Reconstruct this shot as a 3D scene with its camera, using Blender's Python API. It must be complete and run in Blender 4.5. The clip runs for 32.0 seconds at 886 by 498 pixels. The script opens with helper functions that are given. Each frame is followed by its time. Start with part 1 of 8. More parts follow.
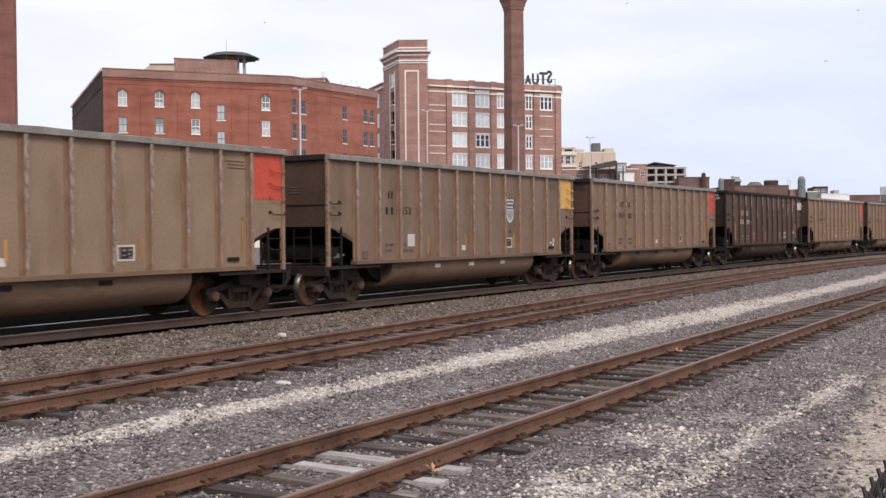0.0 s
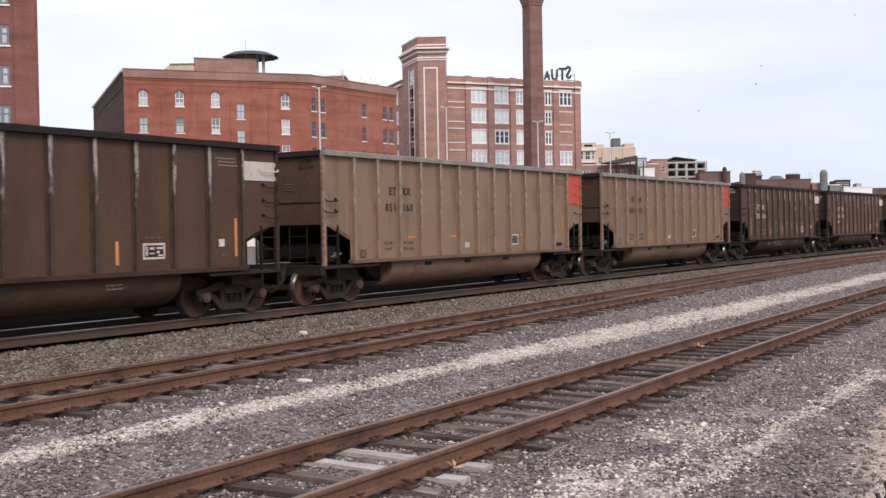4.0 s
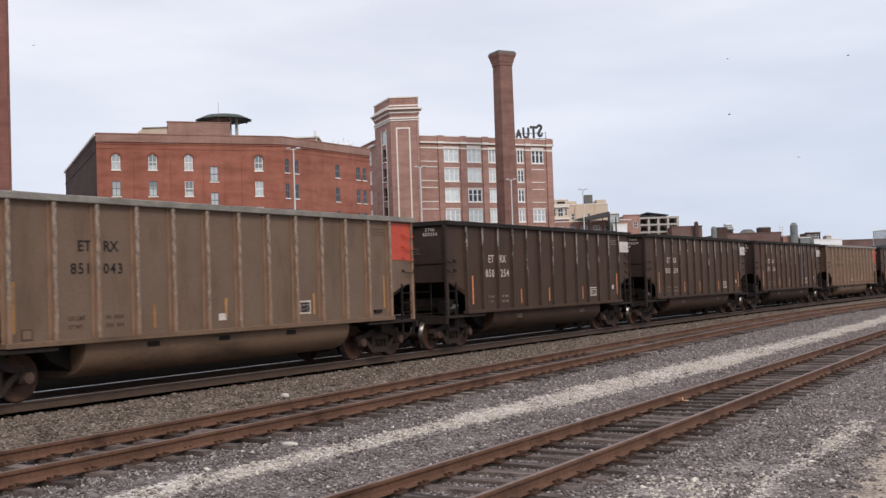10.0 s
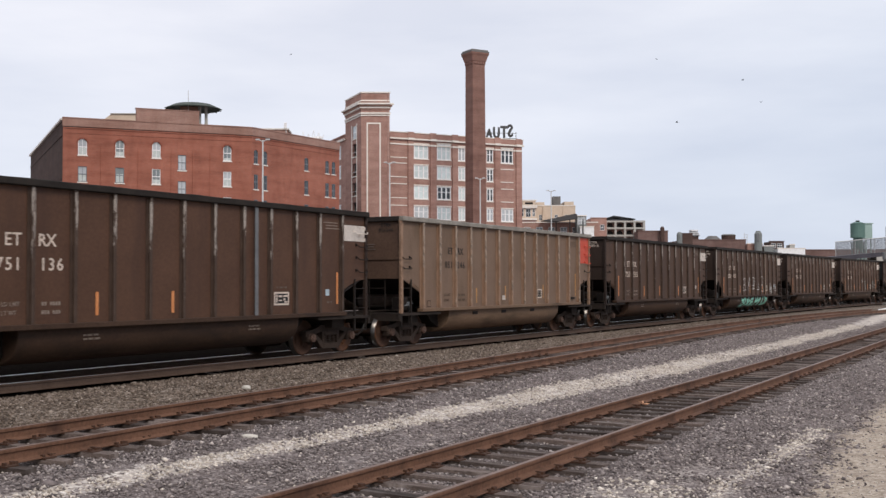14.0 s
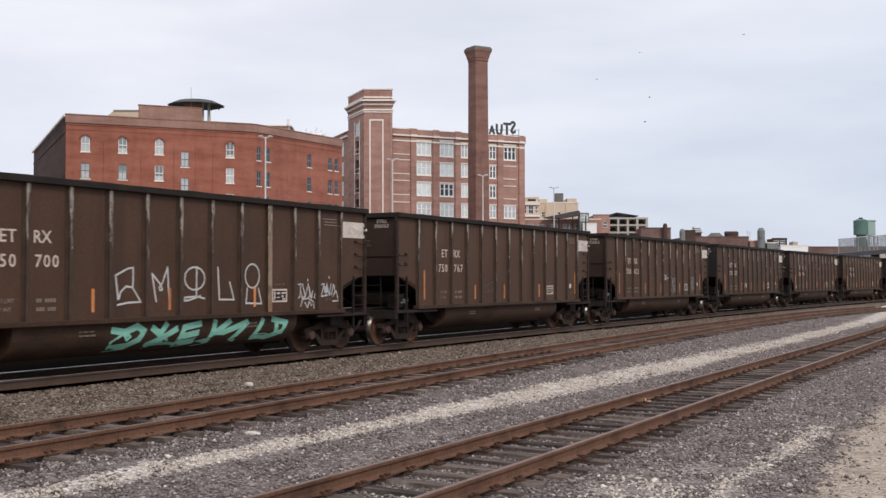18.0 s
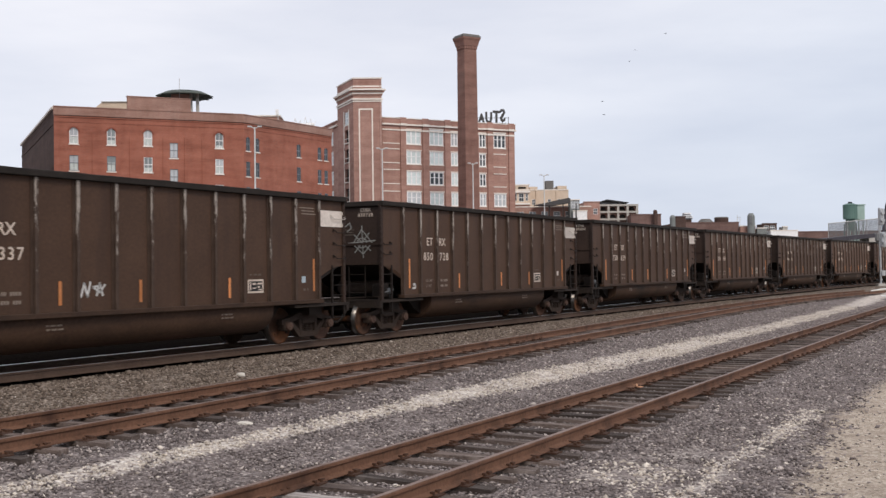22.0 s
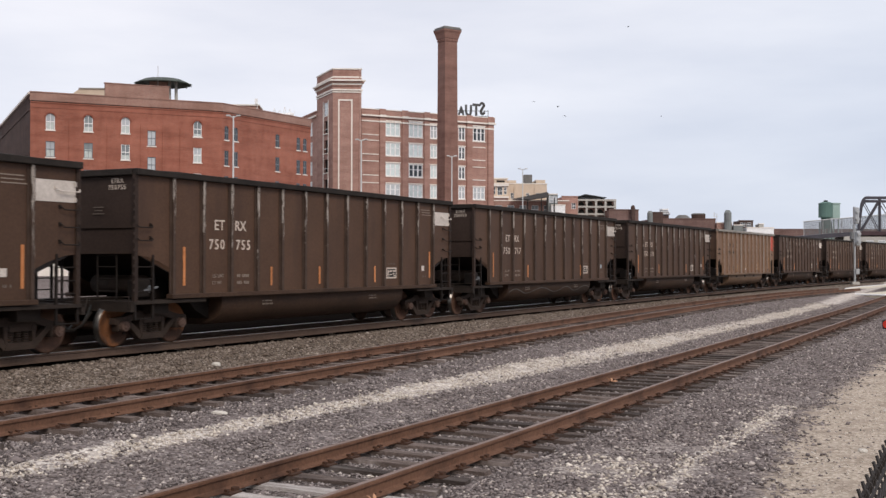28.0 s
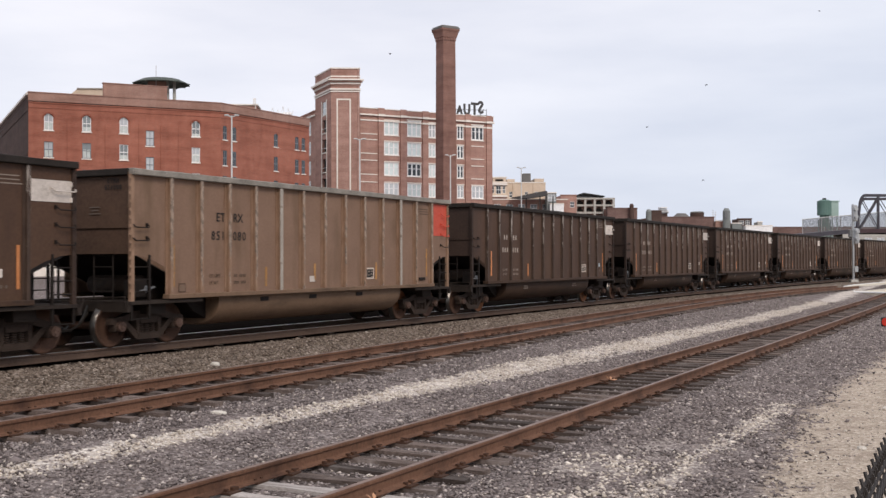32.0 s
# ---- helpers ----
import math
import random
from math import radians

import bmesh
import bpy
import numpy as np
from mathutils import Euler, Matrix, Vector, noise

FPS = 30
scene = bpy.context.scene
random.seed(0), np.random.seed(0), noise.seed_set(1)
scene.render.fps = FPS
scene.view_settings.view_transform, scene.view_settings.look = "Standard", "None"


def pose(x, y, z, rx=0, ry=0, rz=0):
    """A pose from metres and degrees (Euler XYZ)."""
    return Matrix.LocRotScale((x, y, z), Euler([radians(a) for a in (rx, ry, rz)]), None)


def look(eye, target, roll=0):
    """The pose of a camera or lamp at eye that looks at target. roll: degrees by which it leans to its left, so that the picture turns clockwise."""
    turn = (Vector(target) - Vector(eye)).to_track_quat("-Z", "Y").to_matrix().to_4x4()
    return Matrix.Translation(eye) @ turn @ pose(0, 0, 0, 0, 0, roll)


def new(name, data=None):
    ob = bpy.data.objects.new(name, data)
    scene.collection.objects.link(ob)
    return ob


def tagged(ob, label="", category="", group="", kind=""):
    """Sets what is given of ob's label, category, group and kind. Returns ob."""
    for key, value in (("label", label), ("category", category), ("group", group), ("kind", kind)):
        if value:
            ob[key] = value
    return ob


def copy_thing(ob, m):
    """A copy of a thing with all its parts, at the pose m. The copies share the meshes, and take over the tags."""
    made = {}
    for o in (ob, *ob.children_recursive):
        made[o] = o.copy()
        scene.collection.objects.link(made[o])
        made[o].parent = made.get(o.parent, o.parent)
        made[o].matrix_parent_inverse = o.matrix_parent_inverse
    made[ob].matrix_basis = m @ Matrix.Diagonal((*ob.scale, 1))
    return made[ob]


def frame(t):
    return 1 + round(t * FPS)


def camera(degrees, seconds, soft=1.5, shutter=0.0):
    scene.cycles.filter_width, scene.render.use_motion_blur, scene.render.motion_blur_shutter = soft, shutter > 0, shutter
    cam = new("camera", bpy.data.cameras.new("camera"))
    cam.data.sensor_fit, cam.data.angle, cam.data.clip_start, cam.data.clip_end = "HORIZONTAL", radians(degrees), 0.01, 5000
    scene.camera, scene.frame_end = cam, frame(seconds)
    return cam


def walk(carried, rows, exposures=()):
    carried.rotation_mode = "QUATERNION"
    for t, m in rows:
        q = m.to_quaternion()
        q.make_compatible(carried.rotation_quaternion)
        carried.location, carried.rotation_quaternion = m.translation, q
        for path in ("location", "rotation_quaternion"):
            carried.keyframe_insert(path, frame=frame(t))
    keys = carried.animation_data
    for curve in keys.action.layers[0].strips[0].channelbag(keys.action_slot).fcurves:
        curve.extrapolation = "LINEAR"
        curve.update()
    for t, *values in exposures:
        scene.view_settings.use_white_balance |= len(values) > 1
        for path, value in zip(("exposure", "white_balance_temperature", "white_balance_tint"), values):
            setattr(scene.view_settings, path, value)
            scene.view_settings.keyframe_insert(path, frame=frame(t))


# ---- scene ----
CAM_DEGREES = 43.8
cam = camera(CAM_DEGREES, 32.0, soft=1.42, shutter=0.12)
# seconds, eye x y z, yaw, pitch, roll: a camera held by hand over a fence
PATH = [
    (0, 0.063, 0.002, 1.844, 0.03, -0.89, -0.47),
    (0.5, 0.055, 0.003, 1.843, -0.04, -0.98, -0.49),
    (1, 0.053, 0.007, 1.851, -0.05, -1.03, -0.53),
    (1.5, 0.060, 0.009, 1.849, -0.06, -1.11, -0.47),
    (2, 0.061, 0.011, 1.845, -0.15, -1.07, -0.83),
    (2.5, 0.076, -0.003, 1.849, -0.23, -0.93, -1.11),
    (4.5, 0.063, 0.018, 1.844, 1.31, -1.06, -0.91),
    (5, 0.018, 0.027, 1.851, 0.10, -0.98, -0.15),
    (5.5, -0.038, 0.021, 1.848, -1.75, -1.18, 0.23),
    (6, 0.007, 0.002, 1.839, -3.89, -1.76, 0.47),
    (6.5, -0.007, 0.006, 1.838, -4.41, -1.90, 0.20),
    (7, -0.026, 0.014, 1.837, -4.16, -1.40, -0.89),
    (7.5, -0.032, 0.010, 1.848, -3.04, -0.45, -1.20),
    (8, -0.054, 0.022, 1.856, -2.25, 0.48, -0.37),
    (8.5, -0.074, -0.001, 1.856, -1.40, 1.61, -0.32),
    (9, -0.074, -0.010, 1.844, -1.04, 2.04, -1.13),
    (9.5, -0.059, 0.005, 1.848, -0.85, 1.90, -1.25),
    (10, -0.074, 0.016, 1.849, -0.33, 1.98, -1.97),
    (10.5, -0.086, -0.004, 1.849, -0.44, 1.91, -0.76),
    (11, -0.080, 0.020, 1.848, -0.62, 1.48, -0.32),
    (11.5, -0.077, 0.022, 1.845, -0.62, 1.35, -0.34),
    (12, -0.086, 0.021, 1.851, -0.82, 1.32, -0.10),
    (12.5, -0.078, 0.009, 1.851, -1.07, 1.34, -0.53),
    (13, -0.071, 0.017, 1.858, -1.40, 1.53, -0.64),
    (13.5, -0.073, -0.014, 1.859, -1.78, 1.76, -0.23),
    (14, -0.071, 0.003, 1.850, -2.05, 1.80, -0.17),
    (14.5, -0.067, -0.013, 1.857, -2.05, 1.70, -0.33),
    (16.5, -0.069, -0.010, 1.851, -2.13, 1.47, -0.76),
    (17, -0.066, 0.007, 1.848, -2.26, 1.56, -0.50),
    (17.5, -0.069, 0.007, 1.854, -2.15, 1.60, -0.33),
    (18, -0.072, 0.007, 1.858, -1.91, 1.63, -0.12),
    (18.5, -0.078, -0.013, 1.852, -1.79, 1.59, -0.13),
    (19, -0.076, 0.010, 1.852, -1.78, 1.55, -0.27),
    (19.5, -0.073, -0.008, 1.855, -1.87, 1.46, -0.19),
    (20, -0.070, 0.014, 1.845, -1.88, 1.43, -0.52),
    (20.5, -0.073, 0.004, 1.845, -1.91, 1.33, -0.63),
    (21, -0.073, 0.004, 1.846, -1.95, 1.21, -0.69),
    (21.5, -0.075, 0.004, 1.850, -2.08, 1.18, -0.35),
    (22, -0.064, 0.006, 1.849, -2.38, 1.04, -0.75),
    (22.5, -0.056, -0.002, 1.852, -2.80, 1.22, -0.77),
    (23, -0.056, -0.021, 1.854, -3.52, 1.24, -1.01),
    (23.5, -0.040, -0.023, 1.845, -4.17, 1.15, -0.95),
    (24, -0.051, -0.043, 1.843, -4.30, 1.18, -0.62),
    (24.5, -0.048, -0.034, 1.844, -4.11, 1.12, -0.30),
    (25, -0.044, -0.019, 1.843, -3.86, 1.00, -0.18),
    (25.5, -0.052, -0.011, 1.845, -3.60, 0.93, -0.03),
    (27.5, -0.058, -0.013, 1.846, -3.55, 0.63, -0.11),
    (28, -0.058, -0.013, 1.847, -3.53, 0.64, 0.06),
    (28.5, -0.063, -0.009, 1.841, -3.41, 0.58, 0.12),
    (29, -0.056, -0.008, 1.846, -3.40, 0.50, 0.04),
    (29.5, -0.060, -0.020, 1.848, -3.47, 0.44, -0.03),
    (30, -0.050, -0.019, 1.848, -3.54, 0.39, -0.28),
    (30.5, -0.055, -0.015, 1.847, -3.67, 0.39, -0.28),
    (31, -0.052, -0.011, 1.845, -3.71, 0.41, -0.12),
    (31.5, -0.052, -0.012, 1.850, -3.64, 0.51, -0.06),
    (32, -0.056, -0.013, 1.847, -3.59, 0.59, -0.13),
]
# brighter and a little more magenta at the start
EXPOSURE = [(0, 0.40, 6500, 15), (2.5, 0.41, 6500, 15), (6.0, 0.45, 6500, 15), (8.2, 0.42, 6500, 13), (9.4, 0.17, 6500, 12), (14, 0.18, 6560, 12), (25, 0.19, 6640, 12), (32, 0.26, 6700, 13)]
walk(cam, [(t, pose(x, y, z, 0, 0, yaw) @ pose(0, 0, 0, 90 + pitch) @ pose(0, 0, 0, 0, 0, roll)) for t, x, y, z, yaw, pitch, roll in PATH], exposures=EXPOSURE)
# ---- light: a bright overcast sky and a wide, weak sun ----
world = bpy.data.worlds.new("overcast_sky")
scene.world = world
world.use_nodes = True


def build_world():
    nt = world.node_tree
    nt.nodes.clear()
    out = nt.nodes.new("ShaderNodeOutputWorld")
    bg = nt.nodes.new("ShaderNodeBackground")
    sky = nt.nodes.new("ShaderNodeTexSky")
    sky.sky_type = "NISHITA"
    sky.sun_disc = False
    sky.sun_elevation, sky.sun_rotation = radians(48), radians(150)
    dim = nt.nodes.new("ShaderNodeVectorMath")
    dim.operation = "SCALE"
    dim.inputs["Scale"].default_value = 0.10
    nt.links.new(sky.outputs[0], dim.inputs[0])
    # cloud cover, one sheet over the whole sky
    co = nt.nodes.new("ShaderNodeTexCoord")
    mp = nt.nodes.new("ShaderNodeMapping")
    mp.inputs["Scale"].default_value = (1.0, 1.0, 4.5)
    nt.links.new(co.outputs["Generated"], mp.inputs[0])
    n = nt.nodes.new("ShaderNodeTexNoise")
    n.inputs["Scale"].default_value = 2.6
    n.inputs["Detail"].default_value = 7
    n.inputs["Roughness"].default_value = 0.5
    nt.links.new(mp.outputs[0], n.inputs["Vector"])
    ramp = nt.nodes.new("ShaderNodeValToRGB")
    e = ramp.color_ramp.elements
    e[0].position, e[0].color = 0.34, (0.682, 0.715, 0.80, 1)
    e[1].position, e[1].color = 0.66, (0.866, 0.878, 0.927, 1)
    nt.links.new(n.outputs["Fac"], ramp.inputs[0])
    split = nt.nodes.new("ShaderNodeSeparateXYZ")
    nt.links.new(co.outputs["Generated"], split.inputs[0])
    low = nt.nodes.new("ShaderNodeValToRGB")
    e = low.color_ramp.elements
    e[0].position, e[0].color = 0.0, (0.81, 0.86, 0.92, 1)
    e[1].position, e[1].color = 0.26, (1, 1, 1, 1)
    nt.links.new(split.outputs["Z"], low.inputs[0])
    veil = nt.nodes.new("ShaderNodeMix")
    veil.data_type, veil.blend_type = "RGBA", "MULTIPLY"
    veil.inputs["Factor"].default_value = 1.0
    nt.links.new(ramp.outputs[0], veil.inputs["A"])
    nt.links.new(low.outputs[0], veil.inputs["B"])
    side = nt.nodes.new("ShaderNodeValToRGB")
    e = side.color_ramp.elements
    e[0].position, e[0].color = 0.0, (1, 1, 1, 1)
    e[1].position, e[1].color = 0.42, (0.865, 0.9, 0.935, 1)
    nt.links.new(split.outputs["X"], side.inputs[0])
    blue = nt.nodes.new("ShaderNodeMix")
    blue.data_type, blue.blend_type = "RGBA", "MULTIPLY"
    blue.inputs["Factor"].default_value = 1.0
    nt.links.new(veil.outputs["Result"], blue.inputs["A"])
    nt.links.new(side.outputs[0], blue.inputs["B"])
    mix = nt.nodes.new("ShaderNodeMix")
    mix.data_type = "RGBA"
    mix.inputs["Factor"].default_value = 0.93
    nt.links.new(dim.outputs[0], mix.inputs["A"])
    nt.links.new(blue.outputs["Result"], mix.inputs["B"])
    nt.links.new(mix.outputs["Result"], bg.inputs["Color"])
    bg.inputs["Strength"].default_value = 1.0
    nt.links.new(bg.outputs[0], out.inputs[0])


build_world()
sun_data = bpy.data.lights.new("sun", "SUN")
sun_data.energy, sun_data.angle, sun_data.color = 1.5, radians(20), (1.0, 0.93, 0.84)
sun = new("sun", sun_data)
sun.matrix_world = look((40, -70, 90), (0, 30, 0))


# ---- materials ----
def nodes_of(name):
    m = bpy.data.materials.new(name)
    m.use_nodes = True
    return m, m.node_tree, m.node_tree.nodes["Principled BSDF"]


def noise_node(nt, scale, detail=4.0, rough=0.55, coords="Object", stretch=(1, 1, 1), shuffle=False):
    co = nt.nodes.new("ShaderNodeTexCoord")
    mp = nt.nodes.new("ShaderNodeMapping")
    mp.inputs["Scale"].default_value = stretch
    if shuffle:
        info = nt.nodes.new("ShaderNodeObjectInfo")
        far = nt.nodes.new("ShaderNodeVectorMath")
        far.operation = "SCALE"
        far.inputs[0].default_value = (31.0, 17.0, 23.0)
        nt.links.new(info.outputs["Random"], far.inputs["Scale"])
        nt.links.new(far.outputs[0], mp.inputs["Location"])
    n = nt.nodes.new("ShaderNodeTexNoise")
    n.inputs["Scale"].default_value = scale
    n.inputs["Detail"].default_value = detail
    n.inputs["Roughness"].default_value = rough
    nt.links.new(co.outputs[coords], mp.inputs[0])
    nt.links.new(mp.outputs[0], n.inputs["Vector"])
    return n.outputs["Fac"]


def ramp_node(nt, value, stops):
    r = nt.nodes.new("ShaderNodeValToRGB")
    els = r.color_ramp.elements
    while len(els) < len(stops):
        els.new(0.5)
    for el, (p, c) in zip(els, stops):
        el.position, el.color = p, (*c, 1)
    nt.links.new(value, r.inputs[0])
    return r.outputs[0]


def mix_node(nt, fac, a, b, blend="MIX"):
    m = nt.nodes.new("ShaderNodeMix")
    m.data_type, m.blend_type = "RGBA", blend
    for key, v in (("Factor", fac), ("A", a), ("B", b)):
        if isinstance(v, (int, float)):
            m.inputs[key].default_value = v
        elif isinstance(v, tuple):
            m.inputs[key].default_value = (*v, 1)
        else:
            nt.links.new(v, m.inputs[key])
    return m.outputs["Result"]


def bump_into(nt, bsdf, height, strength, dist):
    b = nt.nodes.new("ShaderNodeBump")
    b.inputs["Strength"].default_value = strength
    b.inputs["Distance"].default_value = dist
    nt.links.new(height, b.inputs["Height"])
    nt.links.new(b.outputs[0], bsdf.inputs["Normal"])


def surface(name, a, b, big=1.5, fine=30.0, rough=0.8, metal=0.0, bump=0.3, dist=0.004, spread=(0.35, 0.65), stretch=(1, 1, 1),
            stain=None, stain_scale=0.6, stain_stretch=(1, 1, 1), stain_at=(0.52, 0.7), vary=0.0, spec=0.25):
    """Two colours mixed by grain at two scales, an optional stain colour, and fine relief."""
    m, nt, bsdf = nodes_of(name)
    f1 = noise_node(nt, big, 5, 0.6, stretch=stretch, shuffle=vary > 0)
    f2 = noise_node(nt, fine, 3, 0.6, stretch=stretch)
    mixed = nt.nodes.new("ShaderNodeMath")
    mixed.operation = "MULTIPLY_ADD"
    nt.links.new(f2, mixed.inputs[0])
    mixed.inputs[1].default_value = 0.5
    half = nt.nodes.new("ShaderNodeMath")
    half.operation = "MULTIPLY"
    nt.links.new(f1, half.inputs[0])
    half.inputs[1].default_value = 0.5
    nt.links.new(half.outputs[0], mixed.inputs[2])
    col = ramp_node(nt, mixed.outputs[0], [(spread[0], a), (spread[1], b)])
    if stain:
        sf = noise_node(nt, stain_scale, 6, 0.65, stretch=stain_stretch, shuffle=vary > 0)
        mask = ramp_node(nt, sf, [(stain_at[0], (0, 0, 0)), (stain_at[1], (1, 1, 1))])
        col = mix_node(nt, mask, col, stain)
    if vary:
        info = nt.nodes.new("ShaderNodeObjectInfo")
        rnd = ramp_node(nt, info.outputs["Random"], [(0, (1 - vary,) * 3), (1, (1 + vary,) * 3)])
        col = mix_node(nt, 1.0, col, rnd, "MULTIPLY")
    nt.links.new(col, bsdf.inputs["Base Color"])
    bsdf.inputs["Roughness"].default_value = rough
    bsdf.inputs["Metallic"].default_value = metal
    bsdf.inputs["Specular IOR Level"].default_value = spec
    if bump:
        bump_into(nt, bsdf, f2, bump, dist)
    return m


def island_stone(name, stops, rough=0.9):
    m, nt, bsdf = nodes_of(name)
    g = nt.nodes.new("ShaderNodeNewGeometry")
    col = ramp_node(nt, g.outputs["Random Per Island"], stops)
    f = noise_node(nt, 60, 3)
    col = mix_node(nt, 0.5, col, ramp_node(nt, f, [(0.3, (0.75, 0.75, 0.75)), (0.7, (1.25, 1.25, 1.25))]), "MULTIPLY")
    nt.links.new(col, bsdf.inputs["Base Color"])
    bsdf.inputs["Roughness"].default_value = rough
    bsdf.inputs["Specular IOR Level"].default_value = 0.1
    return m


def brick_surface(name, a, b, mortar, scale=1.0, stain=(0.2, 0.08, 0.05)):
    """Brick courses 75 mm high, with weather stains."""
    m, nt, bsdf = nodes_of(name)
    co = nt.nodes.new("ShaderNodeTexCoord")
    br = nt.nodes.new("ShaderNodeTexBrick")
    br.inputs["Color1"].default_value, br.inputs["Color2"].default_value, br.inputs["Mortar"].default_value = (*a, 1), (*b, 1), (*mortar, 1)
    br.inputs["Scale"].default_value = scale
    br.inputs["Brick Width"].default_value, br.inputs["Row Height"].default_value, br.inputs["Mortar Size"].default_value = 0.22, 0.075, 0.008
    sep = nt.nodes.new("ShaderNodeSeparateXYZ")
    cmb = nt.nodes.new("ShaderNodeCombineXYZ")
    nt.links.new(co.outputs["Object"], sep.inputs[0])
    nt.links.new(sep.outputs[0], cmb.inputs[0])
    nt.links.new(sep.outputs[2], cmb.inputs[1])
    nt.links.new(cmb.outputs[0], br.inputs["Vector"])
    f = noise_node(nt, 0.22, 6, 0.65)
    col = mix_node(nt, ramp_node(nt, f, [(0.42, (0, 0, 0)), (0.75, (0.75, 0.75, 0.75))]), br.outputs["Color"], stain)
    f2 = noise_node(nt, 0.8, 5, 0.6, stretch=(1, 1, 0.25))
    col = mix_node(nt, 0.6, col, ramp_node(nt, f2, [(0.3, (0.8, 0.8, 0.8)), (0.7, (1.15, 1.15, 1.15))]), "MULTIPLY")
    # broad paler and darker patches that follow the courses
    f3 = noise_node(nt, 0.5, 6, 0.7, stretch=(0.22, 0.22, 1.3))
    col = mix_node(nt, 0.8, col, ramp_node(nt, f3, [(0.34, (0.74, 0.72, 0.71)), (0.5, (1, 1, 1)), (0.66, (1.2, 1.24, 1.25))]), "MULTIPLY")
    nt.links.new(col, bsdf.inputs["Base Color"])
    bsdf.inputs["Roughness"].default_value = 0.9
    bsdf.inputs["Specular IOR Level"].default_value = 0.15
    bump_into(nt, bsdf, br.outputs["Fac"], 0.3, -0.006)
    return m


def glass_pane(name, colour, rough=0.06):
    m, nt, bsdf = nodes_of(name)
    f = noise_node(nt, 0.7, 3)
    col = ramp_node(nt, f, [(0.3, tuple(c * 0.82 for c in colour)), (0.7, colour)])
    info = nt.nodes.new("ShaderNodeObjectInfo")
    col = mix_node(nt, 1.0, col, ramp_node(nt, info.outputs["Random"], [(0, (0.8, 0.8, 0.82)), (1, (1.15, 1.15, 1.15))]), "MULTIPLY")
    nt.links.new(col, bsdf.inputs["Base Color"])
    bsdf.inputs["Roughness"].default_value = rough
    bsdf.inputs["IOR"].default_value = 1.5
    return m


def plain(name, colour, rough=0.6, metal=0.0):
    return surface(name, tuple(c * 0.8 for c in colour), tuple(min(1, c * 1.15) for c in colour), 2.0, 40.0, rough, metal, bump=0.15)


HALF, POST0, PITCH, SIDE = 7.22, 6.02, 1.00333, 1.50  # half length, first post, post spacing and half width of a gondola
M = {}
M["tan_side"] = surface("tan_painted_aluminium", (0.165, 0.106, 0.073), (0.212, 0.141, 0.1), 0.9, 18, 0.62, 0.0, 0.12, 0.003,
                        stain=(0.12, 0.078, 0.048), stain_scale=0.9, stain_stretch=(1.4, 1.4, 0.35), stain_at=(0.5, 0.75), vary=0.12)
M["tan_tub"] = surface("tan_tub_dusty", (0.148, 0.09, 0.056), (0.2, 0.127, 0.082), 0.8, 14, 0.66, 0.0, 0.12, 0.003,
                       stain=(0.07, 0.046, 0.03), stain_scale=0.7, stain_stretch=(0.4, 1, 1.6), vary=0.1)
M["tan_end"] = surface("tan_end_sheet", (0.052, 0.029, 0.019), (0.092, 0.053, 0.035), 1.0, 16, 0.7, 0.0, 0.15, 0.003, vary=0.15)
M["dark_side"] = surface("dark_brown_steel", (0.062, 0.0325, 0.0192), (0.095, 0.051, 0.0312), 0.9, 16, 0.6, 0.0, 0.08, 0.003,
                         stain=(0.05, 0.027, 0.0185), stain_scale=0.8, stain_stretch=(1.5, 1.5, 0.3), stain_at=(0.5, 0.75), vary=0.14)
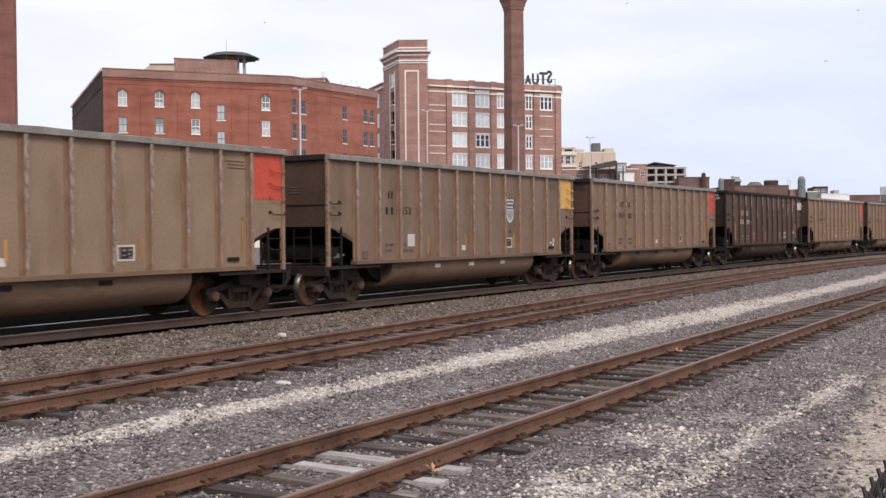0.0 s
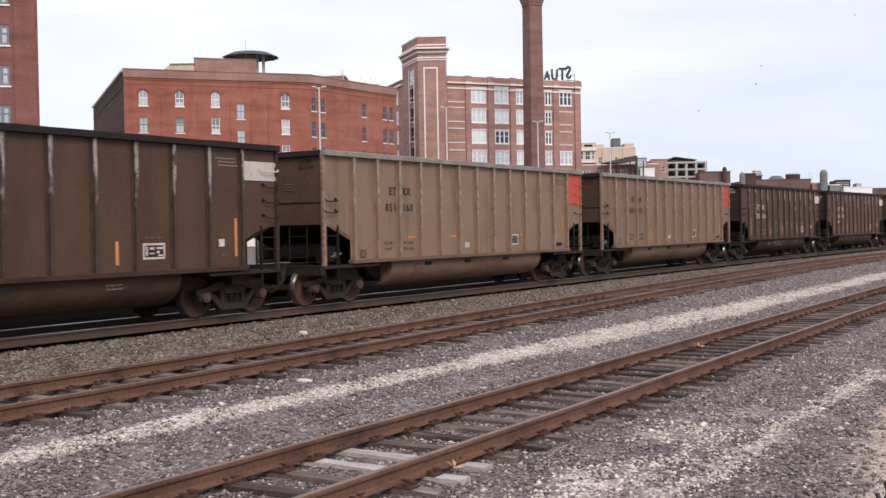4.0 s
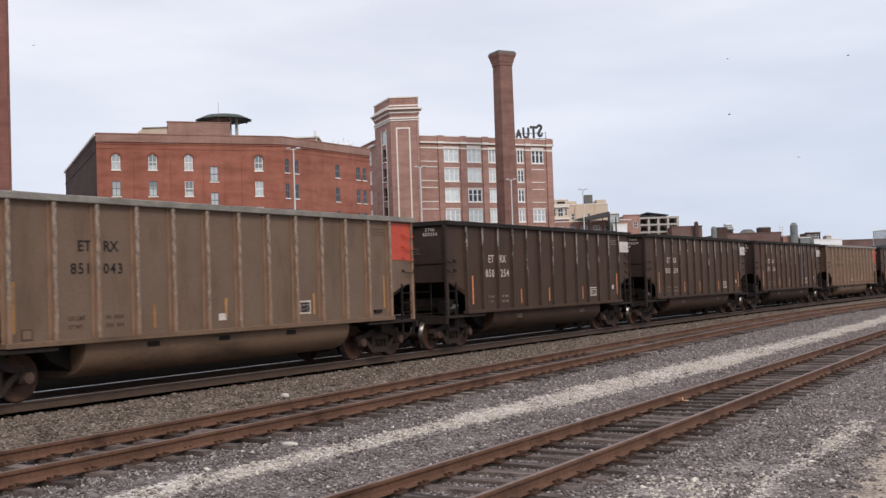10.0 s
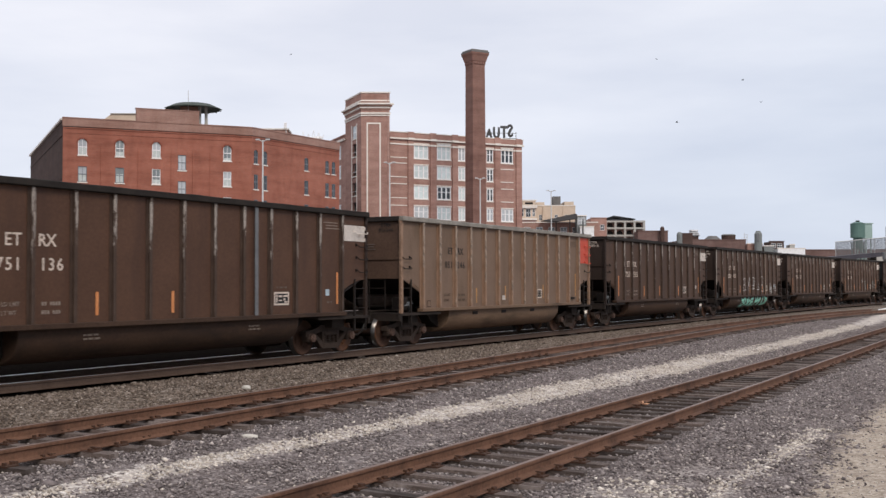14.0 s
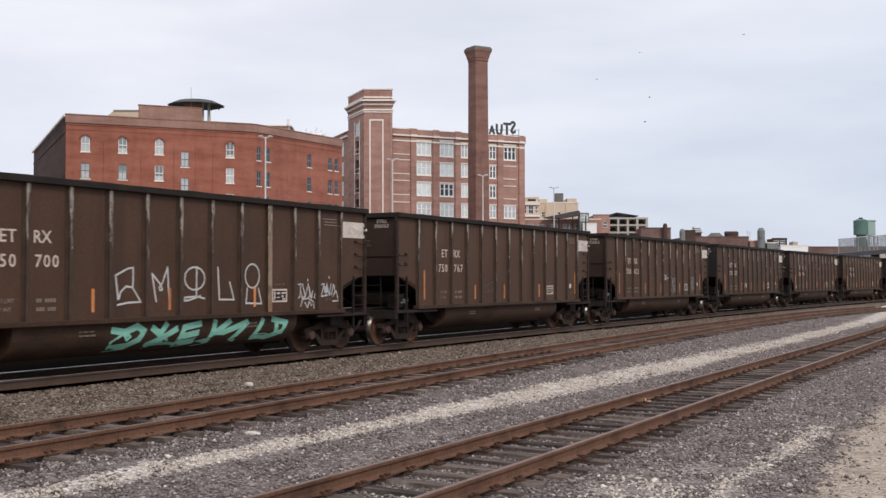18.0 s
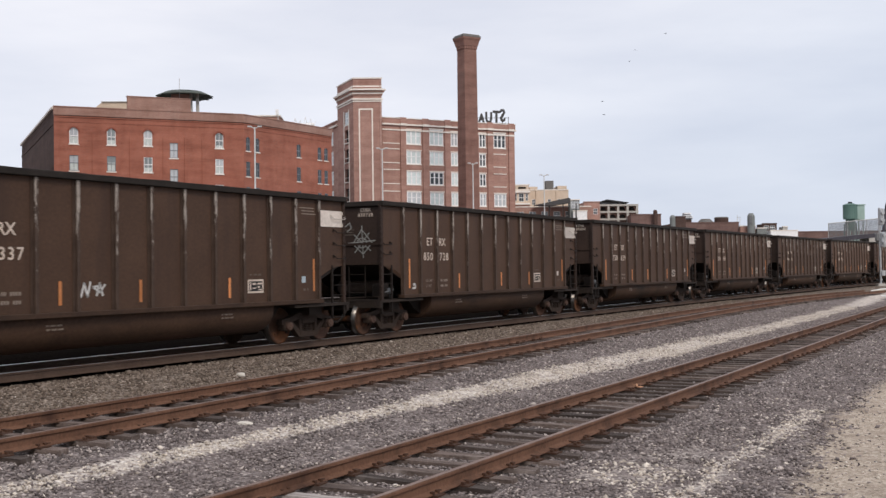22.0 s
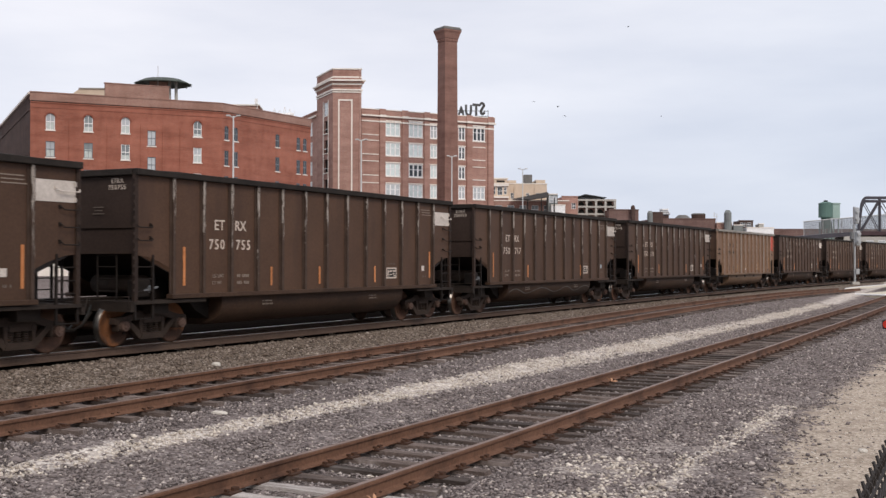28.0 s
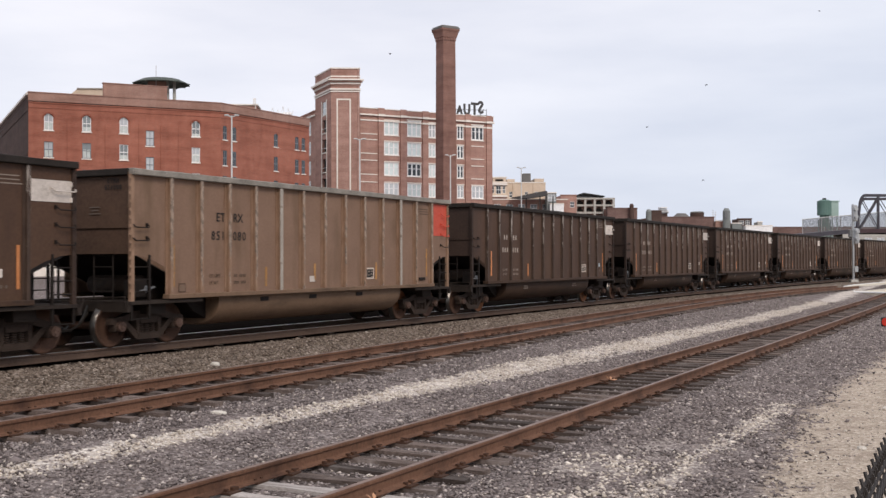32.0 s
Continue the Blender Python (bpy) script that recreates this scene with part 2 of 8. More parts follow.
def worn_post(name, a, b, bare, low, high, at, face_y, rough=0.6):
    """Painted post whose face is scraped to bare metal, mostly towards the top, in flakes."""
    m, nt, bsdf = nodes_of(name)
    f2 = noise_node(nt, 7, 4, 0.6, stretch=(1, 1, 0.4))
    col = ramp_node(nt, f2, [(0.35, a), (0.65, b)])
    flake = noise_node(nt, 3.2, 9, 0.74, stretch=(3.0, 0.3, 0.5), shuffle=True)
    co = nt.nodes.new("ShaderNodeTexCoord")
    sep = nt.nodes.new("ShaderNodeSeparateXYZ")
    nt.links.new(co.outputs["Object"], sep.inputs[0])
    up = nt.nodes.new("ShaderNodeMapRange")
    for key, v in (("From Min", 1.1), ("From Max", 3.66), ("To Min", low), ("To Max", high)):
        up.inputs[key].default_value = v
    nt.links.new(sep.outputs[2], up.inputs["Value"])
    add = nt.nodes.new("ShaderNodeMath")
    nt.links.new(flake, add.inputs[0])
    nt.links.new(up.outputs[0], add.inputs[1])
    mask = ramp_node(nt, add.outputs[0], [(at, (0, 0, 0)), (at + 0.04, (1, 1, 1))])
    # only the outstanding face is rubbed
    out = nt.nodes.new("ShaderNodeMath")
    out.operation = "ABSOLUTE"
    nt.links.new(sep.outputs[1], out.inputs[0])
    face = nt.nodes.new("ShaderNodeMath")
    face.operation = "GREATER_THAN"
    nt.links.new(out.outputs[0], face.inputs[0])
    face.inputs[1].default_value = face_y
    mask = mix_node(nt, 1.0, mask, face.outputs[0], "MULTIPLY")
    metal = ramp_node(nt, noise_node(nt, 13, 6, 0.7, stretch=(1, 1, 0.5)), [(0.38, tuple(c * 0.32 for c in bare)), (0.6, bare)])
    col = mix_node(nt, mask, col, metal)
    nt.links.new(col, bsdf.inputs["Base Color"])
    bsdf.inputs["Roughness"].default_value = rough
    bsdf.inputs["Specular IOR Level"].default_value = 0.25
    bump_into(nt, bsdf, f2, 0.2, 0.003)
    return m


M["tan_post"] = worn_post("tan_post_worn", (0.215, 0.13, 0.083), (0.3, 0.19, 0.128), (0.38, 0.29, 0.225), -0.06, 0.1, 0.47, SIDE + 0.08)
M["dark_post"] = worn_post("dark_post_worn_edges", (0.048, 0.03, 0.022), (0.078, 0.05, 0.037), (0.37, 0.32, 0.28), -0.17, 0.11, 0.535, SIDE + 0.05)
M["dark_tub"] = surface("dark_tub_dusty", (0.042, 0.0222, 0.0135), (0.078, 0.043, 0.0265), 0.7, 14, 0.7, 0.0, 0.12, 0.003, stain=(0.026, 0.0165, 0.012), stain_scale=0.8, stain_stretch=(0.5, 1, 1.4), vary=0.2)
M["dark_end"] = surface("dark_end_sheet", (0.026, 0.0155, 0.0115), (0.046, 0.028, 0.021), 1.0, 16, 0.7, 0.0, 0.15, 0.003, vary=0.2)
M["dark_chord"] = surface("black_top_chord", (0.011, 0.0085, 0.0073), (0.03, 0.0235, 0.0195), 2.5, 30, 0.8, 0.0, 0.2, 0.003)
M["tan_chord"] = surface("grey_top_chord", (0.14, 0.125, 0.105), (0.32, 0.29, 0.25), 2.5, 30, 0.5, 0.0, 0.2, 0.003)
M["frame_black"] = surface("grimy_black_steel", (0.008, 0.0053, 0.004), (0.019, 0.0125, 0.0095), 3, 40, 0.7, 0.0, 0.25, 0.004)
M["platform"] = surface("dusty_platform_steel", (0.016, 0.011, 0.0085), (0.038, 0.027, 0.021), 3, 40, 0.8, 0.0, 0.25, 0.004)
M["truck"] = surface("dusty_truck_casting", (0.022, 0.0145, 0.011), (0.058, 0.038, 0.028), 4, 40, 0.8, 0.0, 0.35, 0.005, stain=(0.02, 0.013, 0.01), stain_scale=2.2)
M["wheel"] = surface("rusty_wheel", (0.05, 0.027, 0.018), (0.11, 0.055, 0.034), 3, 30, 0.75, 0.1, 0.2, 0.003, stain=(0.19, 0.075, 0.03), stain_scale=0.5, stain_at=(0.55, 0.6), vary=0.2)
M["bearing"] = surface("dusty_rust_bearing_cap", (0.09, 0.055, 0.042), (0.16, 0.1, 0.078), 5, 40, 0.8, bump=0.2)
M["rust_red"] = plain("dull_red_chalk", (0.2, 0.06, 0.04), 0.7)
M["tread"] = surface("polished_tread", (0.06, 0.055, 0.051), (0.13, 0.12, 0.11), 5, 40, 0.28, 0.9, 0.05, 0.001)
M["red_panel"] = surface("faded_red_panel", (0.45, 0.06, 0.035), (0.6, 0.095, 0.055), 2, 20, 0.55, bump=0.1)
M["yellow_panel"] = surface("faded_yellow_panel", (0.55, 0.3, 0.07), (0.7, 0.42, 0.12), 2, 20, 0.55, bump=0.1)
M["white_panel"] = surface("grubby_white_panel", (0.5, 0.44, 0.39), (0.7, 0.63, 0.57), 3, 20, 0.55, bump=0.1, stain=(0.22, 0.17, 0.13), stain_scale=2.2, stain_at=(0.6, 0.72), vary=0.15)
M["yellow_strip"] = surface("orange_reflector_strip", (0.5, 0.175, 0.055), (0.66, 0.27, 0.105), 4, 25, 0.45, bump=0.05, vary=0.25)
M["faded_strip"] = surface("faded_ochre_strip", (0.34, 0.165, 0.05), (0.48, 0.25, 0.085), 4, 25, 0.5, bump=0.05, stain=(0.2, 0.13, 0.08), stain_scale=3.0, vary=0.2)
M["white_paint"] = plain("stencil_white", (0.62, 0.52, 0.44), 0.6)
M["black_paint"] = plain("stencil_black", (0.018, 0.016, 0.015), 0.6)
# duller white for the writing on the tail cars
M["worn_white"] = plain("dull_white_stencil", (0.4, 0.34, 0.29), 0.65)
M["thin_paint"] = plain("thin_worn_stencil", (0.25, 0.2, 0.165), 0.65)
M["ghost_paint"] = plain("faded_stencil", (0.14, 0.11, 0.09), 0.65)
M["chalk"] = plain("chalky_white_spray", (0.58, 0.57, 0.55), 0.7)
M["faint_chalk"] = plain("faint_grey_spray", (0.13, 0.115, 0.105), 0.7)
M["soft_chalk"] = plain("thin_grey_spray", (0.27, 0.27, 0.255), 0.7)
M["tan_ink"] = plain("faded_brown_stencil", (0.1, 0.066, 0.045), 0.65)
M["blue_plate"] = plain("pale_blue_plate", (0.42, 0.5, 0.55), 0.6)
M["bare_alu"] = surface("bare_weathered_aluminium", (0.3, 0.265, 0.225), (0.44, 0.395, 0.345), 2, 24, 0.6, 0.0, 0.15, 0.002, stain=(0.16, 0.12, 0.09), stain_scale=4.0, stain_at=(0.58, 0.68))
M["mint"] = plain("mint_green_spray", (0.3, 0.68, 0.54), 0.6)
M["blue_mark"] = plain("dark_blue_mark", (0.035, 0.045, 0.1), 0.55)
M["worn_head"] = surface("dull_worn_rail_head", (0.16, 0.1, 0.078), (0.27, 0.19, 0.155), 2, 24, 0.5, 0.35, 0.15, 0.002)
M["rust_rail"] = surface("rust_brown_rail", (0.105, 0.052, 0.032), (0.2, 0.103, 0.064), 2, 24, 0.75, 0.1, 0.25, 0.003, stain=(0.06, 0.03, 0.02), stain_scale=1.1)
M["shiny_rail"] = surface("polished_rail_head", (0.75, 0.75, 0.75), (0.9, 0.9, 0.9), 2, 30, 0.3, 0.95, 0.05, 0.001)
M["dark_rail"] = surface("dusty_rail", (0.08, 0.05, 0.036), (0.122, 0.08, 0.059), 2, 24, 0.7, 0.1, 0.25, 0.003)
M["tie"] = surface("weathered_tie_wood", (0.05, 0.037, 0.031), (0.15, 0.115, 0.1), 3, 30, 0.9, 0.0, 0.6, 0.01, spread=(0.38, 0.62), stretch=(5, 0.6, 5),
                   stain=(0.26, 0.22, 0.2), stain_scale=1.2, stain_stretch=(6, 0.8, 1), stain_at=(0.55, 0.7), vary=0.5)
M["pale_tie"] = surface("bleached_tie_wood", (0.22, 0.19, 0.175), (0.5, 0.46, 0.43), 3, 30, 0.9, 0.0, 0.5, 0.008, stretch=(5, 0.6, 5), vary=0.2)
M["plate"] = surface("rusted_tie_plate", (0.045, 0.024, 0.016), (0.09, 0.045, 0.028), 6, 50, 0.8, 0.1, 0.3, 0.003)
M["brick_red"] = brick_surface("orange_red_brick", (0.34, 0.12, 0.08), (0.405, 0.15, 0.102), (0.335, 0.168, 0.128), stain=(0.255, 0.088, 0.06))
M["brick_red_dark"] = brick_surface("dark_brick", (0.078, 0.047, 0.039), (0.108, 0.066, 0.055), (0.095, 0.07, 0.062), stain=(0.052, 0.035, 0.031))
M["brick_hood"] = brick_surface("dark_red_hood_brick", (0.27, 0.085, 0.056), (0.32, 0.105, 0.07), (0.27, 0.12, 0.09), stain=(0.2, 0.066, 0.045))
M["brick_pink"] = brick_surface("weathered_parapet_brick", (0.33, 0.185, 0.145), (0.4, 0.235, 0.19), (0.37, 0.27, 0.23), stain=(0.27, 0.145, 0.11))
M["brick_brown"] = brick_surface("brown_red_brick", (0.36, 0.2, 0.16), (0.44, 0.255, 0.207), (0.43, 0.29, 0.25), stain=(0.3, 0.16, 0.128))
M["brick_chimney"] = brick_surface("chimney_brick", (0.222, 0.117, 0.093), (0.275, 0.148, 0.12), (0.24, 0.152, 0.128), stain=(0.178, 0.094, 0.075))
M["brick_far"] = brick_surface("distant_brown_brick", (0.165, 0.1, 0.087), (0.205, 0.125, 0.11), (0.19, 0.14, 0.125), stain=(0.13, 0.08, 0.07))
M["brick_left"] = brick_surface("deep_red_brick", (0.215, 0.09, 0.073), (0.262, 0.114, 0.092), (0.235, 0.125, 0.105), stain=(0.18, 0.078, 0.063))
M["limestone"] = surface("pale_limestone", (0.74, 0.68, 0.61), (0.88, 0.83, 0.77), 1, 12, 0.85)
M["white_frame"] = plain("white_window_paint", (0.88, 0.88, 0.87), 0.5)
M["grey_frame"] = plain("grey_window_paint", (0.2, 0.22, 0.24), 0.5)
# pale pane colour stands for drawn blinds and sky mirrored in the glass
M["pane_light"] = glass_pane("pale_pane", (0.7, 0.79, 0.78))
M["blind"] = plain("pale_roller_blind", (0.58, 0.63, 0.61), 0.8)
M["pane_mid"] = glass_pane("pane_half_lit", (0.55, 0.58, 0.6))
M["pane_grey"] = glass_pane("grey_reflecting_pane", (0.25, 0.28, 0.285))
M["pane_dark"] = glass_pane("dark_pane", (0.065, 0.075, 0.085))
# near-black colour stands in for the unlit depth of openings and recesses
M["void"] = plain("unlit_opening", (0.02, 0.018, 0.017), 0.95)
M["sign_grey"] = plain("weathered_sign_metal", (0.075, 0.072, 0.072), 0.7)
M["roof"] = surface("grey_flat_roof", (0.12, 0.115, 0.11), (0.2, 0.19, 0.18), 0.4, 8, 0.95)
M["cream_concrete"] = surface("cream_concrete", (0.5, 0.45, 0.36), (0.64, 0.58, 0.47), 0.7, 14, 0.9)
M["concrete"] = surface("pale_concrete", (0.36, 0.34, 0.31), (0.5, 0.48, 0.44), 0.8, 14, 0.9)
M["beige"] = surface("beige_stucco", (0.56, 0.445, 0.34), (0.7, 0.57, 0.45), 0.5, 8, 0.9)
M["steel_grey"] = surface("galvanised_steel", (0.34, 0.35, 0.36), (0.48, 0.49, 0.5), 3, 30, 0.42, 0.6, 0.1, 0.002)
M["worn_steel"] = surface("worn_blue_grey_steel", (0.12, 0.125, 0.13), (0.2, 0.205, 0.21), 3, 30, 0.55, 0.2, 0.1, 0.002)
M["pole_grey"] = plain("pole_grey", (0.6, 0.6, 0.59), 0.5)
M["tank_green"] = surface("green_tank_paint", (0.09, 0.165, 0.14), (0.13, 0.215, 0.19), 1, 12, 0.6)
M["tank_pale"] = surface("faded_green_paint", (0.3, 0.42, 0.38), (0.4, 0.52, 0.48), 1, 12, 0.7)
M["bridge_red"] = surface("maroon_bridge_paint", (0.05, 0.03, 0.034), (0.085, 0.052, 0.056), 1, 14, 0.65)
M["bridge_steel"] = surface("dark_blue_grey_bridge_paint", (0.05, 0.046, 0.056), (0.085, 0.08, 0.095), 1, 14, 0.6)
M["screen_wire"] = plain("grey_screen_wire", (0.17, 0.17, 0.175), 0.7)
M["grey_green"] = plain("weathered_grey_green_sheet", (0.2, 0.215, 0.21), 0.7)
M["mesh_grey"] = plain("grey_screen", (0.36, 0.37, 0.39), 0.7)
M["vinyl_black"] = plain("black_vinyl_wire", (0.026, 0.022, 0.021), 0.5)
M["lamp_red"] = plain("red_lens", (0.5, 0.04, 0.025), 0.25)
M["black_metal"] = plain("black_metal", (0.02, 0.02, 0.02), 0.5)
M["disc"] = surface("dark_green_deck", (0.05, 0.062, 0.055), (0.1, 0.115, 0.1), 1, 14, 0.7)
M["bird"] = plain("dark_plumage", (0.05, 0.05, 0.055), 0.8)
M["dry_leaf"] = plain("dry_orange_leaf", (0.5, 0.27, 0.16), 0.8)
M["pale_stone"] = surface("pale_limestone_lump", (0.46, 0.42, 0.37), (0.62, 0.58, 0.52), 6, 40, 0.9)
M["stone_grey"] = island_stone("grey_ballast_stone", [(0, (0.095, 0.081, 0.079)), (0.55, (0.22, 0.185, 0.177)), (0.88, (0.3, 0.262, 0.248)), (0.93, (0.43, 0.375, 0.345)), (1, (0.52, 0.455, 0.42))])
M["stone_brown"] = island_stone("brown_ballast_stone", [(0, (0.1, 0.076, 0.061)), (0.6, (0.192, 0.15, 0.12)), (0.95, (0.29, 0.236, 0.195)), (1, (0.44, 0.37, 0.31))])
M["stone_pale"] = island_stone("pale_crushed_limestone", [(0, (0.36, 0.31, 0.262)), (0.5, (0.54, 0.475, 0.41)), (1, (0.72, 0.65, 0.575))])


# ---- building helpers ----
def link_mesh(name, mesh, mat=None, parent=None, label="", m=None):
    ob = new(name, mesh)
    if mat is not None and not mesh.materials:
        mesh.materials.append(M[mat] if isinstance(mat, str) else mat)
    if parent is not None:
        ob.parent = parent
    if m is not None:
        ob.matrix_basis = m
    if label:
        ob["label"] = label
    if name in ("bolt_strip", "small_writing", "spring", "tie_wire"):
        ob["kind"] = "stuff"
    return ob


def to_mesh(bm, name, smooth=False):
    mesh = bpy.data.meshes.new(name)
    bm.normal_update()
    bm.to_mesh(mesh)
    bm.free()
    if smooth:
        for p in mesh.polygons:
            p.use_smooth = True
    return mesh


def part(name, bm, material, parent=None, label="", m=None, smooth=False):
    return link_mesh(name, to_mesh(bm, name, smooth), material, parent, label, m)


def thing(name, label, category, group="", m=None, kind=""):
    ob = new(name)
    if m is not None:
        ob.matrix_basis = m
    return tagged(ob, label, category, group, kind)


def add_box(bm, x0, x1, y0, y1, z0, z1, bevel=0.0):
    r = bmesh.ops.create_cube(bm, size=1.0)
    for v in r["verts"]:
        v.co = Vector((x0 if v.co.x < 0 else x1, y0 if v.co.y < 0 else y1, z0 if v.co.z < 0 else z1))
    if bevel:
        edges = list({e for v in r["verts"] for e in v.link_edges})
        bmesh.ops.bevel(bm, geom=edges, offset=bevel, segments=1, affect="EDGES", profile=0.5)
    return bm


def box(x0, x1, y0, y1, z0, z1, bevel=0.0):
    return add_box(bmesh.new(), x0, x1, y0, y1, z0, z1, bevel)


def add_rod(bm, p, q, r, sides=8, r2=None):
    p, q = Vector(p), Vector(q)
    d = q - p
    made = bmesh.ops.create_cone(bm, cap_ends=True, segments=sides, radius1=r, radius2=r if r2 is None else r2, depth=d.length)
    turn = d.to_track_quat("Z", "Y").to_matrix().to_4x4()
    bmesh.ops.transform(bm, matrix=Matrix.Translation((p + q) / 2) @ turn, verts=made["verts"])
    return bm


def rod(p, q, r, sides=8, r2=None):
    return add_rod(bmesh.new(), p, q, r, sides, r2)


def add_prism(bm, outline, axis, a, b):
    """Extrude a closed 2D outline along axis ('x' or 'y' or 'z') from a to b."""
    def at(u, v, w):
        return {"x": (w, u, v), "y": (u, w, v), "z": (u, v, w)}[axis]
    lo = [bm.verts.new(at(u, v, a)) for u, v in outline]
    hi = [bm.verts.new(at(u, v, b)) for u, v in outline]
    n = len(outline)
    faces = [bm.faces.new(lo), bm.faces.new(hi[::-1])]
    for i in range(n):
        faces.append(bm.faces.new((lo[i], hi[i], hi[(i + 1) % n], lo[(i + 1) % n])))
    bmesh.ops.recalc_face_normals(bm, faces=faces)
    return bm


def prism(outline, axis, a, b):
    return add_prism(bmesh.new(), outline, axis, a, b)


def add_wire(bm, pts, r, sides=5):
    """A bent wire through points, as one tube."""
    rings = []
    for i, p in enumerate(pts):
        d = (pts[min(i + 1, len(pts) - 1)] - pts[max(i - 1, 0)]).normalized()
        u = d.cross(Vector((0, 1, 0.01))).normalized()
        v = d.cross(u)
        rings.append([bm.verts.new(p + r * (math.cos(2 * math.pi * k / sides) * u + math.sin(2 * math.pi * k / sides) * v)) for k in range(sides)])
    for p, q in zip(rings, rings[1:]):
        for k in range(sides):
            bm.faces.new((p[k], p[(k + 1) % sides], q[(k + 1) % sides], q[k]))
    bm.faces.new(rings[0][::-1])
    bm.faces.new(rings[-1])


def text_mesh(body, size, name="lettering", depth=0.002, spacing=1.0, bold=0.0):
    cu = bpy.data.curves.new(name, "FONT")
    cu.body, cu.size, cu.extrude, cu.space_character = body, size, depth, spacing
    cu.offset = bold
    cu.align_x, cu.align_y = "CENTER", "CENTER"
    cu.resolution_u = 2
    ob = bpy.data.objects.new(name, cu)
    mesh = bpy.data.meshes.new_from_object(ob)
    mesh.name = name
    bpy.data.objects.remove(ob)
    return mesh


def stroke_mesh(lines, width, name="spray_mark", depth=0.002):
    """Painted strokes: polylines in x, z drawn as flat ribbons that face -y."""
    bm = bmesh.new()
    for line in lines:
        for (x0, z0), (x1, z1) in zip(line, line[1:]):
            d = Vector((x1 - x0, z1 - z0))
            if d.length < 1e-6:
                continue
            n = Vector((-d.y, d.x)).normalized() * width / 2
            e = d.normalized() * width * 0.35
            pts = [(x0 - e.x + n.x, z0 - e.y + n.y), (x0 - e.x - n.x, z0 - e.y - n.y), (x1 + e.x - n.x, z1 + e.y - n.y), (x1 + e.x + n.x, z1 + e.y + n.y)]
            bm.faces.new([bm.verts.new((px, -depth, pz)) for px, pz in pts])
    bmesh.ops.recalc_face_normals(bm, faces=bm.faces)
    return to_mesh(bm, name)


# ---- the three tracks: curves in plan, walked from the foot of the perpendicular ----
class Track:
    def __init__(self, dist, heading, k0, k1, lo, hi, rail_top):
        self.top = rail_top
        self.ds = 0.25
        self.n = np.arange(-420, 900, self.ds)
        c = np.clip(self.n, lo, hi)
        self.h = heading + k0 * c + k1 * c * c
        i0 = np.searchsorted(self.n, 0)
        x, y = np.cumsum(np.sin(self.h)) * self.ds, np.cumsum(np.cos(self.h)) * self.ds
        self.x = x - x[i0] - dist * math.cos(heading)
        self.y = y - y[i0] + dist * math.sin(heading)

    def at(self, s, side=0.0):
        """Plan place at s metres along, side metres to the right; and the heading."""
        x, y, h = (np.interp(s, self.n, a) for a in (self.x, self.y, self.h))
        return x + side * np.cos(h), y - side * np.sin(h), h

    def offset(self, px, py):
        """Signed distance to the right of the track for arrays of places."""
        keep = slice(np.searchsorted(self.n, -80), np.searchsorted(self.n, 420), 4)
        cx, cy, ch = self.x[keep], self.y[keep], self.h[keep]
        out = np.empty(len(px))
        for a in range(0, len(px), 4000):
            bx, by = px[a:a + 4000, None], py[a:a + 4000, None]
            i = ((bx - cx) ** 2 + (by - cy) ** 2).argmin(1)
            out[a:a + 4000] = (bx[:, 0] - cx[i]) * np.cos(ch[i]) - (by[:, 0] - cy[i]) * np.sin(ch[i])
        return out


NEAR = Track(6.636, 0.54552, 5.546e-5, -4.958e-6, -20, 130, -0.37)
MIDDLE = Track(11.370, 0.53482, -3.0737e-3, 6.0264e-5, -2, 82, -0.065)
MAIN = Track(18.0586, 0.54694, -2.9975e-4, 9.5867e-6, -30, 170, 0.0)


# ---- ground: one sheet with the ballast beds of the three tracks ----
def ground_height(px, py):
    dn, dm, dt = NEAR.offset(px, py), MIDDLE.offset(px, py), MAIN.offset(px, py)
    z = np.full(len(px), -0.56)
    z = np.maximum(z, -0.31 - 0.16 * np.clip(np.abs(dm) - 1.7, 0, 2))
    z = np.maximum(z, -0.23 - 0.20 * np.clip(np.abs(dt) - 2.3, 0, 2))
    z = np.where(dt < -2.3, np.maximum(z, -0.32), z)
    z = z - 0.045 * np.clip((1.5 - np.abs(dn)) / 0.3, 0, 1)
    far = np.hypot(px - 20, py - 60)
    z = z - 0.0006 * np.clip(far - 200, 0, 600)
    return z, dn, dm, dt


def sand_edge(s):
    return 4.5 - 0.95 * np.clip((s - 9.5) / 8.0, 0, 1)


def strip_offset(dn, s):
    """Distance from the middle of the limestone strip, narrowed where the strip spreads out."""
    return (dn + 2.84) * 0.23 / (0.2 + 0.3 * np.clip((s - 13) / 16, 0, 1))


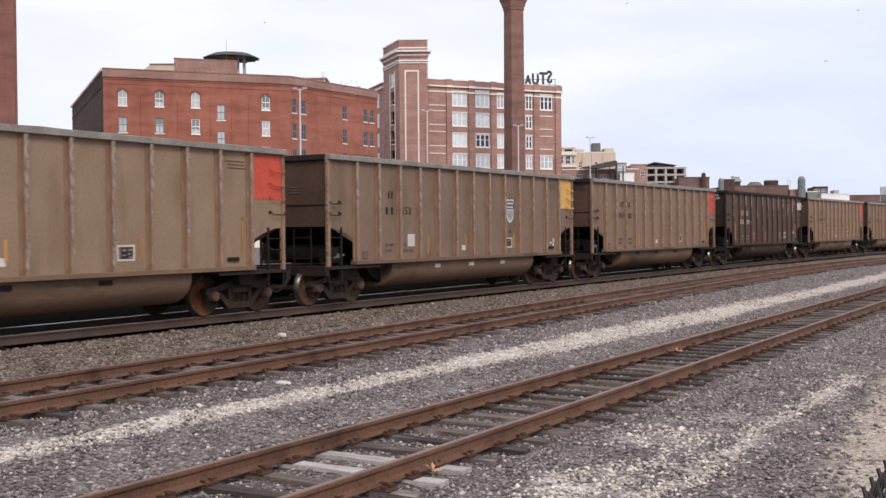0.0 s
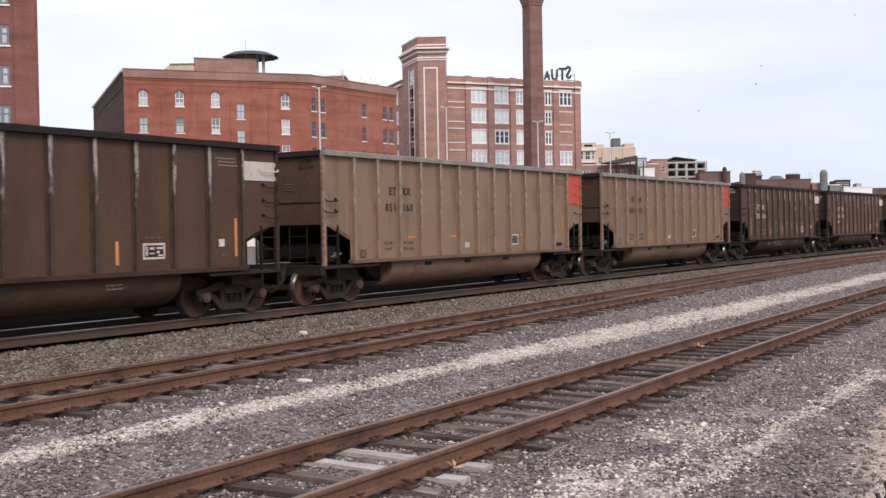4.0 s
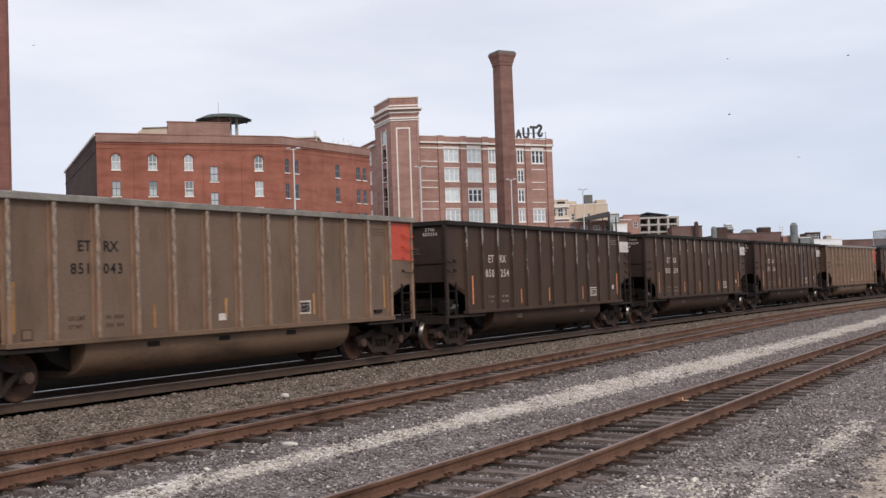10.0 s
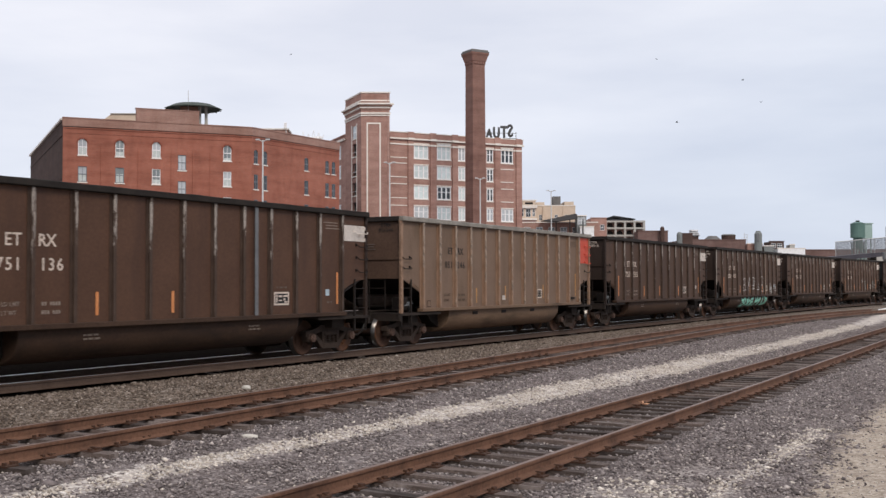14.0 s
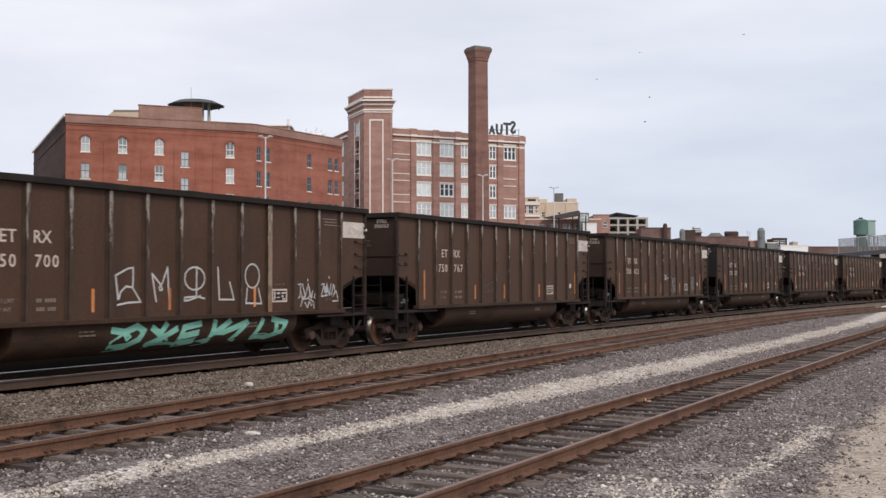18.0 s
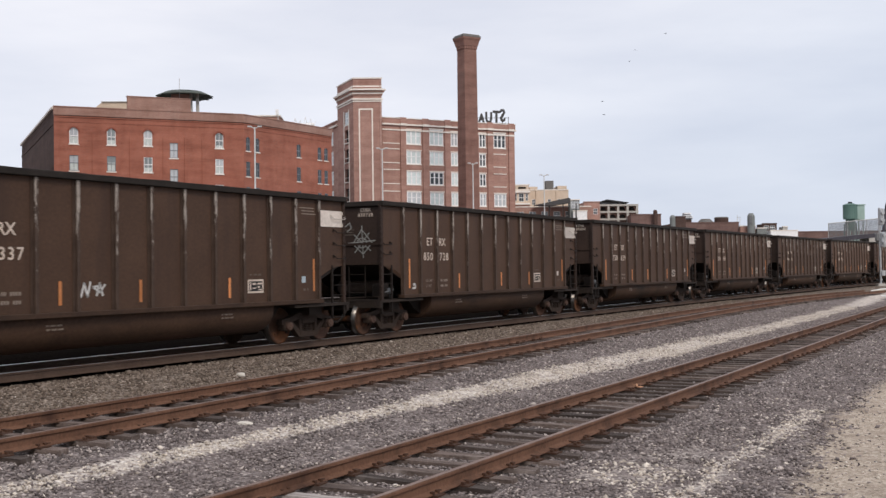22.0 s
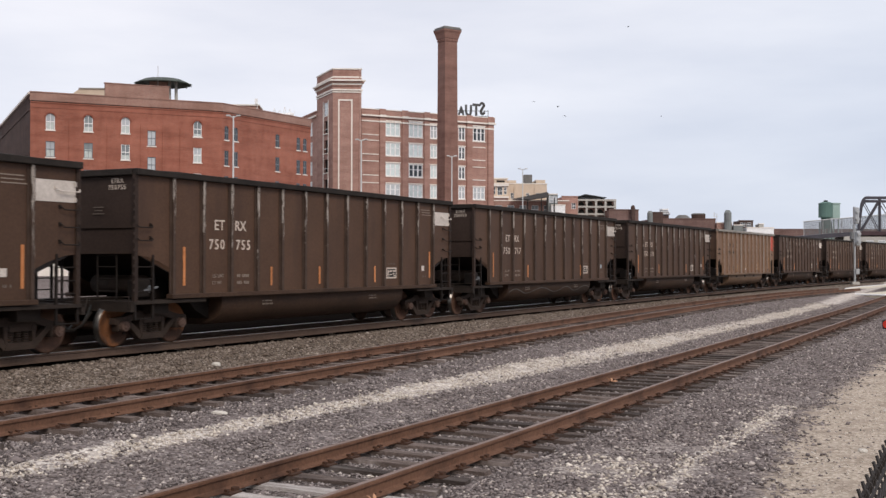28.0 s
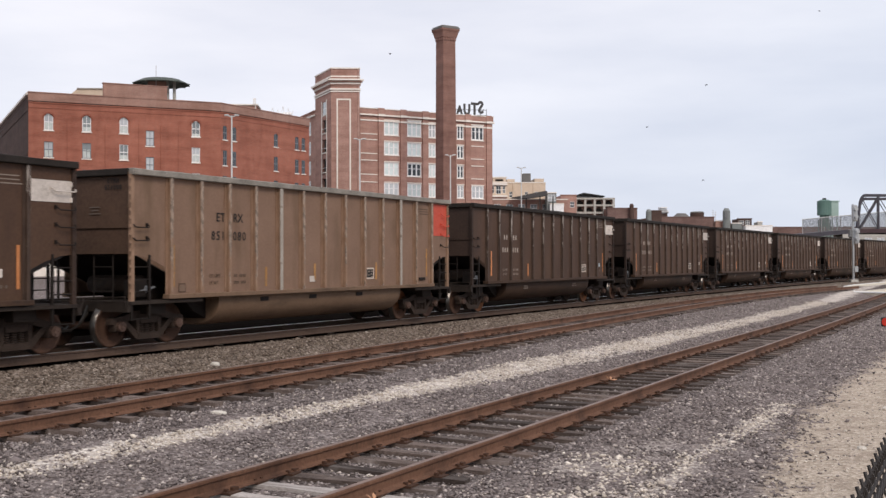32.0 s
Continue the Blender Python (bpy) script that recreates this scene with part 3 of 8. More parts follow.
def ground_surface():
    m, nt, bsdf = nodes_of("yard_gravel")
    co = nt.nodes.new("ShaderNodeTexCoord")

    def attr(name):
        a = nt.nodes.new("ShaderNodeAttribute")
        a.attribute_name = name
        return a.outputs["Fac"]

    def calc(op, a, b):
        n = nt.nodes.new("ShaderNodeMath")
        n.operation = op
        for i, v in enumerate((a, b)):
            if isinstance(v, (int, float)):
                n.inputs[i].default_value = v
            else:
                nt.links.new(v, n.inputs[i])
        return n.outputs[0]

    def band(value, lo, hi, soft):
        up = ramp_node(nt, calc("ADD", calc("MULTIPLY", calc("SUBTRACT", value, lo), 1 / soft), 0.5), [(0, (0, 0, 0)), (1, (1, 1, 1))])
        dn = ramp_node(nt, calc("ADD", calc("MULTIPLY", calc("SUBTRACT", hi, value), 1 / soft), 0.5), [(0, (0, 0, 0)), (1, (1, 1, 1))])
        return mix_node(nt, 1.0, up, dn, "MULTIPLY")

    vor = nt.nodes.new("ShaderNodeTexVoronoi")
    vor.inputs["Scale"].default_value = 25
    nt.links.new(co.outputs["Object"], vor.inputs["Vector"])
    sep = nt.nodes.new("ShaderNodeSeparateColor")
    nt.links.new(vor.outputs["Color"], sep.inputs[0])
    stone = sep.outputs[0]
    big = noise_node(nt, 0.35, 5, 0.6)
    edge = noise_node(nt, 1.1, 7, 0.75)
    wob = calc("MULTIPLY", calc("SUBTRACT", edge, 0.5), 0.85)
    grey = ramp_node(nt, stone, [(0, (0.095, 0.081, 0.078)), (0.6, (0.219, 0.184, 0.175)), (0.9, (0.3, 0.262, 0.248)), (1, (0.52, 0.46, 0.425))])
    grey = mix_node(nt, ramp_node(nt, big, [(0.4, (0, 0, 0)), (0.7, (0.6, 0.6, 0.6))]), grey, (0.165, 0.135, 0.127))
    brown = ramp_node(nt, stone, [(0, (0.085, 0.066, 0.054)), (0.6, (0.195, 0.158, 0.13)), (1, (0.38, 0.32, 0.27))])
    pale = ramp_node(nt, stone, [(0, (0.38, 0.33, 0.29)), (0.5, (0.59, 0.525, 0.47)), (1, (0.77, 0.71, 0.65))])
    # cinders made near-black, with the shade around the train painted in
    cinder_shade = ramp_node(nt, stone, [(0, (0.004, 0.0034, 0.003)), (1, (0.011, 0.009, 0.008))])
    bed = ramp_node(nt, stone, [(0, (0.05, 0.042, 0.04)), (0.7, (0.145, 0.12, 0.11)), (1, (0.25, 0.22, 0.21))])
    dn, dm, dt = attr("off_near"), attr("off_middle"), attr("off_main")
    dnw, dtw = calc("ADD", dn, wob), calc("ADD", dt, calc("MULTIPLY", wob, 0.35))
    col = grey
    col = mix_node(nt, band(dtw, -2.0, 5.0, 0.8), col, brown)
    col = mix_node(nt, band(dm, -1.4, 1.4, 0.5), col, bed)
    col = mix_node(nt, band(dn, -1.4, 1.4, 0.6), col, bed)
    patch = ramp_node(nt, noise_node(nt, 0.55, 5, 0.7), [(0.45, (0, 0, 0)), (0.6, (1, 1, 1))])
    sand = ramp_node(nt, stone, [(0, (0.34, 0.282, 0.225)), (0.5, (0.445, 0.374, 0.303)), (1, (0.57, 0.486, 0.41))])
    thin = ramp_node(nt, noise_node(nt, 2.2, 6, 0.75), [(0.36, (0.35, 0.35, 0.35)), (0.53, (1, 1, 1))])
    col = mix_node(nt, mix_node(nt, 1.0, band(calc("ADD", attr("off_strip"), calc("MULTIPLY", wob, 0.85)), -0.22, 0.22, 0.16), thin, "MULTIPLY"), col, pale)
    col = mix_node(nt, mix_node(nt, 1.0, mix_node(nt, 1.0, band(dnw, 1.9, 2.7, 0.5), band(attr("along"), -60, 14, 4), "MULTIPLY"), patch, "MULTIPLY"), col, pale)
    col = mix_node(nt, mix_node(nt, 1.0, band(dnw, 2.98, 3.26, 0.2), mix_node(nt, 0.6, (0, 0, 0), band(attr("along"), -60, 19, 4)), "MULTIPLY"), col, pale)
    sand = mix_node(nt, ramp_node(nt, noise_node(nt, 2.3, 6, 0.7), [(0.5, (0, 0, 0)), (0.66, (0.75, 0.75, 0.75))]), sand, (0.28, 0.225, 0.18))
    col = mix_node(nt, band(calc("ADD", attr("off_sand"), calc("MULTIPLY", wob, 2.0)), 0.0, 60, 0.35), col, sand)
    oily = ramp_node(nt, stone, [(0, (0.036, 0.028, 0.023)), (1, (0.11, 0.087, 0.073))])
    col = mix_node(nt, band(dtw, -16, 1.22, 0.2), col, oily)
    col = mix_node(nt, band(dtw, -16, 0.86, 0.1), col, cinder_shade)
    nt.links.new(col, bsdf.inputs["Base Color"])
    bsdf.inputs["Roughness"].default_value = 0.95
    bsdf.inputs["Specular IOR Level"].default_value = 0.0
    bump_into(nt, bsdf, vor.outputs["Distance"], 0.9, 0.03)
    return m


def build_ground():
    s = np.concatenate([[-400, -250, -150, -90, -60, -40, -25], np.arange(-15, 70, 0.4), np.arange(70, 200, 2.0), [220, 260, 320, 400, 520, 700, 895]])
    u = np.concatenate([[-900, -600, -400, -250, -150, -100, -70, -50, -38, -30], np.arange(-25, 12, 0.28), [14, 18, 25, 40, 70, 120, 200, 350, 600, 900]])
    cx, cy, ch = NEAR.at(s)
    gx = (cx[:, None] + u[None] * np.cos(ch)[:, None]).ravel()
    gy = (cy[:, None] - u[None] * np.sin(ch)[:, None]).ravel()
    z, dn, dm, dt = ground_height(gx, gy)
    rng = np.random.default_rng(5)
    z = z + rng.normal(0, 0.009, len(z)) * (np.abs(gy) < 200)
    ns, nu = len(s), len(u)
    i = (np.arange(ns - 1)[:, None] * nu + np.arange(nu - 1)[None]).ravel()
    quads = np.stack([i, i + 1, i + nu + 1, i + nu], 1)[:, ::-1]
    mesh = bpy.data.meshes.new("ground")
    mesh.from_pydata(np.stack([gx, gy, z], 1).tolist(), [], quads.tolist())
    along = np.repeat(s, nu)
    for name, d in (("off_near", dn), ("off_middle", dm), ("off_main", dt), ("off_sand", dn - sand_edge(along)), ("off_strip", strip_offset(dn, along)), ("along", along)):
        mesh.attributes.new(name, "FLOAT", "POINT").data.foreach_set("value", d.astype(np.float32))
    for p in mesh.polygons:
        p.use_smooth = True
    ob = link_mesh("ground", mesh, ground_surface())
    if mesh.polygons[0].normal.z < 0:
        mesh.flip_normals()
    return tagged(ob, "grey gravel rail yard ground with pale limestone streaks", "ground", kind="structure")


build_ground()


# ---- rails and ties ----
def sweep(track, side, s0, s1, step, outline, z):
    """A profile (across, up) swept along a track at a side offset."""
    s = np.arange(s0, s1 + step, step)
    x, y, h = track.at(s, side)
    n = len(outline)
    verts = []
    for a, b, c in zip(x, y, h):
        verts += [(a + w * math.cos(c), b - w * math.sin(c), z + v) for w, v in outline]
    faces = []
    for k in range(len(s) - 1):
        for i in range(n):
            j = (i + 1) % n
            faces.append((k * n + i, k * n + j, (k + 1) * n + j, (k + 1) * n + i))
    faces += [tuple(range(n))[::-1], tuple((len(s) - 1) * n + i for i in range(n))]
    mesh = bpy.data.meshes.new("rail")
    mesh.from_pydata(verts, [], faces)
    bm = bmesh.new()
    bm.from_mesh(mesh)
    bmesh.ops.recalc_face_normals(bm, faces=bm.faces)
    bm.to_mesh(mesh)
    bm.free()
    return mesh


RAIL = [(-0.07, -0.171), (0.07, -0.171), (0.07, -0.16), (0.02, -0.145), (0.009, -0.13), (0.009, -0.05), (0.034, -0.038), (0.036, -0.01),
        (0.028, 0.0), (-0.028, 0.0), (-0.036, -0.01), (-0.034, -0.038), (-0.009, -0.05), (-0.009, -0.13), (-0.02, -0.145), (-0.07, -0.16)]


def tie_mesh(seed):
    rng = random.Random(seed)
    bm = box(-0.085, 0.085, -1.22, 1.22, -0.17, 0.0)
    bmesh.ops.subdivide_edges(bm, edges=[e for e in bm.edges if abs(e.verts[0].co.y - e.verts[1].co.y) > 1], cuts=4)
    for v in bm.verts:
        v.co += Vector((rng.uniform(-0.012, 0.012), rng.uniform(-0.02, 0.02) if abs(v.co.y) > 1.2 else 0, rng.uniform(-0.012, 0.004)))
    return to_mesh(bm, "tie")


TIES = [tie_mesh(k) for k in range(5)]


def plate_mesh():
    bm = box(-0.09, 0.09, -0.18, 0.18, 0.0, 0.022)
    for sx in (-0.055, 0.055):
        for sy in (-0.1, 0.1):
            add_box(bm, sx - 0.018, sx + 0.018, sy - 0.022, sy + 0.022, 0.0, 0.055)
    add_box(bm, 0.1, 0.15, -0.1, 0.1, -0.03, 0.045)
    return to_mesh(bm, "tie_plate")


PLATE = plate_mesh()
PLATE.materials.append(M["plate"])
for t_mesh in TIES:
    t_mesh.materials.append(M["tie"])
PALE_TIES = [t.copy() for t in TIES[:2]]
for t_mesh in PALE_TIES:
    t_mesh.materials.clear()
    t_mesh.materials.append(M["pale_tie"])


def build_track(track, name, label, s0, s1, rail_mat, tie0, tie1, spacing, sink, plates_to, head=None, pale=()):
    top = thing(name, label, "railway track", kind="structure")
    for side in (-0.7525, 0.7525):
        r = link_mesh("rail", sweep(track, side, s0, s1, 1.5, RAIL, track.top), rail_mat, top)
        if head:
            strip = [(-0.032, 0.0), (0.032, 0.0), (0.032, 0.004), (-0.032, 0.004)]
            link_mesh("running_band", sweep(track, side, s0, s1, 1.5, strip, track.top), head, r, "bright polished running band" if head == "shiny_rail" else "dull worn running band")
    rng = random.Random(len(name))
    k = 0
    s = tie0
    while s < tie1:
        k += 1
        mesh = rng.choice(PALE_TIES) if any(abs(s - p) < spacing / 2 for p in pale) else rng.choice(TIES)
        x, y, h = track.at(s + rng.uniform(-0.045, 0.045), rng.gauss(0, 0.06))
        m = pose(float(x), float(y), track.top - 0.174 - sink, 0, rng.uniform(-0.4, 0.4), 90 - math.degrees(float(h)) + rng.uniform(-1.6, 1.6))
        t = link_mesh("tie", mesh, None, top, m=m)
        if s < plates_to:
            for side in (-0.7525, 0.7525):
                link_mesh("tie_plate", PLATE, None, t, m=pose(0, -side, sink - 0.012))
        s += spacing
    return top


build_track(NEAR, "siding_track", "rusty railway siding with weathered wooden ties in gravel", -40, 240, "rust_rail", 2.42, 92, 0.6, 0.004, 60, head="worn_head", pale=(9.02, 9.62))
build_track(MIDDLE, "second_track", "rusty railway track sunk into grey ballast", -40, 84, "rust_rail", 4.0, 82, 0.6, 0.0, 30, head="worn_head")


# ---- the coal train, each car in its own space: x along the car, near side at -y, rail top at z 0 ----
CAR_STEP, SPEED = 16.18, 12.27
FONT_K = 1.42


def side_outline():
    return [(-POST0, 1.05), (POST0, 1.05), (POST0 + 0.02, 1.6), (POST0 + 0.12, 1.7), (POST0 + 0.45, 1.84), (POST0 + 0.85, 1.95), (HALF - 0.06, 1.97), (HALF - 0.06, 3.72),
            (-HALF + 0.06, 3.72), (-HALF + 0.06, 1.97), (-POST0 - 0.85, 1.95), (-POST0 - 0.45, 1.84), (-POST0 - 0.12, 1.7), (-POST0 - 0.02, 1.6)]


def tub_mesh():
    """The belly between the trucks, lofted from the sill down to a rounded bottom with raked ends."""
    bm = bmesh.new()
    ring = []
    section = [(-1.44, 1.06), (-1.44, 0.86), (-1.41, 0.72), (-1.33, 0.58), (-1.19, 0.46), (-1.0, 0.38), (-0.8, 0.345), (0.8, 0.345), (1.0, 0.38), (1.19, 0.46),
               (1.33, 0.58), (1.41, 0.72), (1.44, 0.86), (1.44, 1.06)]
    xs = [(-4.24, 0.95), (-4.2, 1.0), (-1.5, 1.0), (1.5, 1.0), (4.2, 1.0), (4.24, 0.95)]
    for x, k in xs:
        ring.append([bm.verts.new((x, y * (0.97 + 0.03 * k), 1.06 - (1.06 - z) * k)) for y, z in section])
    for a, b in zip(ring, ring[1:]):
        for i in range(len(section) - 1):
            bm.faces.new((a[i], a[i + 1], b[i + 1], b[i]))
    bm.faces.new(ring[0])
    bm.faces.new(ring[-1][::-1])
    bmesh.ops.recalc_face_normals(bm, faces=bm.faces)
    for f in bm.faces:
        f.smooth = len(f.verts) == 4
    return to_mesh(bm, "tub")


def wheelset_mesh():
    bm = bmesh.new()
    prof = [(0.0, 0.09), (0.68, 0.09), (0.685, 0.2), (0.70, 0.4), (0.68, 0.43), (0.685, 0.482), (0.705, 0.482), (0.72, 0.459), (0.82, 0.455), (0.825, 0.42), (0.815, 0.39),
            (0.775, 0.35), (0.76, 0.2), (0.8, 0.15), (0.83, 0.11), (0.83, 0.08), (1.1, 0.075), (1.1, 0.0)]
    prof = [(-y, r) for y, r in prof[::-1][:-1]] + prof
    seg = 28
    rings = []
    for y, r in prof:
        rings.append([bm.verts.new((r * math.cos(2 * math.pi * i / seg), y, r * math.sin(2 * math.pi * i / seg))) for i in range(seg)])
    for (ya, ra), (yb, rb), a, b in zip(prof, prof[1:], rings, rings[1:]):
        for i in range(seg):
            f = bm.faces.new((a[i], a[(i + 1) % seg], b[(i + 1) % seg], b[i]))
            f.material_index = 1 if min(ra, rb) > 0.45 else 0
            f.smooth = True
    # cast marks on the plate, so that a turning wheel can be told
    for k in range(3):
        a = 2 * math.pi * k / 3
        for side in (-1, 1):
            add_box(bm, 0.24 * math.cos(a) - 0.03, 0.24 * math.cos(a) + 0.03, side * 0.765 - 0.012, side * 0.765 + 0.012, 0.24 * math.sin(a) - 0.03, 0.24 * math.sin(a) + 0.03)
    bmesh.ops.recalc_face_normals(bm, faces=bm.faces)
    mesh = to_mesh(bm, "wheelset")
    mesh.materials.append(M["wheel"])
    mesh.materials.append(M["tread"])
    return mesh


def side_frame_mesh():
    bm = bmesh.new()
    y0, y1 = -0.09, 0.09
    add_prism(bm, [(-1.12, 0.5), (-1.1, 0.63), (-0.8, 0.66), (-0.42, 0.77), (0.42, 0.77), (0.8, 0.66), (1.1, 0.63), (1.12, 0.5), (0.78, 0.53), (0.38, 0.62), (-0.38, 0.62), (-0.78, 0.53)], "y", y0, y1)
    add_prism(bm, [(-0.8, 0.55), (-0.66, 0.56), (-0.28, 0.27), (-0.28, 0.15), (-0.38, 0.16)], "y", y0 + 0.01, y1 - 0.01)
    add_prism(bm, [(0.8, 0.55), (0.66, 0.56), (0.28, 0.27), (0.28, 0.15), (0.38, 0.16)], "y", y0 + 0.01, y1 - 0.01)
    add_prism(bm, [(-0.36, 0.15), (0.36, 0.15), (0.3, 0.29), (-0.3, 0.29)], "y", y0, y1)
    for sx in (-1, 1):
        add_prism(bm, [(sx * 0.29, 0.28), (sx * 0.36, 0.28), (sx * 0.4, 0.65), (sx * 0.29, 0.65)], "y", y0, y1)
        add_box(bm, sx * 0.89 - 0.15, sx * 0.89 + 0.15, -0.11, 0.11, 0.34, 0.58, 0.02)
        add_rod(bm, (sx * 0.89, -0.15, 0.457), (sx * 0.89, 0.1, 0.457), 0.115, 12)
    return to_mesh(bm, "side_frame")


def spring_mesh():
    bm = bmesh.new()
    for k in range(3):
        x = -0.18 + 0.18 * k
        for z in np.arange(0.3, 0.5, 0.045):
            add_rod(bm, (x, 0, z), (x, 0, z + 0.026), 0.07, 8)
    add_box(bm, -0.27, 0.27, -0.1, 0.1, 0.5, 0.63)
    return to_mesh(bm, "spring")


def bolster_mesh():
    bm = box(-0.2, 0.2, -0.95, 0.95, 0.45, 0.68, 0.03)
    for x in (-0.55, 0.55):
        add_box(bm, x - 0.05, x + 0.05, -0.8, 0.8, 0.3, 0.42)
        for y in (-0.75, 0.75):
            add_box(bm, x - 0.06 + (0.0 if x < 0 else 0.0), x + 0.06, y - 0.06, y + 0.06, 0.25, 0.6)
    return to_mesh(bm, "truck")


def post_mesh(width, depth, flange):
    """Hat-shaped side post: outstanding rib on a flange whose near edge is turned up a little."""
    bm = box(-width / 2, width / 2, -SIDE - depth, -SIDE - 0.012, 1.1, 3.66, 0.008)
    add_box(bm, -width / 2 - flange, width / 2 + flange * 0.3, -SIDE - 0.02, -SIDE - 0.006, 1.1, 3.66)
    add_box(bm, -width / 2 - flange - 0.012, -width / 2 - flange + 0.004, -SIDE - 0.026, -SIDE - 0.006, 1.1, 3.66)
    return to_mesh(bm, "post")


def rivet_strip_mesh(width):
    """A strip of bolt heads beside the post."""
    bm = bmesh.new()
    z = 2.75
    while z < 3.3:
        add_box(bm, -width, width, -SIDE - 0.034, -SIDE - 0.018, z, z + 0.06)
        z += 0.14
    return to_mesh(bm, "bolt_strip")


def corner_mesh(sx, low=0.98):
    bm = box(min(sx * (HALF - 0.1), sx * HALF), max(sx * (HALF - 0.1), sx * HALF), -SIDE - 0.05, -SIDE + 0.04, low, 3.72, 0.006)
    z = 1.2
    while z < 3.6:
        add_box(bm, sx * HALF - 0.04 - 0.022, sx * HALF - 0.04 + 0.022, -SIDE - 0.064, -SIDE - 0.045, z, z + 0.06)
        z += 0.17
    return to_mesh(bm, "corner_post")


def rung_mesh(x0, x1, z):
    """A grab iron: bar bent back at both ends to bolted pads a little higher up."""
    bm = bmesh.new()
    a, b = min(x0, x1), max(x0, x1)
    y0, y1 = -SIDE - 0.012, -SIDE - 0.1
    pts = [(a, y0, z + 0.055), (a, y1 + 0.03, z + 0.05), (a + 0.008, y1 + 0.008, z + 0.025), (a + 0.03, y1, z + 0.004), (a + 0.06, y1, z),
           (b - 0.06, y1, z), (b - 0.03, y1, z + 0.004), (b - 0.008, y1 + 0.008, z + 0.025), (b, y1 + 0.03, z + 0.05), (b, y0, z + 0.055)]
    add_wire(bm, [Vector(p) for p in pts], 0.013, 6)
    for x in (a, b):
        add_box(bm, x - 0.03, x + 0.03, y0 - 0.016, y0 + 0.004, z + 0.02, z + 0.095)
        add_box(bm, x - 0.012, x + 0.012, y0 - 0.03, y0 - 0.014, z + 0.07, z + 0.09)
    return to_mesh(bm, "grab_iron")


def end_frame_mesh(sx):
    """Ladder stiles and rungs below the cut corner of the side."""
    bm = bmesh.new()
    x = POST0 + 0.62
    add_box(bm, *sorted((sx * (x - 0.025), sx * (x + 0.025))), -SIDE - 0.03, -SIDE + 0.02, 0.6, 1.98)
    for z in (0.62, 1.2, 1.46, 1.72):
        add_rod(bm, (sx * x, -SIDE - 0.01, z), (sx * (HALF - 0.05), -SIDE - 0.01, z), 0.014, 6)
    add_box(bm, *sorted((sx * (HALF - 0.07), sx * (HALF - 0.02))), -SIDE - 0.03, -SIDE + 0.01, 0.6, 1.0)
    return to_mesh(bm, "end_ladder")


def end_gear(sx):
    """Brake gear and inner ladder on the end platform, piece by piece."""
    yield "brake_cylinder", box(*sorted((sx * 5.4, sx * 5.9)), -0.9, -0.5, 1.0, 1.5, 0.03)
    for z in (1.2, 1.46, 1.72, 1.96):
        yield "ladder_rung", rod((sx * 7.08, -0.9, z), (sx * 7.08, -0.35, z), 0.014, 6)
    for y in (-0.9, -0.35):
        yield "ladder_stile", rod((sx * 7.08, y, 1.0), (sx * 7.08, y, 2.0), 0.018, 6)
    yield "end_strut", rod((sx * 6.9, 0.9, 1.0), (sx * 6.9, 0.9, 2.0), 0.03, 6)
    yield "valve_box", box(*sorted((sx * 6.5, sx * 6.9)), -1.35, -1.0, 1.05, 1.45, 0.04)


def coupler_mesh(sx):
    bm = box(*sorted((sx * 7.2, sx * 7.95)), -0.09, 0.09, 0.76, 0.98, 0.02)
    add_prism(bm, [(sx * 7.85, -0.16), (sx * 8.12, -0.19), (sx * 8.14, -0.05), (sx * 8.02, 0.02), (sx * 8.1, 0.16), (sx * 7.85, 0.17)], "z", 0.72, 1.02)
    for y in (-0.45,):
        pts = [(7.35, 0.75), (7.6, 0.5), (7.9, 0.38), (8.07, 0.42)]
        for (xa, za), (xb, zb) in zip(pts, pts[1:]):
            add_rod(bm, (sx * xa, y, za), (sx * xb, y, zb), 0.028, 6)
    return to_mesh(bm, "coupler")


def chord_mesh(end):
    if end:
        return to_mesh(box(HALF - 0.14, HALF + 0.02, -SIDE + 0.04, SIDE - 0.04, 3.66, 3.8, 0.012), "end_chord")
    bm = box(-HALF, HALF, -SIDE - 0.13, -SIDE + 0.04, 3.66, 3.8, 0.015)
    rng = random.Random(4)
    bmesh.ops.subdivide_edges(bm, edges=[e for e in bm.edges if abs(e.verts[0].co.x - e.verts[1].co.x) > 5], cuts=22)
    for v in bm.verts:
        if abs(v.co.x) < HALF - 0.1 and v.co.z > 3.7:
            v.co.z += rng.uniform(-0.012, 0.008)
    return to_mesh(bm, "top_chord")


def mirrored(mesh):
    """The same piece for the far side."""
    bm = bmesh.new()
    bm.from_mesh(mesh)
    for v in bm.verts:
        v.co.y = -v.co.y
    bmesh.ops.reverse_faces(bm, faces=bm.faces)
    far = bpy.data.meshes.new(mesh.name)
    bm.to_mesh(far)
    bm.free()
    return far


def with_material(mesh, mat):
    copy = mesh.copy()
    copy.materials.clear()
    copy.materials.append(M[mat])
    return copy


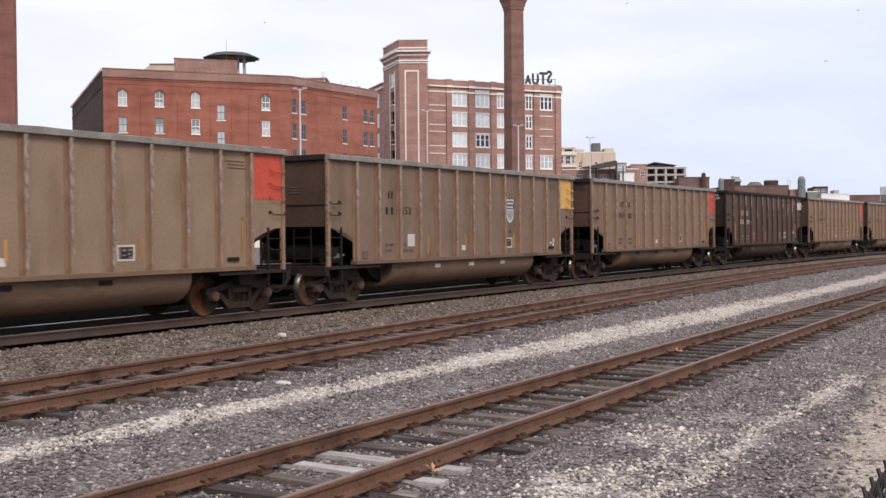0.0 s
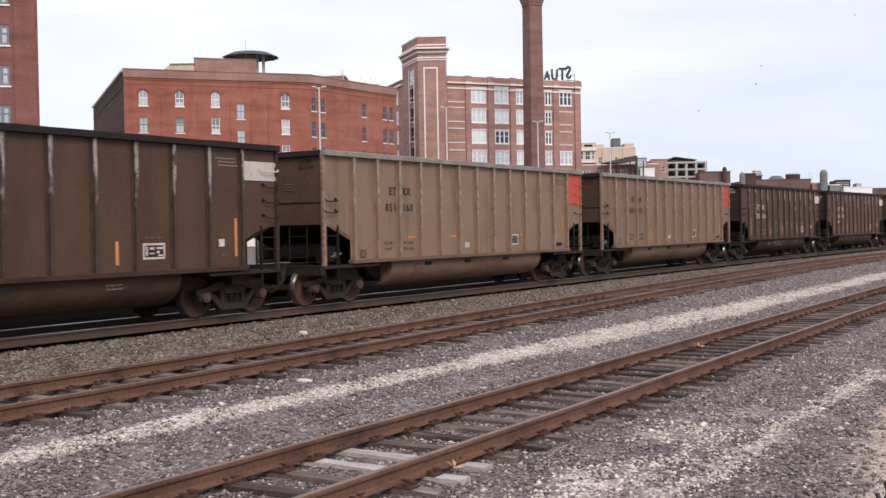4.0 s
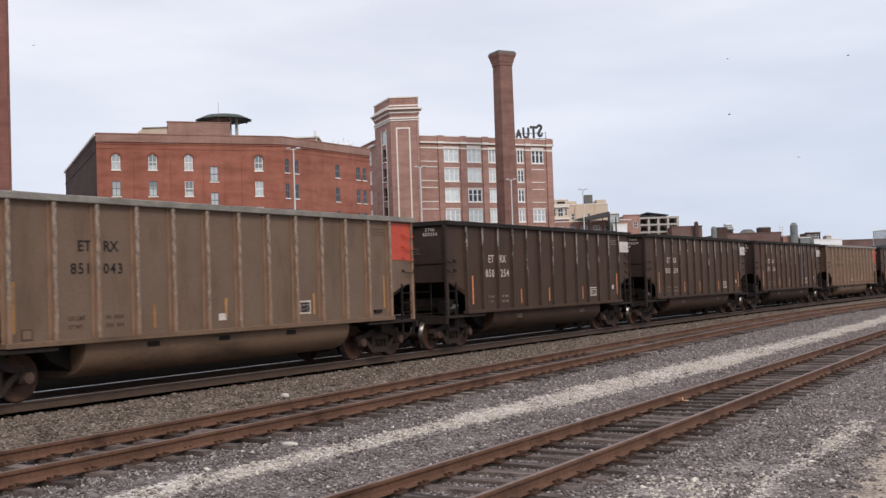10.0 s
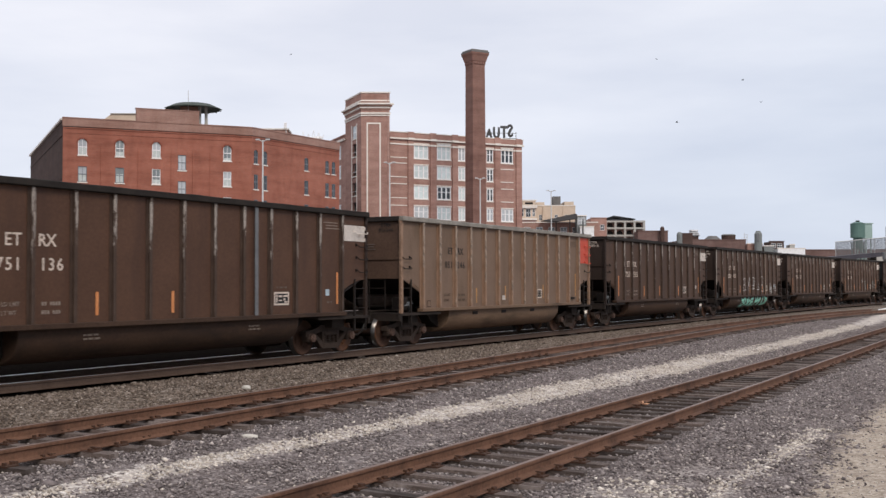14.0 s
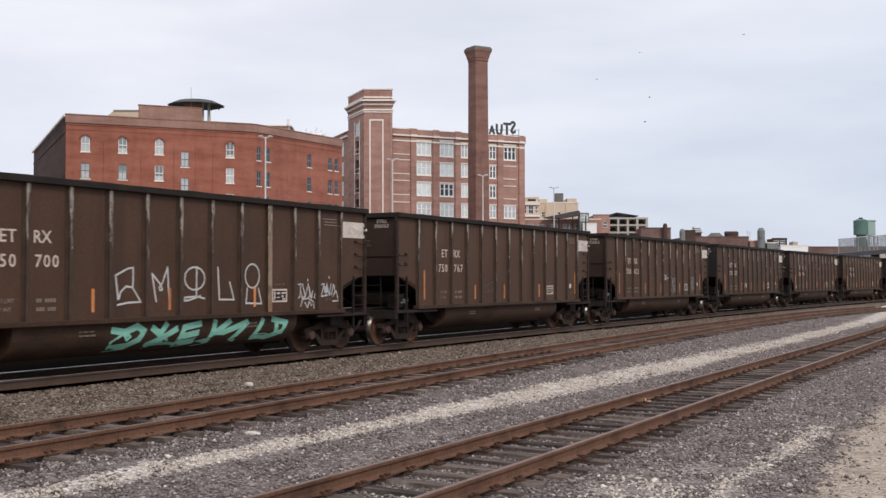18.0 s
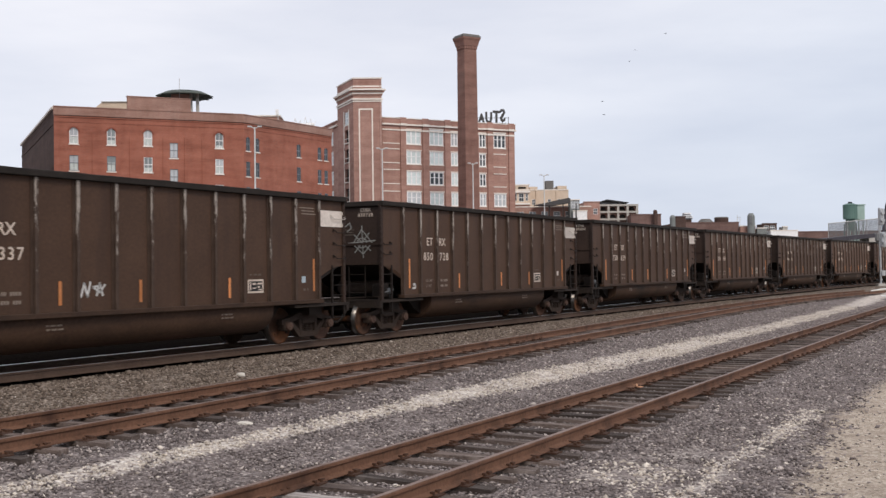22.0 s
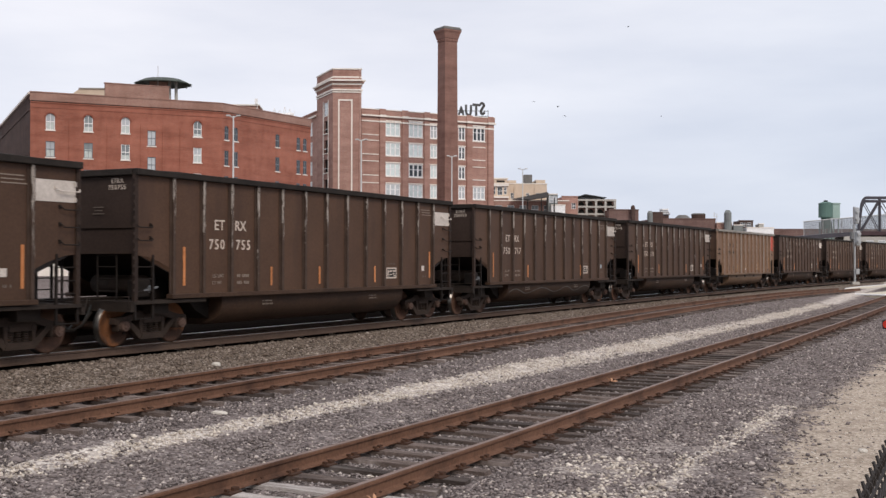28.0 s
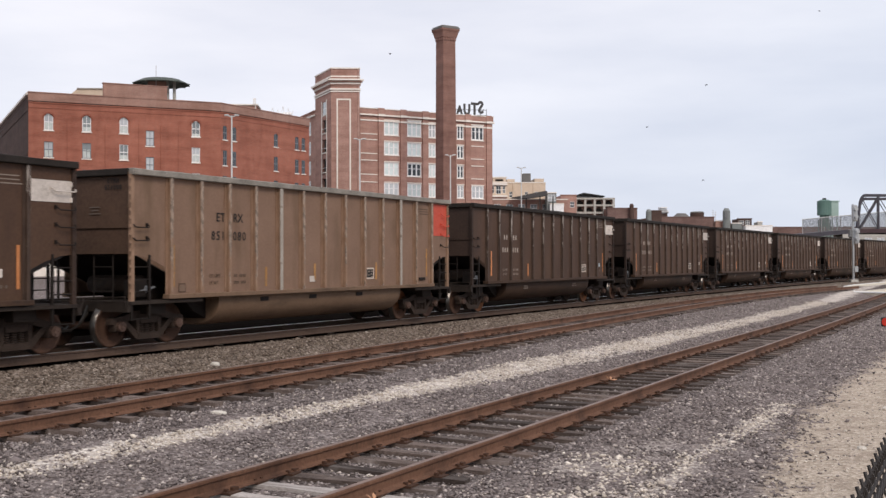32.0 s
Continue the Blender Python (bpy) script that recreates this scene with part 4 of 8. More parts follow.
BASE = {
    "side": to_mesh(prism(side_outline(), "y", -SIDE - 0.006, -SIDE + 0.006), "side_sheet"),
    "post_tan": post_mesh(0.09, 0.11, 0.06), "post_dark": post_mesh(0.08, 0.078, 0.05), "bolts": rivet_strip_mesh(0.02),
    "corner_l": corner_mesh(-1), "corner_r": corner_mesh(1), "chord": chord_mesh(False), "end_chord": chord_mesh(True), "tub": tub_mesh(),
    "sill": to_mesh(box(-POST0 - 0.1, POST0 + 0.1, -SIDE - 0.12, -SIDE + 0.08, 1.02, 1.12, 0.01), "side_sill"),
}
for key in list(BASE):
    if key not in ("end_chord", "tub"):
        BASE[key + "_far"] = mirrored(BASE[key])
def cap_mesh():
    bm = rod((0, -0.19, 0), (0, -0.1, 0), 0.105, 14, 0.12)
    add_rod(bm, (0, -0.205, 0), (0, -0.19, 0), 0.07, 12)
    for k in range(3):
        a = 2 * math.pi * k / 3
        add_rod(bm, (0.045 * math.cos(a), -0.222, 0.045 * math.sin(a)), (0.045 * math.cos(a), -0.203, 0.045 * math.sin(a)), 0.016, 6)
    return to_mesh(bm, "bearing_cap")


CAP = cap_mesh()
CAP.materials.append(M["bearing"])
WHEELSET, FRAME, SPRING, BOLSTER = wheelset_mesh(), side_frame_mesh(), spring_mesh(), bolster_mesh()
BOLSTER.materials.append(M["truck"])
FRAME.materials.append(M["truck"])
SPRING.materials.append(M["truck"])
AXLES = (-0.89, 0.89)


def build_trucks(car):
    for x in (-6.17, 6.17):
        truck = link_mesh("truck", BOLSTER, None, car, "dusty three-piece freight truck", pose(x, 0, 0))
        for y in (-0.98, 0.98):
            link_mesh("side_frame", FRAME, None, truck, m=pose(0, y, 0))
            link_mesh("spring", SPRING, None, truck, m=pose(0, y, 0))
            for ax in AXLES:
                link_mesh("bearing_cap", CAP, None, truck, m=pose(ax, y * 1.0, 0.457, 0, 0, 0 if y < 0 else 180))
        for ax in AXLES:
            link_mesh("wheelset", WHEELSET, None, truck, "rust-brown wheels with bright treads", pose(ax, 0, 0.457))


def build_gondola(kind, label):
    """One coal gondola with its bare parts; lettering is put on each car later."""
    car = thing("coal_gondola", label, "railway wagon", "coal train wagons")
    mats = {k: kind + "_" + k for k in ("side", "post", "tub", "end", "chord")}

    def put(name, mesh, mat, m=None, lab="", parent=car):
        return link_mesh(name, with_material(mesh, mat), None, parent, lab, m)

    for far in ("", "_far"):
        put("side_sheet", BASE["side" + far], mats["side"])
        post = with_material(BASE["post_" + kind + far], mats["post"])
        bolts = with_material(BASE["bolts" + far], mats["post"])
        for k in range(13):
            p = link_mesh("post", post, None, car, m=pose(-POST0 + PITCH * k, 0, 0))
            if kind == "tan" and k % 2 == 0:
                link_mesh("bolt_strip", bolts, None, p, m=pose(-0.095, 0, 0))
        for c in ("corner_l", "corner_r"):
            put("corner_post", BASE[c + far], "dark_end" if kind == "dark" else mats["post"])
        put("top_chord", BASE["chord" + far], mats["chord"])
        put("side_sill", BASE["sill" + far], mats["tub"])
    for sx in (-1, 1):
        put("end_chord", BASE["end_chord"], "dark_chord", pose(0, 0, 0, 0, 0, 0 if sx > 0 else 180))
        x0, x1 = sorted((sx * (HALF - 0.1), sx * (HALF - 0.085)))
        bm = box(x0, x1, -SIDE + 0.03, SIDE - 0.03, 2.0, 3.67)
        for y in (0.75,):
            add_box(bm, *sorted((sx * (HALF - 0.09), sx * (HALF - 0.02))), y - 0.05, y + 0.05, 2.0, 3.66)
        add_box(bm, *sorted((sx * (HALF - 0.09), sx * (HALF - 0.05))), -SIDE + 0.05, SIDE - 0.05, 2.55, 2.62)
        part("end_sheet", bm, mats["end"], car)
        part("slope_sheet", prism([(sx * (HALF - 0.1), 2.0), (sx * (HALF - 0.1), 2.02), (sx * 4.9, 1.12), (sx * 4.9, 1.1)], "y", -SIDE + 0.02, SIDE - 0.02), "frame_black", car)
        bm = box(*sorted((sx * 4.95, sx * (HALF + 0.1))), -SIDE - 0.06, SIDE + 0.06, 0.93, 1.0)
        add_box(bm, *sorted((sx * (HALF + 0.02), sx * (HALF + 0.12))), -SIDE - 0.06, SIDE + 0.06, 0.78, 1.0)
        add_box(bm, *sorted((sx * 5.9, sx * 6.45)), -1.3, 1.3, 0.7, 0.94)
        part("end_platform", bm, "platform", car)
        put("end_ladder", end_frame_mesh(sx), "frame_black")
        put("end_ladder", mirrored(end_frame_mesh(-sx)), "frame_black")
        put("coupler", coupler_mesh(sx), "frame_black")
        zs = ((2.84, 2.5, 2.16) if kind == "dark" else (2.27,)) if sx > 0 else (2.56, 2.28)
        for z in zs:
            put("grab_iron", rung_mesh(sx * (HALF - 0.5), sx * (HALF - 0.05), z), "frame_black")
        for z in zs:
            put("grab_iron", mirrored(rung_mesh(-sx * (HALF - 0.5), -sx * (HALF - 0.05), z)), "frame_black")
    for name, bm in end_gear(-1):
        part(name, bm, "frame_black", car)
    # added plate that hides a pale slit above the platform
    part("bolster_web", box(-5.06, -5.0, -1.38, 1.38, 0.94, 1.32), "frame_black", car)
    part("air_reservoir", rod((-6.3, -0.95, 1.34), (-6.3, 0.45, 1.34), 0.2, 16), "truck", car, "dusty brown air reservoir", smooth=True)
    bm = box(-6.62, -6.42, -1.38, -1.2, 1.16, 1.32, 0.03)
    add_rod(bm, (-6.75, -1.34, 1.2), (-6.3, -1.34, 1.28), 0.028, 8)
    add_rod(bm, (-6.52, -1.4, 1.2), (-6.52, -1.4, 1.02), 0.03, 8)
    part("brake_valve", bm, "worn_steel", car, "bright metal brake valve")
    for sx in (-1, 1):
        bm = bmesh.new()
        hose = [Vector((sx * xh, -0.42, zh)) for xh, zh in ((7.3, 0.95), (7.42, 0.72), (7.58, 0.5), (7.8, 0.4), (7.98, 0.42), (8.08, 0.5))]
        add_wire(bm, hose, 0.026, 6)
        part("air_hose", bm, "black_metal", car, "sagging black rubber air hose")
        bm = bmesh.new()
        lift = [Vector((sx * xh, yh, zh)) for xh, yh, zh in ((7.36, -SIDE - 0.02, 0.86), (7.4, -SIDE - 0.05, 1.1), (7.4, -1.0, 1.08), (7.55, -0.2, 1.06))]
        add_wire(bm, lift, 0.016, 6)
        part("uncoupling_lever", bm, "platform", car, "bent uncoupling lever")
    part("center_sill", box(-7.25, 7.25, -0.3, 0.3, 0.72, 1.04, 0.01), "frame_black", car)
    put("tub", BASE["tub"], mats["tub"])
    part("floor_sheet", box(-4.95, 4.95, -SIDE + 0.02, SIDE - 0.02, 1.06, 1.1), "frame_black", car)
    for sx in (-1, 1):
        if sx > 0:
            # added black block: stands for the dark inside, shuts the view through
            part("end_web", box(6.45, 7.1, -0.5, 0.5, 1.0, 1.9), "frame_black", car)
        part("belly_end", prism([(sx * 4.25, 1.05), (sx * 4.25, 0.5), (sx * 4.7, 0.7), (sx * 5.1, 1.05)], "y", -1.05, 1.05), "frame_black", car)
    build_trucks(car)
    return car


FACE = -SIDE - 0.012


def plate(car, name, x, z, w, h, mat, label="", y=FACE, t=0.004):
    return part(name, box(x - w / 2, x + w / 2, y - t, y, z - h / 2, z + h / 2), mat, car, label)


GLYPHS = {}
ADVANCE = {"E": 0.5, "T": 0.53, "R": 0.56, "X": 0.56, "L": 0.48, "D": 0.62, "M": 0.74, "W": 0.8, " ": 0.3, "1": 0.5}
TRACKING = 1.14


def letters(car, body, x, z, height, mat, place=None, name="letter"):
    """Stencilled characters, one object each, centred at x, z on the side or at a place of their own."""
    em = height * FONT_K
    steps = [ADVANCE.get(c, 0.53) * em * TRACKING for c in body]
    at = -sum(steps) / 2
    base = place if place is not None else pose(x, FACE - 0.003, z, 90, 0, 0)
    for c, step in zip(body, steps):
        if c != " ":
            key = (c, height, mat)
            if key not in GLYPHS:
                GLYPHS[key] = text_mesh(c, em, name, bold=0.009 * em)
            link_mesh(name, GLYPHS[key], mat, car, m=base @ pose(at + step / 2, 0, 0))
        at += step


def bars(car, x, z, w, h, mat, rows=1, gap=0.1, y=FACE):
    """Lines of writing too small to read, as plain strokes."""
    bm = bmesh.new()
    for r in range(rows):
        n = max(2, int(w / (h * 0.9)))
        for i in range(n):
            if n > 3 and (i * 7 + r * 3) % 5 == 4:
                continue
            cx, half = x - w / 2 + (i + 0.5) * w / n, w / n * (0.33 if h < 0.1 else 0.22)
            add_box(bm, cx - half, cx + half, y - 0.003, y, z - r * gap - h / 2, z - r * gap + h / 2)
    return part("small_writing", bm, mat, car)


def tinted_rung(key, mat):
    if (key, mat) not in GLYPHS:
        GLYPHS[(key, mat)] = with_material(GLYPHS[key], mat)
    return GLYPHS[(key, mat)]


def dress(car, kind, number, end_mat, seed):
    """Stencils, plates and reflector strips of one car."""
    rng = random.Random(seed)
    ink = "black_paint" if kind == "tan" else "white_paint"
    top, low = (2.85, 2.42) if kind == "tan" else (2.67, 2.22)
    x3 = -POST0 + 2 * PITCH
    size = 0.205 if kind == "tan" else 0.235
    if number:
        et, rx, left, right = (-0.26, 0.38, -0.35, 0.44) if kind == "tan" else (-0.42, 0.35, -0.51, 0.47)
        letters(car, "ET", x3 + et, top, size, ink)
        letters(car, "RX", x3 + rx, top, size, ink)
        letters(car, number[:3], x3 + left, low, size, ink)
        letters(car, number[3:], x3 + right, low, size, ink)
    elif seed == 2:
        letters(car, "653", x3 + 0.37, low, size, ink)
        bars(car, x3 - 0.45, low, 0.5, 0.2, ink)
        bars(car, x3 - 0.4, top, 0.3, 0.2, ink)
    else:
        for dx, dz, w in ((-0.42, top, 0.4), (0.38, top, 0.4), (-0.46, low, 0.58), (0.44, low, 0.58)):
            bars(car, x3 + dx, dz, w, 0.17, ink if kind == "tan" or seed < 27 else "worn_white")
    small = "ghost_paint" if kind == "dark" else "tan_ink"
    fine = "thin_paint" if kind == "dark" else small
    letters(car, "LD LMT", x3 - 0.46, 1.5, 0.08, fine)
    letters(car, "LT WT", x3 - 0.5, 1.34, 0.08, fine)
    bars(car, x3 + 0.46, 1.5, 0.46, 0.07, fine, 2, 0.16)
    middle = {19: (-2.55, 0.5, 2.77), 24: (-2.6, 2.9), 25: (-2.42, 2.42)}.get(seed, (-2.42, -0.3, 2.52) if seed < 27 else (-2.42,))
    strips = ((-POST0 + 0.38, 1.73, 0.86), *((x, 1.48, 0.46) for x in middle), (POST0 - 0.2, 1.74, 0.82))
    if kind == "tan":
        strips = ((-POST0 + 0.14, 1.74, 0.92), (-2.52, 1.46, 0.48), (-0.4, 1.56, 0.42), (2.72, 1.55, 0.5), (POST0 - 0.25, 1.78, 0.86))
    if seed == 2:
        strips = strips[:-1] + ((5.14, 1.62, 0.74),)
    if seed == 5:
        for x in (-3.4, -1.3, 2.95):
            plate(car, "reflector_strip", x, 1.64, 0.34, 0.075, "yellow_strip", "narrow orange reflector strip")
        strips = strips[-1:]
    for x, z, h in strips:
        if rng.random() < 0.97:
            plate(car, "reflector_strip", x, z, 0.075, h, "faded_strip" if kind == "tan" else "yellow_strip", "narrow orange reflector strip")
    px, pz = (2.36, 1.48) if kind == "tan" else (3.46, 1.5)
    wide = 0.46 if kind == "tan" else 0.58
    plate(car, "data_panel", px, pz, wide, 0.32, "white_paint", "white-framed square data panel")
    plate(car, "panel_field", px, pz, wide - 0.09, 0.235, "black_paint", y=FACE - 0.004, t=0.003)
    for dx, dz, w, h in ((-0.2, 0.0, 0.05, 0.19), (-0.06, 0.055, 0.13, 0.05), (-0.06, -0.045, 0.13, 0.03), (0.15, 0.06, 0.17, 0.04), (0.11, -0.02, 0.08, 0.05), (0.17, -0.085, 0.13, 0.03)):
        plate(car, "panel_writing", px + dx * wide / 0.6, pz + dz, w * wide / 0.6, h, "thin_paint" if kind == "tan" else "white_paint", y=FACE - 0.007, t=0.002)
    if kind == "dark":
        bars(car, px, pz + 0.27, 0.42, 0.04, "ghost_paint")
    if kind == "tan":
        plate(car, "small_plate", -0.52, 1.37, 0.24, 0.15, "white_panel", "small white plate")
        for x in (-2.5, -0.4, 1.9) if seed != 2 else ():
            part("tub_pad", box(x - 0.16, x + 0.16, -1.46, -1.42, 0.86, 0.96), "frame_black", car)
        plate(car, "stencil_square", -POST0 + 0.42, 1.25, 0.24, 0.2, "tan_end")
        plate(car, "stencil_field", -POST0 + 0.42, 1.25, 0.19, 0.15, "tan_side", y=FACE - 0.004, t=0.003)
        part("handbrake_pad", box(POST0 - 0.75, POST0 - 0.4, FACE - 0.04, FACE, 1.24, 1.32), "frame_black", car)
    else:
        plate(car, "small_plate", 5.38, 1.63, 0.16, 0.16, "white_panel" if seed % 3 else "blue_plate", "small pale square plate")
        bars(car, POST0 - 0.55, 1.38, 0.22, 0.06, "ghost_paint")
        for x in (-2.5, 2.5):
            bars(car, x, 0.87, 0.42, 0.035, "thin_paint", 2, 0.075, y=-1.455)
    for r in range(3):
        plate(car, "small_writing", POST0 - 0.48 + 0.04 * r, 3.44 - 0.075 * r, 0.62 - 0.08 * (r == 1), 0.022, "thin_paint" if kind == "dark" else "tan_ink", t=0.003)
    mid = (POST0 + HALF) / 2
    bright = end_mat in ("red_panel", "yellow_panel")
    if bright:
        plate(car, "end_patch", mid, 3.13, HALF - POST0 - 0.16, 1.0, end_mat, "faded bright end patch")
    else:
        plate(car, "end_patch", mid, 3.2, HALF - POST0 - 0.2, 0.42, "white_panel", "grubby white end patch")
    for k, z in enumerate((3.26, 2.94, 2.62) if bright else (3.2,)):
        key = ("rung", z, bright)
        if key not in GLYPHS:
            GLYPHS[key] = rung_mesh(HALF - (0.5 if bright else 0.62), HALF - 0.05, z)
        link_mesh("grab_iron", tinted_rung(key, end_mat if bright else "white_panel"), None, car, "grab iron painted over with the end patch")
    if not bright:
        bm = box(HALF - 0.13, HALF - 0.02, FACE - 0.03, FACE - 0.004, 3.0, 3.09)
        add_box(bm, HALF - 0.13, HALF - 0.02, FACE - 0.03, FACE - 0.004, 3.3, 3.39)
        part("patch_bracket", bm, "white_panel", car)
    end_ink = "white_paint" if kind == "dark" else "black_paint"
    if number:
        for body, z in (("ETRX", 3.55), (number, 3.41)):
            letters(car, body, 0, 0, 0.1, end_ink, pose(-HALF + 0.062, -0.98, z, 90, 0, -90))
    bm = bmesh.new()
    for r, w in ((0, 0.3), (1, 0.22), (2, 0.34)):
        add_box(bm, -HALF + 0.06, -HALF + 0.066, -0.45 - w / 2, -0.45 + w / 2, 2.99 - r * 0.07, 3.01 - r * 0.07)
    part("small_writing", bm, "ghost_paint", car)


TEMPLATES = {"tan": build_gondola("tan", "tan aluminium coal gondola with ribbed sides and rounded belly"),
             "dark": build_gondola("dark", "dark brown steel coal gondola with ribbed sides and rounded belly")}
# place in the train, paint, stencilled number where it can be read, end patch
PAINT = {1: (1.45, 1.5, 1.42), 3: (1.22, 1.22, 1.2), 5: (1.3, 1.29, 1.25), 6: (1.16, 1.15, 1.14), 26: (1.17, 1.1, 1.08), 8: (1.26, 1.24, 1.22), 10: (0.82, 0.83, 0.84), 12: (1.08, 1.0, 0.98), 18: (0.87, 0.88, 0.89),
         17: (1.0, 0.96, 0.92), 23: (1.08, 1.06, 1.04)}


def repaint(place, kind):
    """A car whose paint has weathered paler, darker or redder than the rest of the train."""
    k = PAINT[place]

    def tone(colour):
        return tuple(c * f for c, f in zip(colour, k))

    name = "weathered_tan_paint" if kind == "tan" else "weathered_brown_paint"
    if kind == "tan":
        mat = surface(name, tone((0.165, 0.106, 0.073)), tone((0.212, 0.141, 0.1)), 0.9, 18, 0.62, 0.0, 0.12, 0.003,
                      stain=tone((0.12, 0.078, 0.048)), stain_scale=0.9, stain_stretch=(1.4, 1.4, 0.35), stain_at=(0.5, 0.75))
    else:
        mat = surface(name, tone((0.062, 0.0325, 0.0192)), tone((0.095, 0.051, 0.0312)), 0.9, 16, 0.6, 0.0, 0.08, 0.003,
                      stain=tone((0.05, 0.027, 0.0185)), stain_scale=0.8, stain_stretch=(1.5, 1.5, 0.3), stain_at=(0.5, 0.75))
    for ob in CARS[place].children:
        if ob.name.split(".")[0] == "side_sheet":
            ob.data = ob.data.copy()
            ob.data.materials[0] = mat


TRAIN = [(1, "tan", "", "red_panel"), (2, "tan", "", "yellow_panel"), (3, "tan", "851182", "red_panel"), (4, "dark", "850580", "white"), (5, "tan", "851160", "red_panel"),
         (6, "tan", "851103", "red_panel"), (7, "dark", "750080", "white"), (8, "dark", "850430", "white"), (9, "tan", "851043", "red_panel"),
         (10, "dark", "850254", "white"), (11, "dark", "850209", "white"), (12, "dark", "751136", "white"), (13, "tan", "851246", "red_panel"),
         (14, "dark", "750515", "white"), (15, "dark", "850700", "white"), (16, "dark", "750767", "white"), (17, "dark", "750013", "white"),
         (18, "dark", "750337", "white"), (19, "dark", "850728", "white"), (20, "dark", "750639", "white"), (21, "dark", "750188", "white"),
         (22, "dark", "", "white"), (23, "dark", "750755", "white"), (24, "dark", "750717", "white"), (25, "dark", "750110", "white"),
         (26, "tan", "851080", "red_panel")] + [(k, "dark", "", "white") for k in range(27, 36)]
CARS = {}
used = set()
for place, kind, number, end_mat in TRAIN:
    if kind in used:
        car = copy_thing(TEMPLATES[kind], pose(0, 0, 0))
    else:
        car = TEMPLATES[kind]
        used.add(kind)
    CARS[place] = car
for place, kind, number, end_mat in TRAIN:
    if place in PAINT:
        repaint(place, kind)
    dress(CARS[place], kind, number, end_mat, place)


build_track(MAIN, "main_track", "dark main line track with bright running rails under the train", -60, 330, "dark_rail", 2.0, 84, 0.56, 0.06, 0, head="shiny_rail")


# ---- buildings across the yard ----
def facade_mesh(length, z0, z1, holes, thick=0.45):
    """A wall x 0..length, z0..z1, front at y 0, with rectangular openings (u0, u1, v0, v1) and their reveals."""
    holes = [tuple(round(c, 4) for c in h) for h in holes]
    length = round(length, 4)
    us = sorted({0.0, length, *[h[0] for h in holes], *[h[1] for h in holes]})
    vs = sorted({z0, z1, *[h[2] for h in holes], *[h[3] for h in holes]})
    bm = bmesh.new()
    cache = {}

    def vert(u, y, v):
        key = (round(u, 4), y, round(v, 4))
        if key not in cache:
            cache[key] = bm.verts.new((u, y, v))
        return cache[key]

    for ua, ub in zip(us, us[1:]):
        for va, vb in zip(vs, vs[1:]):
            cu, cv = (ua + ub) / 2, (va + vb) / 2
            if any(h[0] < cu < h[1] and h[2] < cv < h[3] for h in holes):
                continue
            for y in (0.0, thick):
                bm.faces.new((vert(ua, y, va), vert(ub, y, va), vert(ub, y, vb), vert(ua, y, vb)))
    for e in [e for e in bm.edges if len(e.link_faces) == 1 and e.verts[0].co.y == 0 and e.verts[1].co.y == 0]:
        a, b = e.verts
        bm.faces.new((a, b, vert(b.co.x, thick, b.co.z), vert(a.co.x, thick, a.co.z)))
    bmesh.ops.recalc_face_normals(bm, faces=bm.faces)
    return to_mesh(bm, "wall")


def wall_pose(a, b):
    return pose(a[0], a[1], 0, 0, 0, math.degrees(math.atan2(b[1] - a[1], b[0] - a[0])))


WINDOW_CACHE = {}


def window_parts(w, h, style):
    """Frame, pane and sill meshes for a window of this size, origin at the middle of its foot, set 0.2 m into the wall."""
    key = (round(w, 2), round(h, 2), style)
    if key in WINDOW_CACHE:
        return WINDOW_CACHE[key]
    f = 0.09 if style == "sash" else 0.22
    cut = h * 0.5 if style == "sash" else h * 0.58
    n = 2 if style == "sash" or w < 2 else 3
    bar = 0.06 if style == "sash" else 0.3
    lights = []
    for i in range(n):
        a = f + (w - 2 * f + bar) * i / n
        b = f + (w - 2 * f + bar) * (i + 1) / n - bar
        lights += [(a, b, f, cut - 0.06), (a, b, cut + 0.06, h - f)]
    frame_m = facade_mesh(w, 0.0, h, lights, 0.1)
    frame_m.transform(Matrix.Translation((-w / 2, 0.06, 0)))
    pane = to_mesh(box(-w / 2 + f, w / 2 - f, 0.12, 0.14, f, h - f), "pane")
    sill = to_mesh(box(-w / 2 - 0.12, w / 2 + 0.12, -0.1, 0.2, -0.16, -0.005), "sill")
    WINDOW_CACHE[key] = (frame_m, pane, sill)
    return WINDOW_CACHE[key]


TINTED = {}


def tinted(mesh, mat):
    key = (mesh.name, mat)
    if key not in TINTED:
        TINTED[key] = with_material(mesh, mat)
    return TINTED[key]


def add_window(parent, wm, u, v0, w, h, style="sash", frame_mat="white_frame", pane="pane_light", sill="limestone"):
    fm, pm, sm = window_parts(w, h, style)
    ob = link_mesh("window", tinted(fm, frame_mat), None, parent, m=wm @ pose(u, 0, v0))
    link_mesh("pane", tinted(pm, pane), None, ob)
    if sill:
        link_mesh("sill", tinted(sm, sill), None, ob)
    return ob


def arch_filler(w, rise, depth=0.3):
    """The two brick corners that turn a square opening into a round-headed one."""
    bm = bmesh.new()
    pts = [(w / 2 * math.cos(a), rise * math.sin(a)) for a in np.linspace(0, math.pi, 13)]
    for side in (0, 1):
        arc = pts[:7] if side == 0 else pts[6:]
        corner = (w / 2, rise) if side == 0 else (-w / 2, rise)
        add_prism(bm, [corner, *arc] if side == 0 else [*arc, corner], "y", 0.004, depth)
    return to_mesh(bm, "arch")


GROUND_Z = -0.6


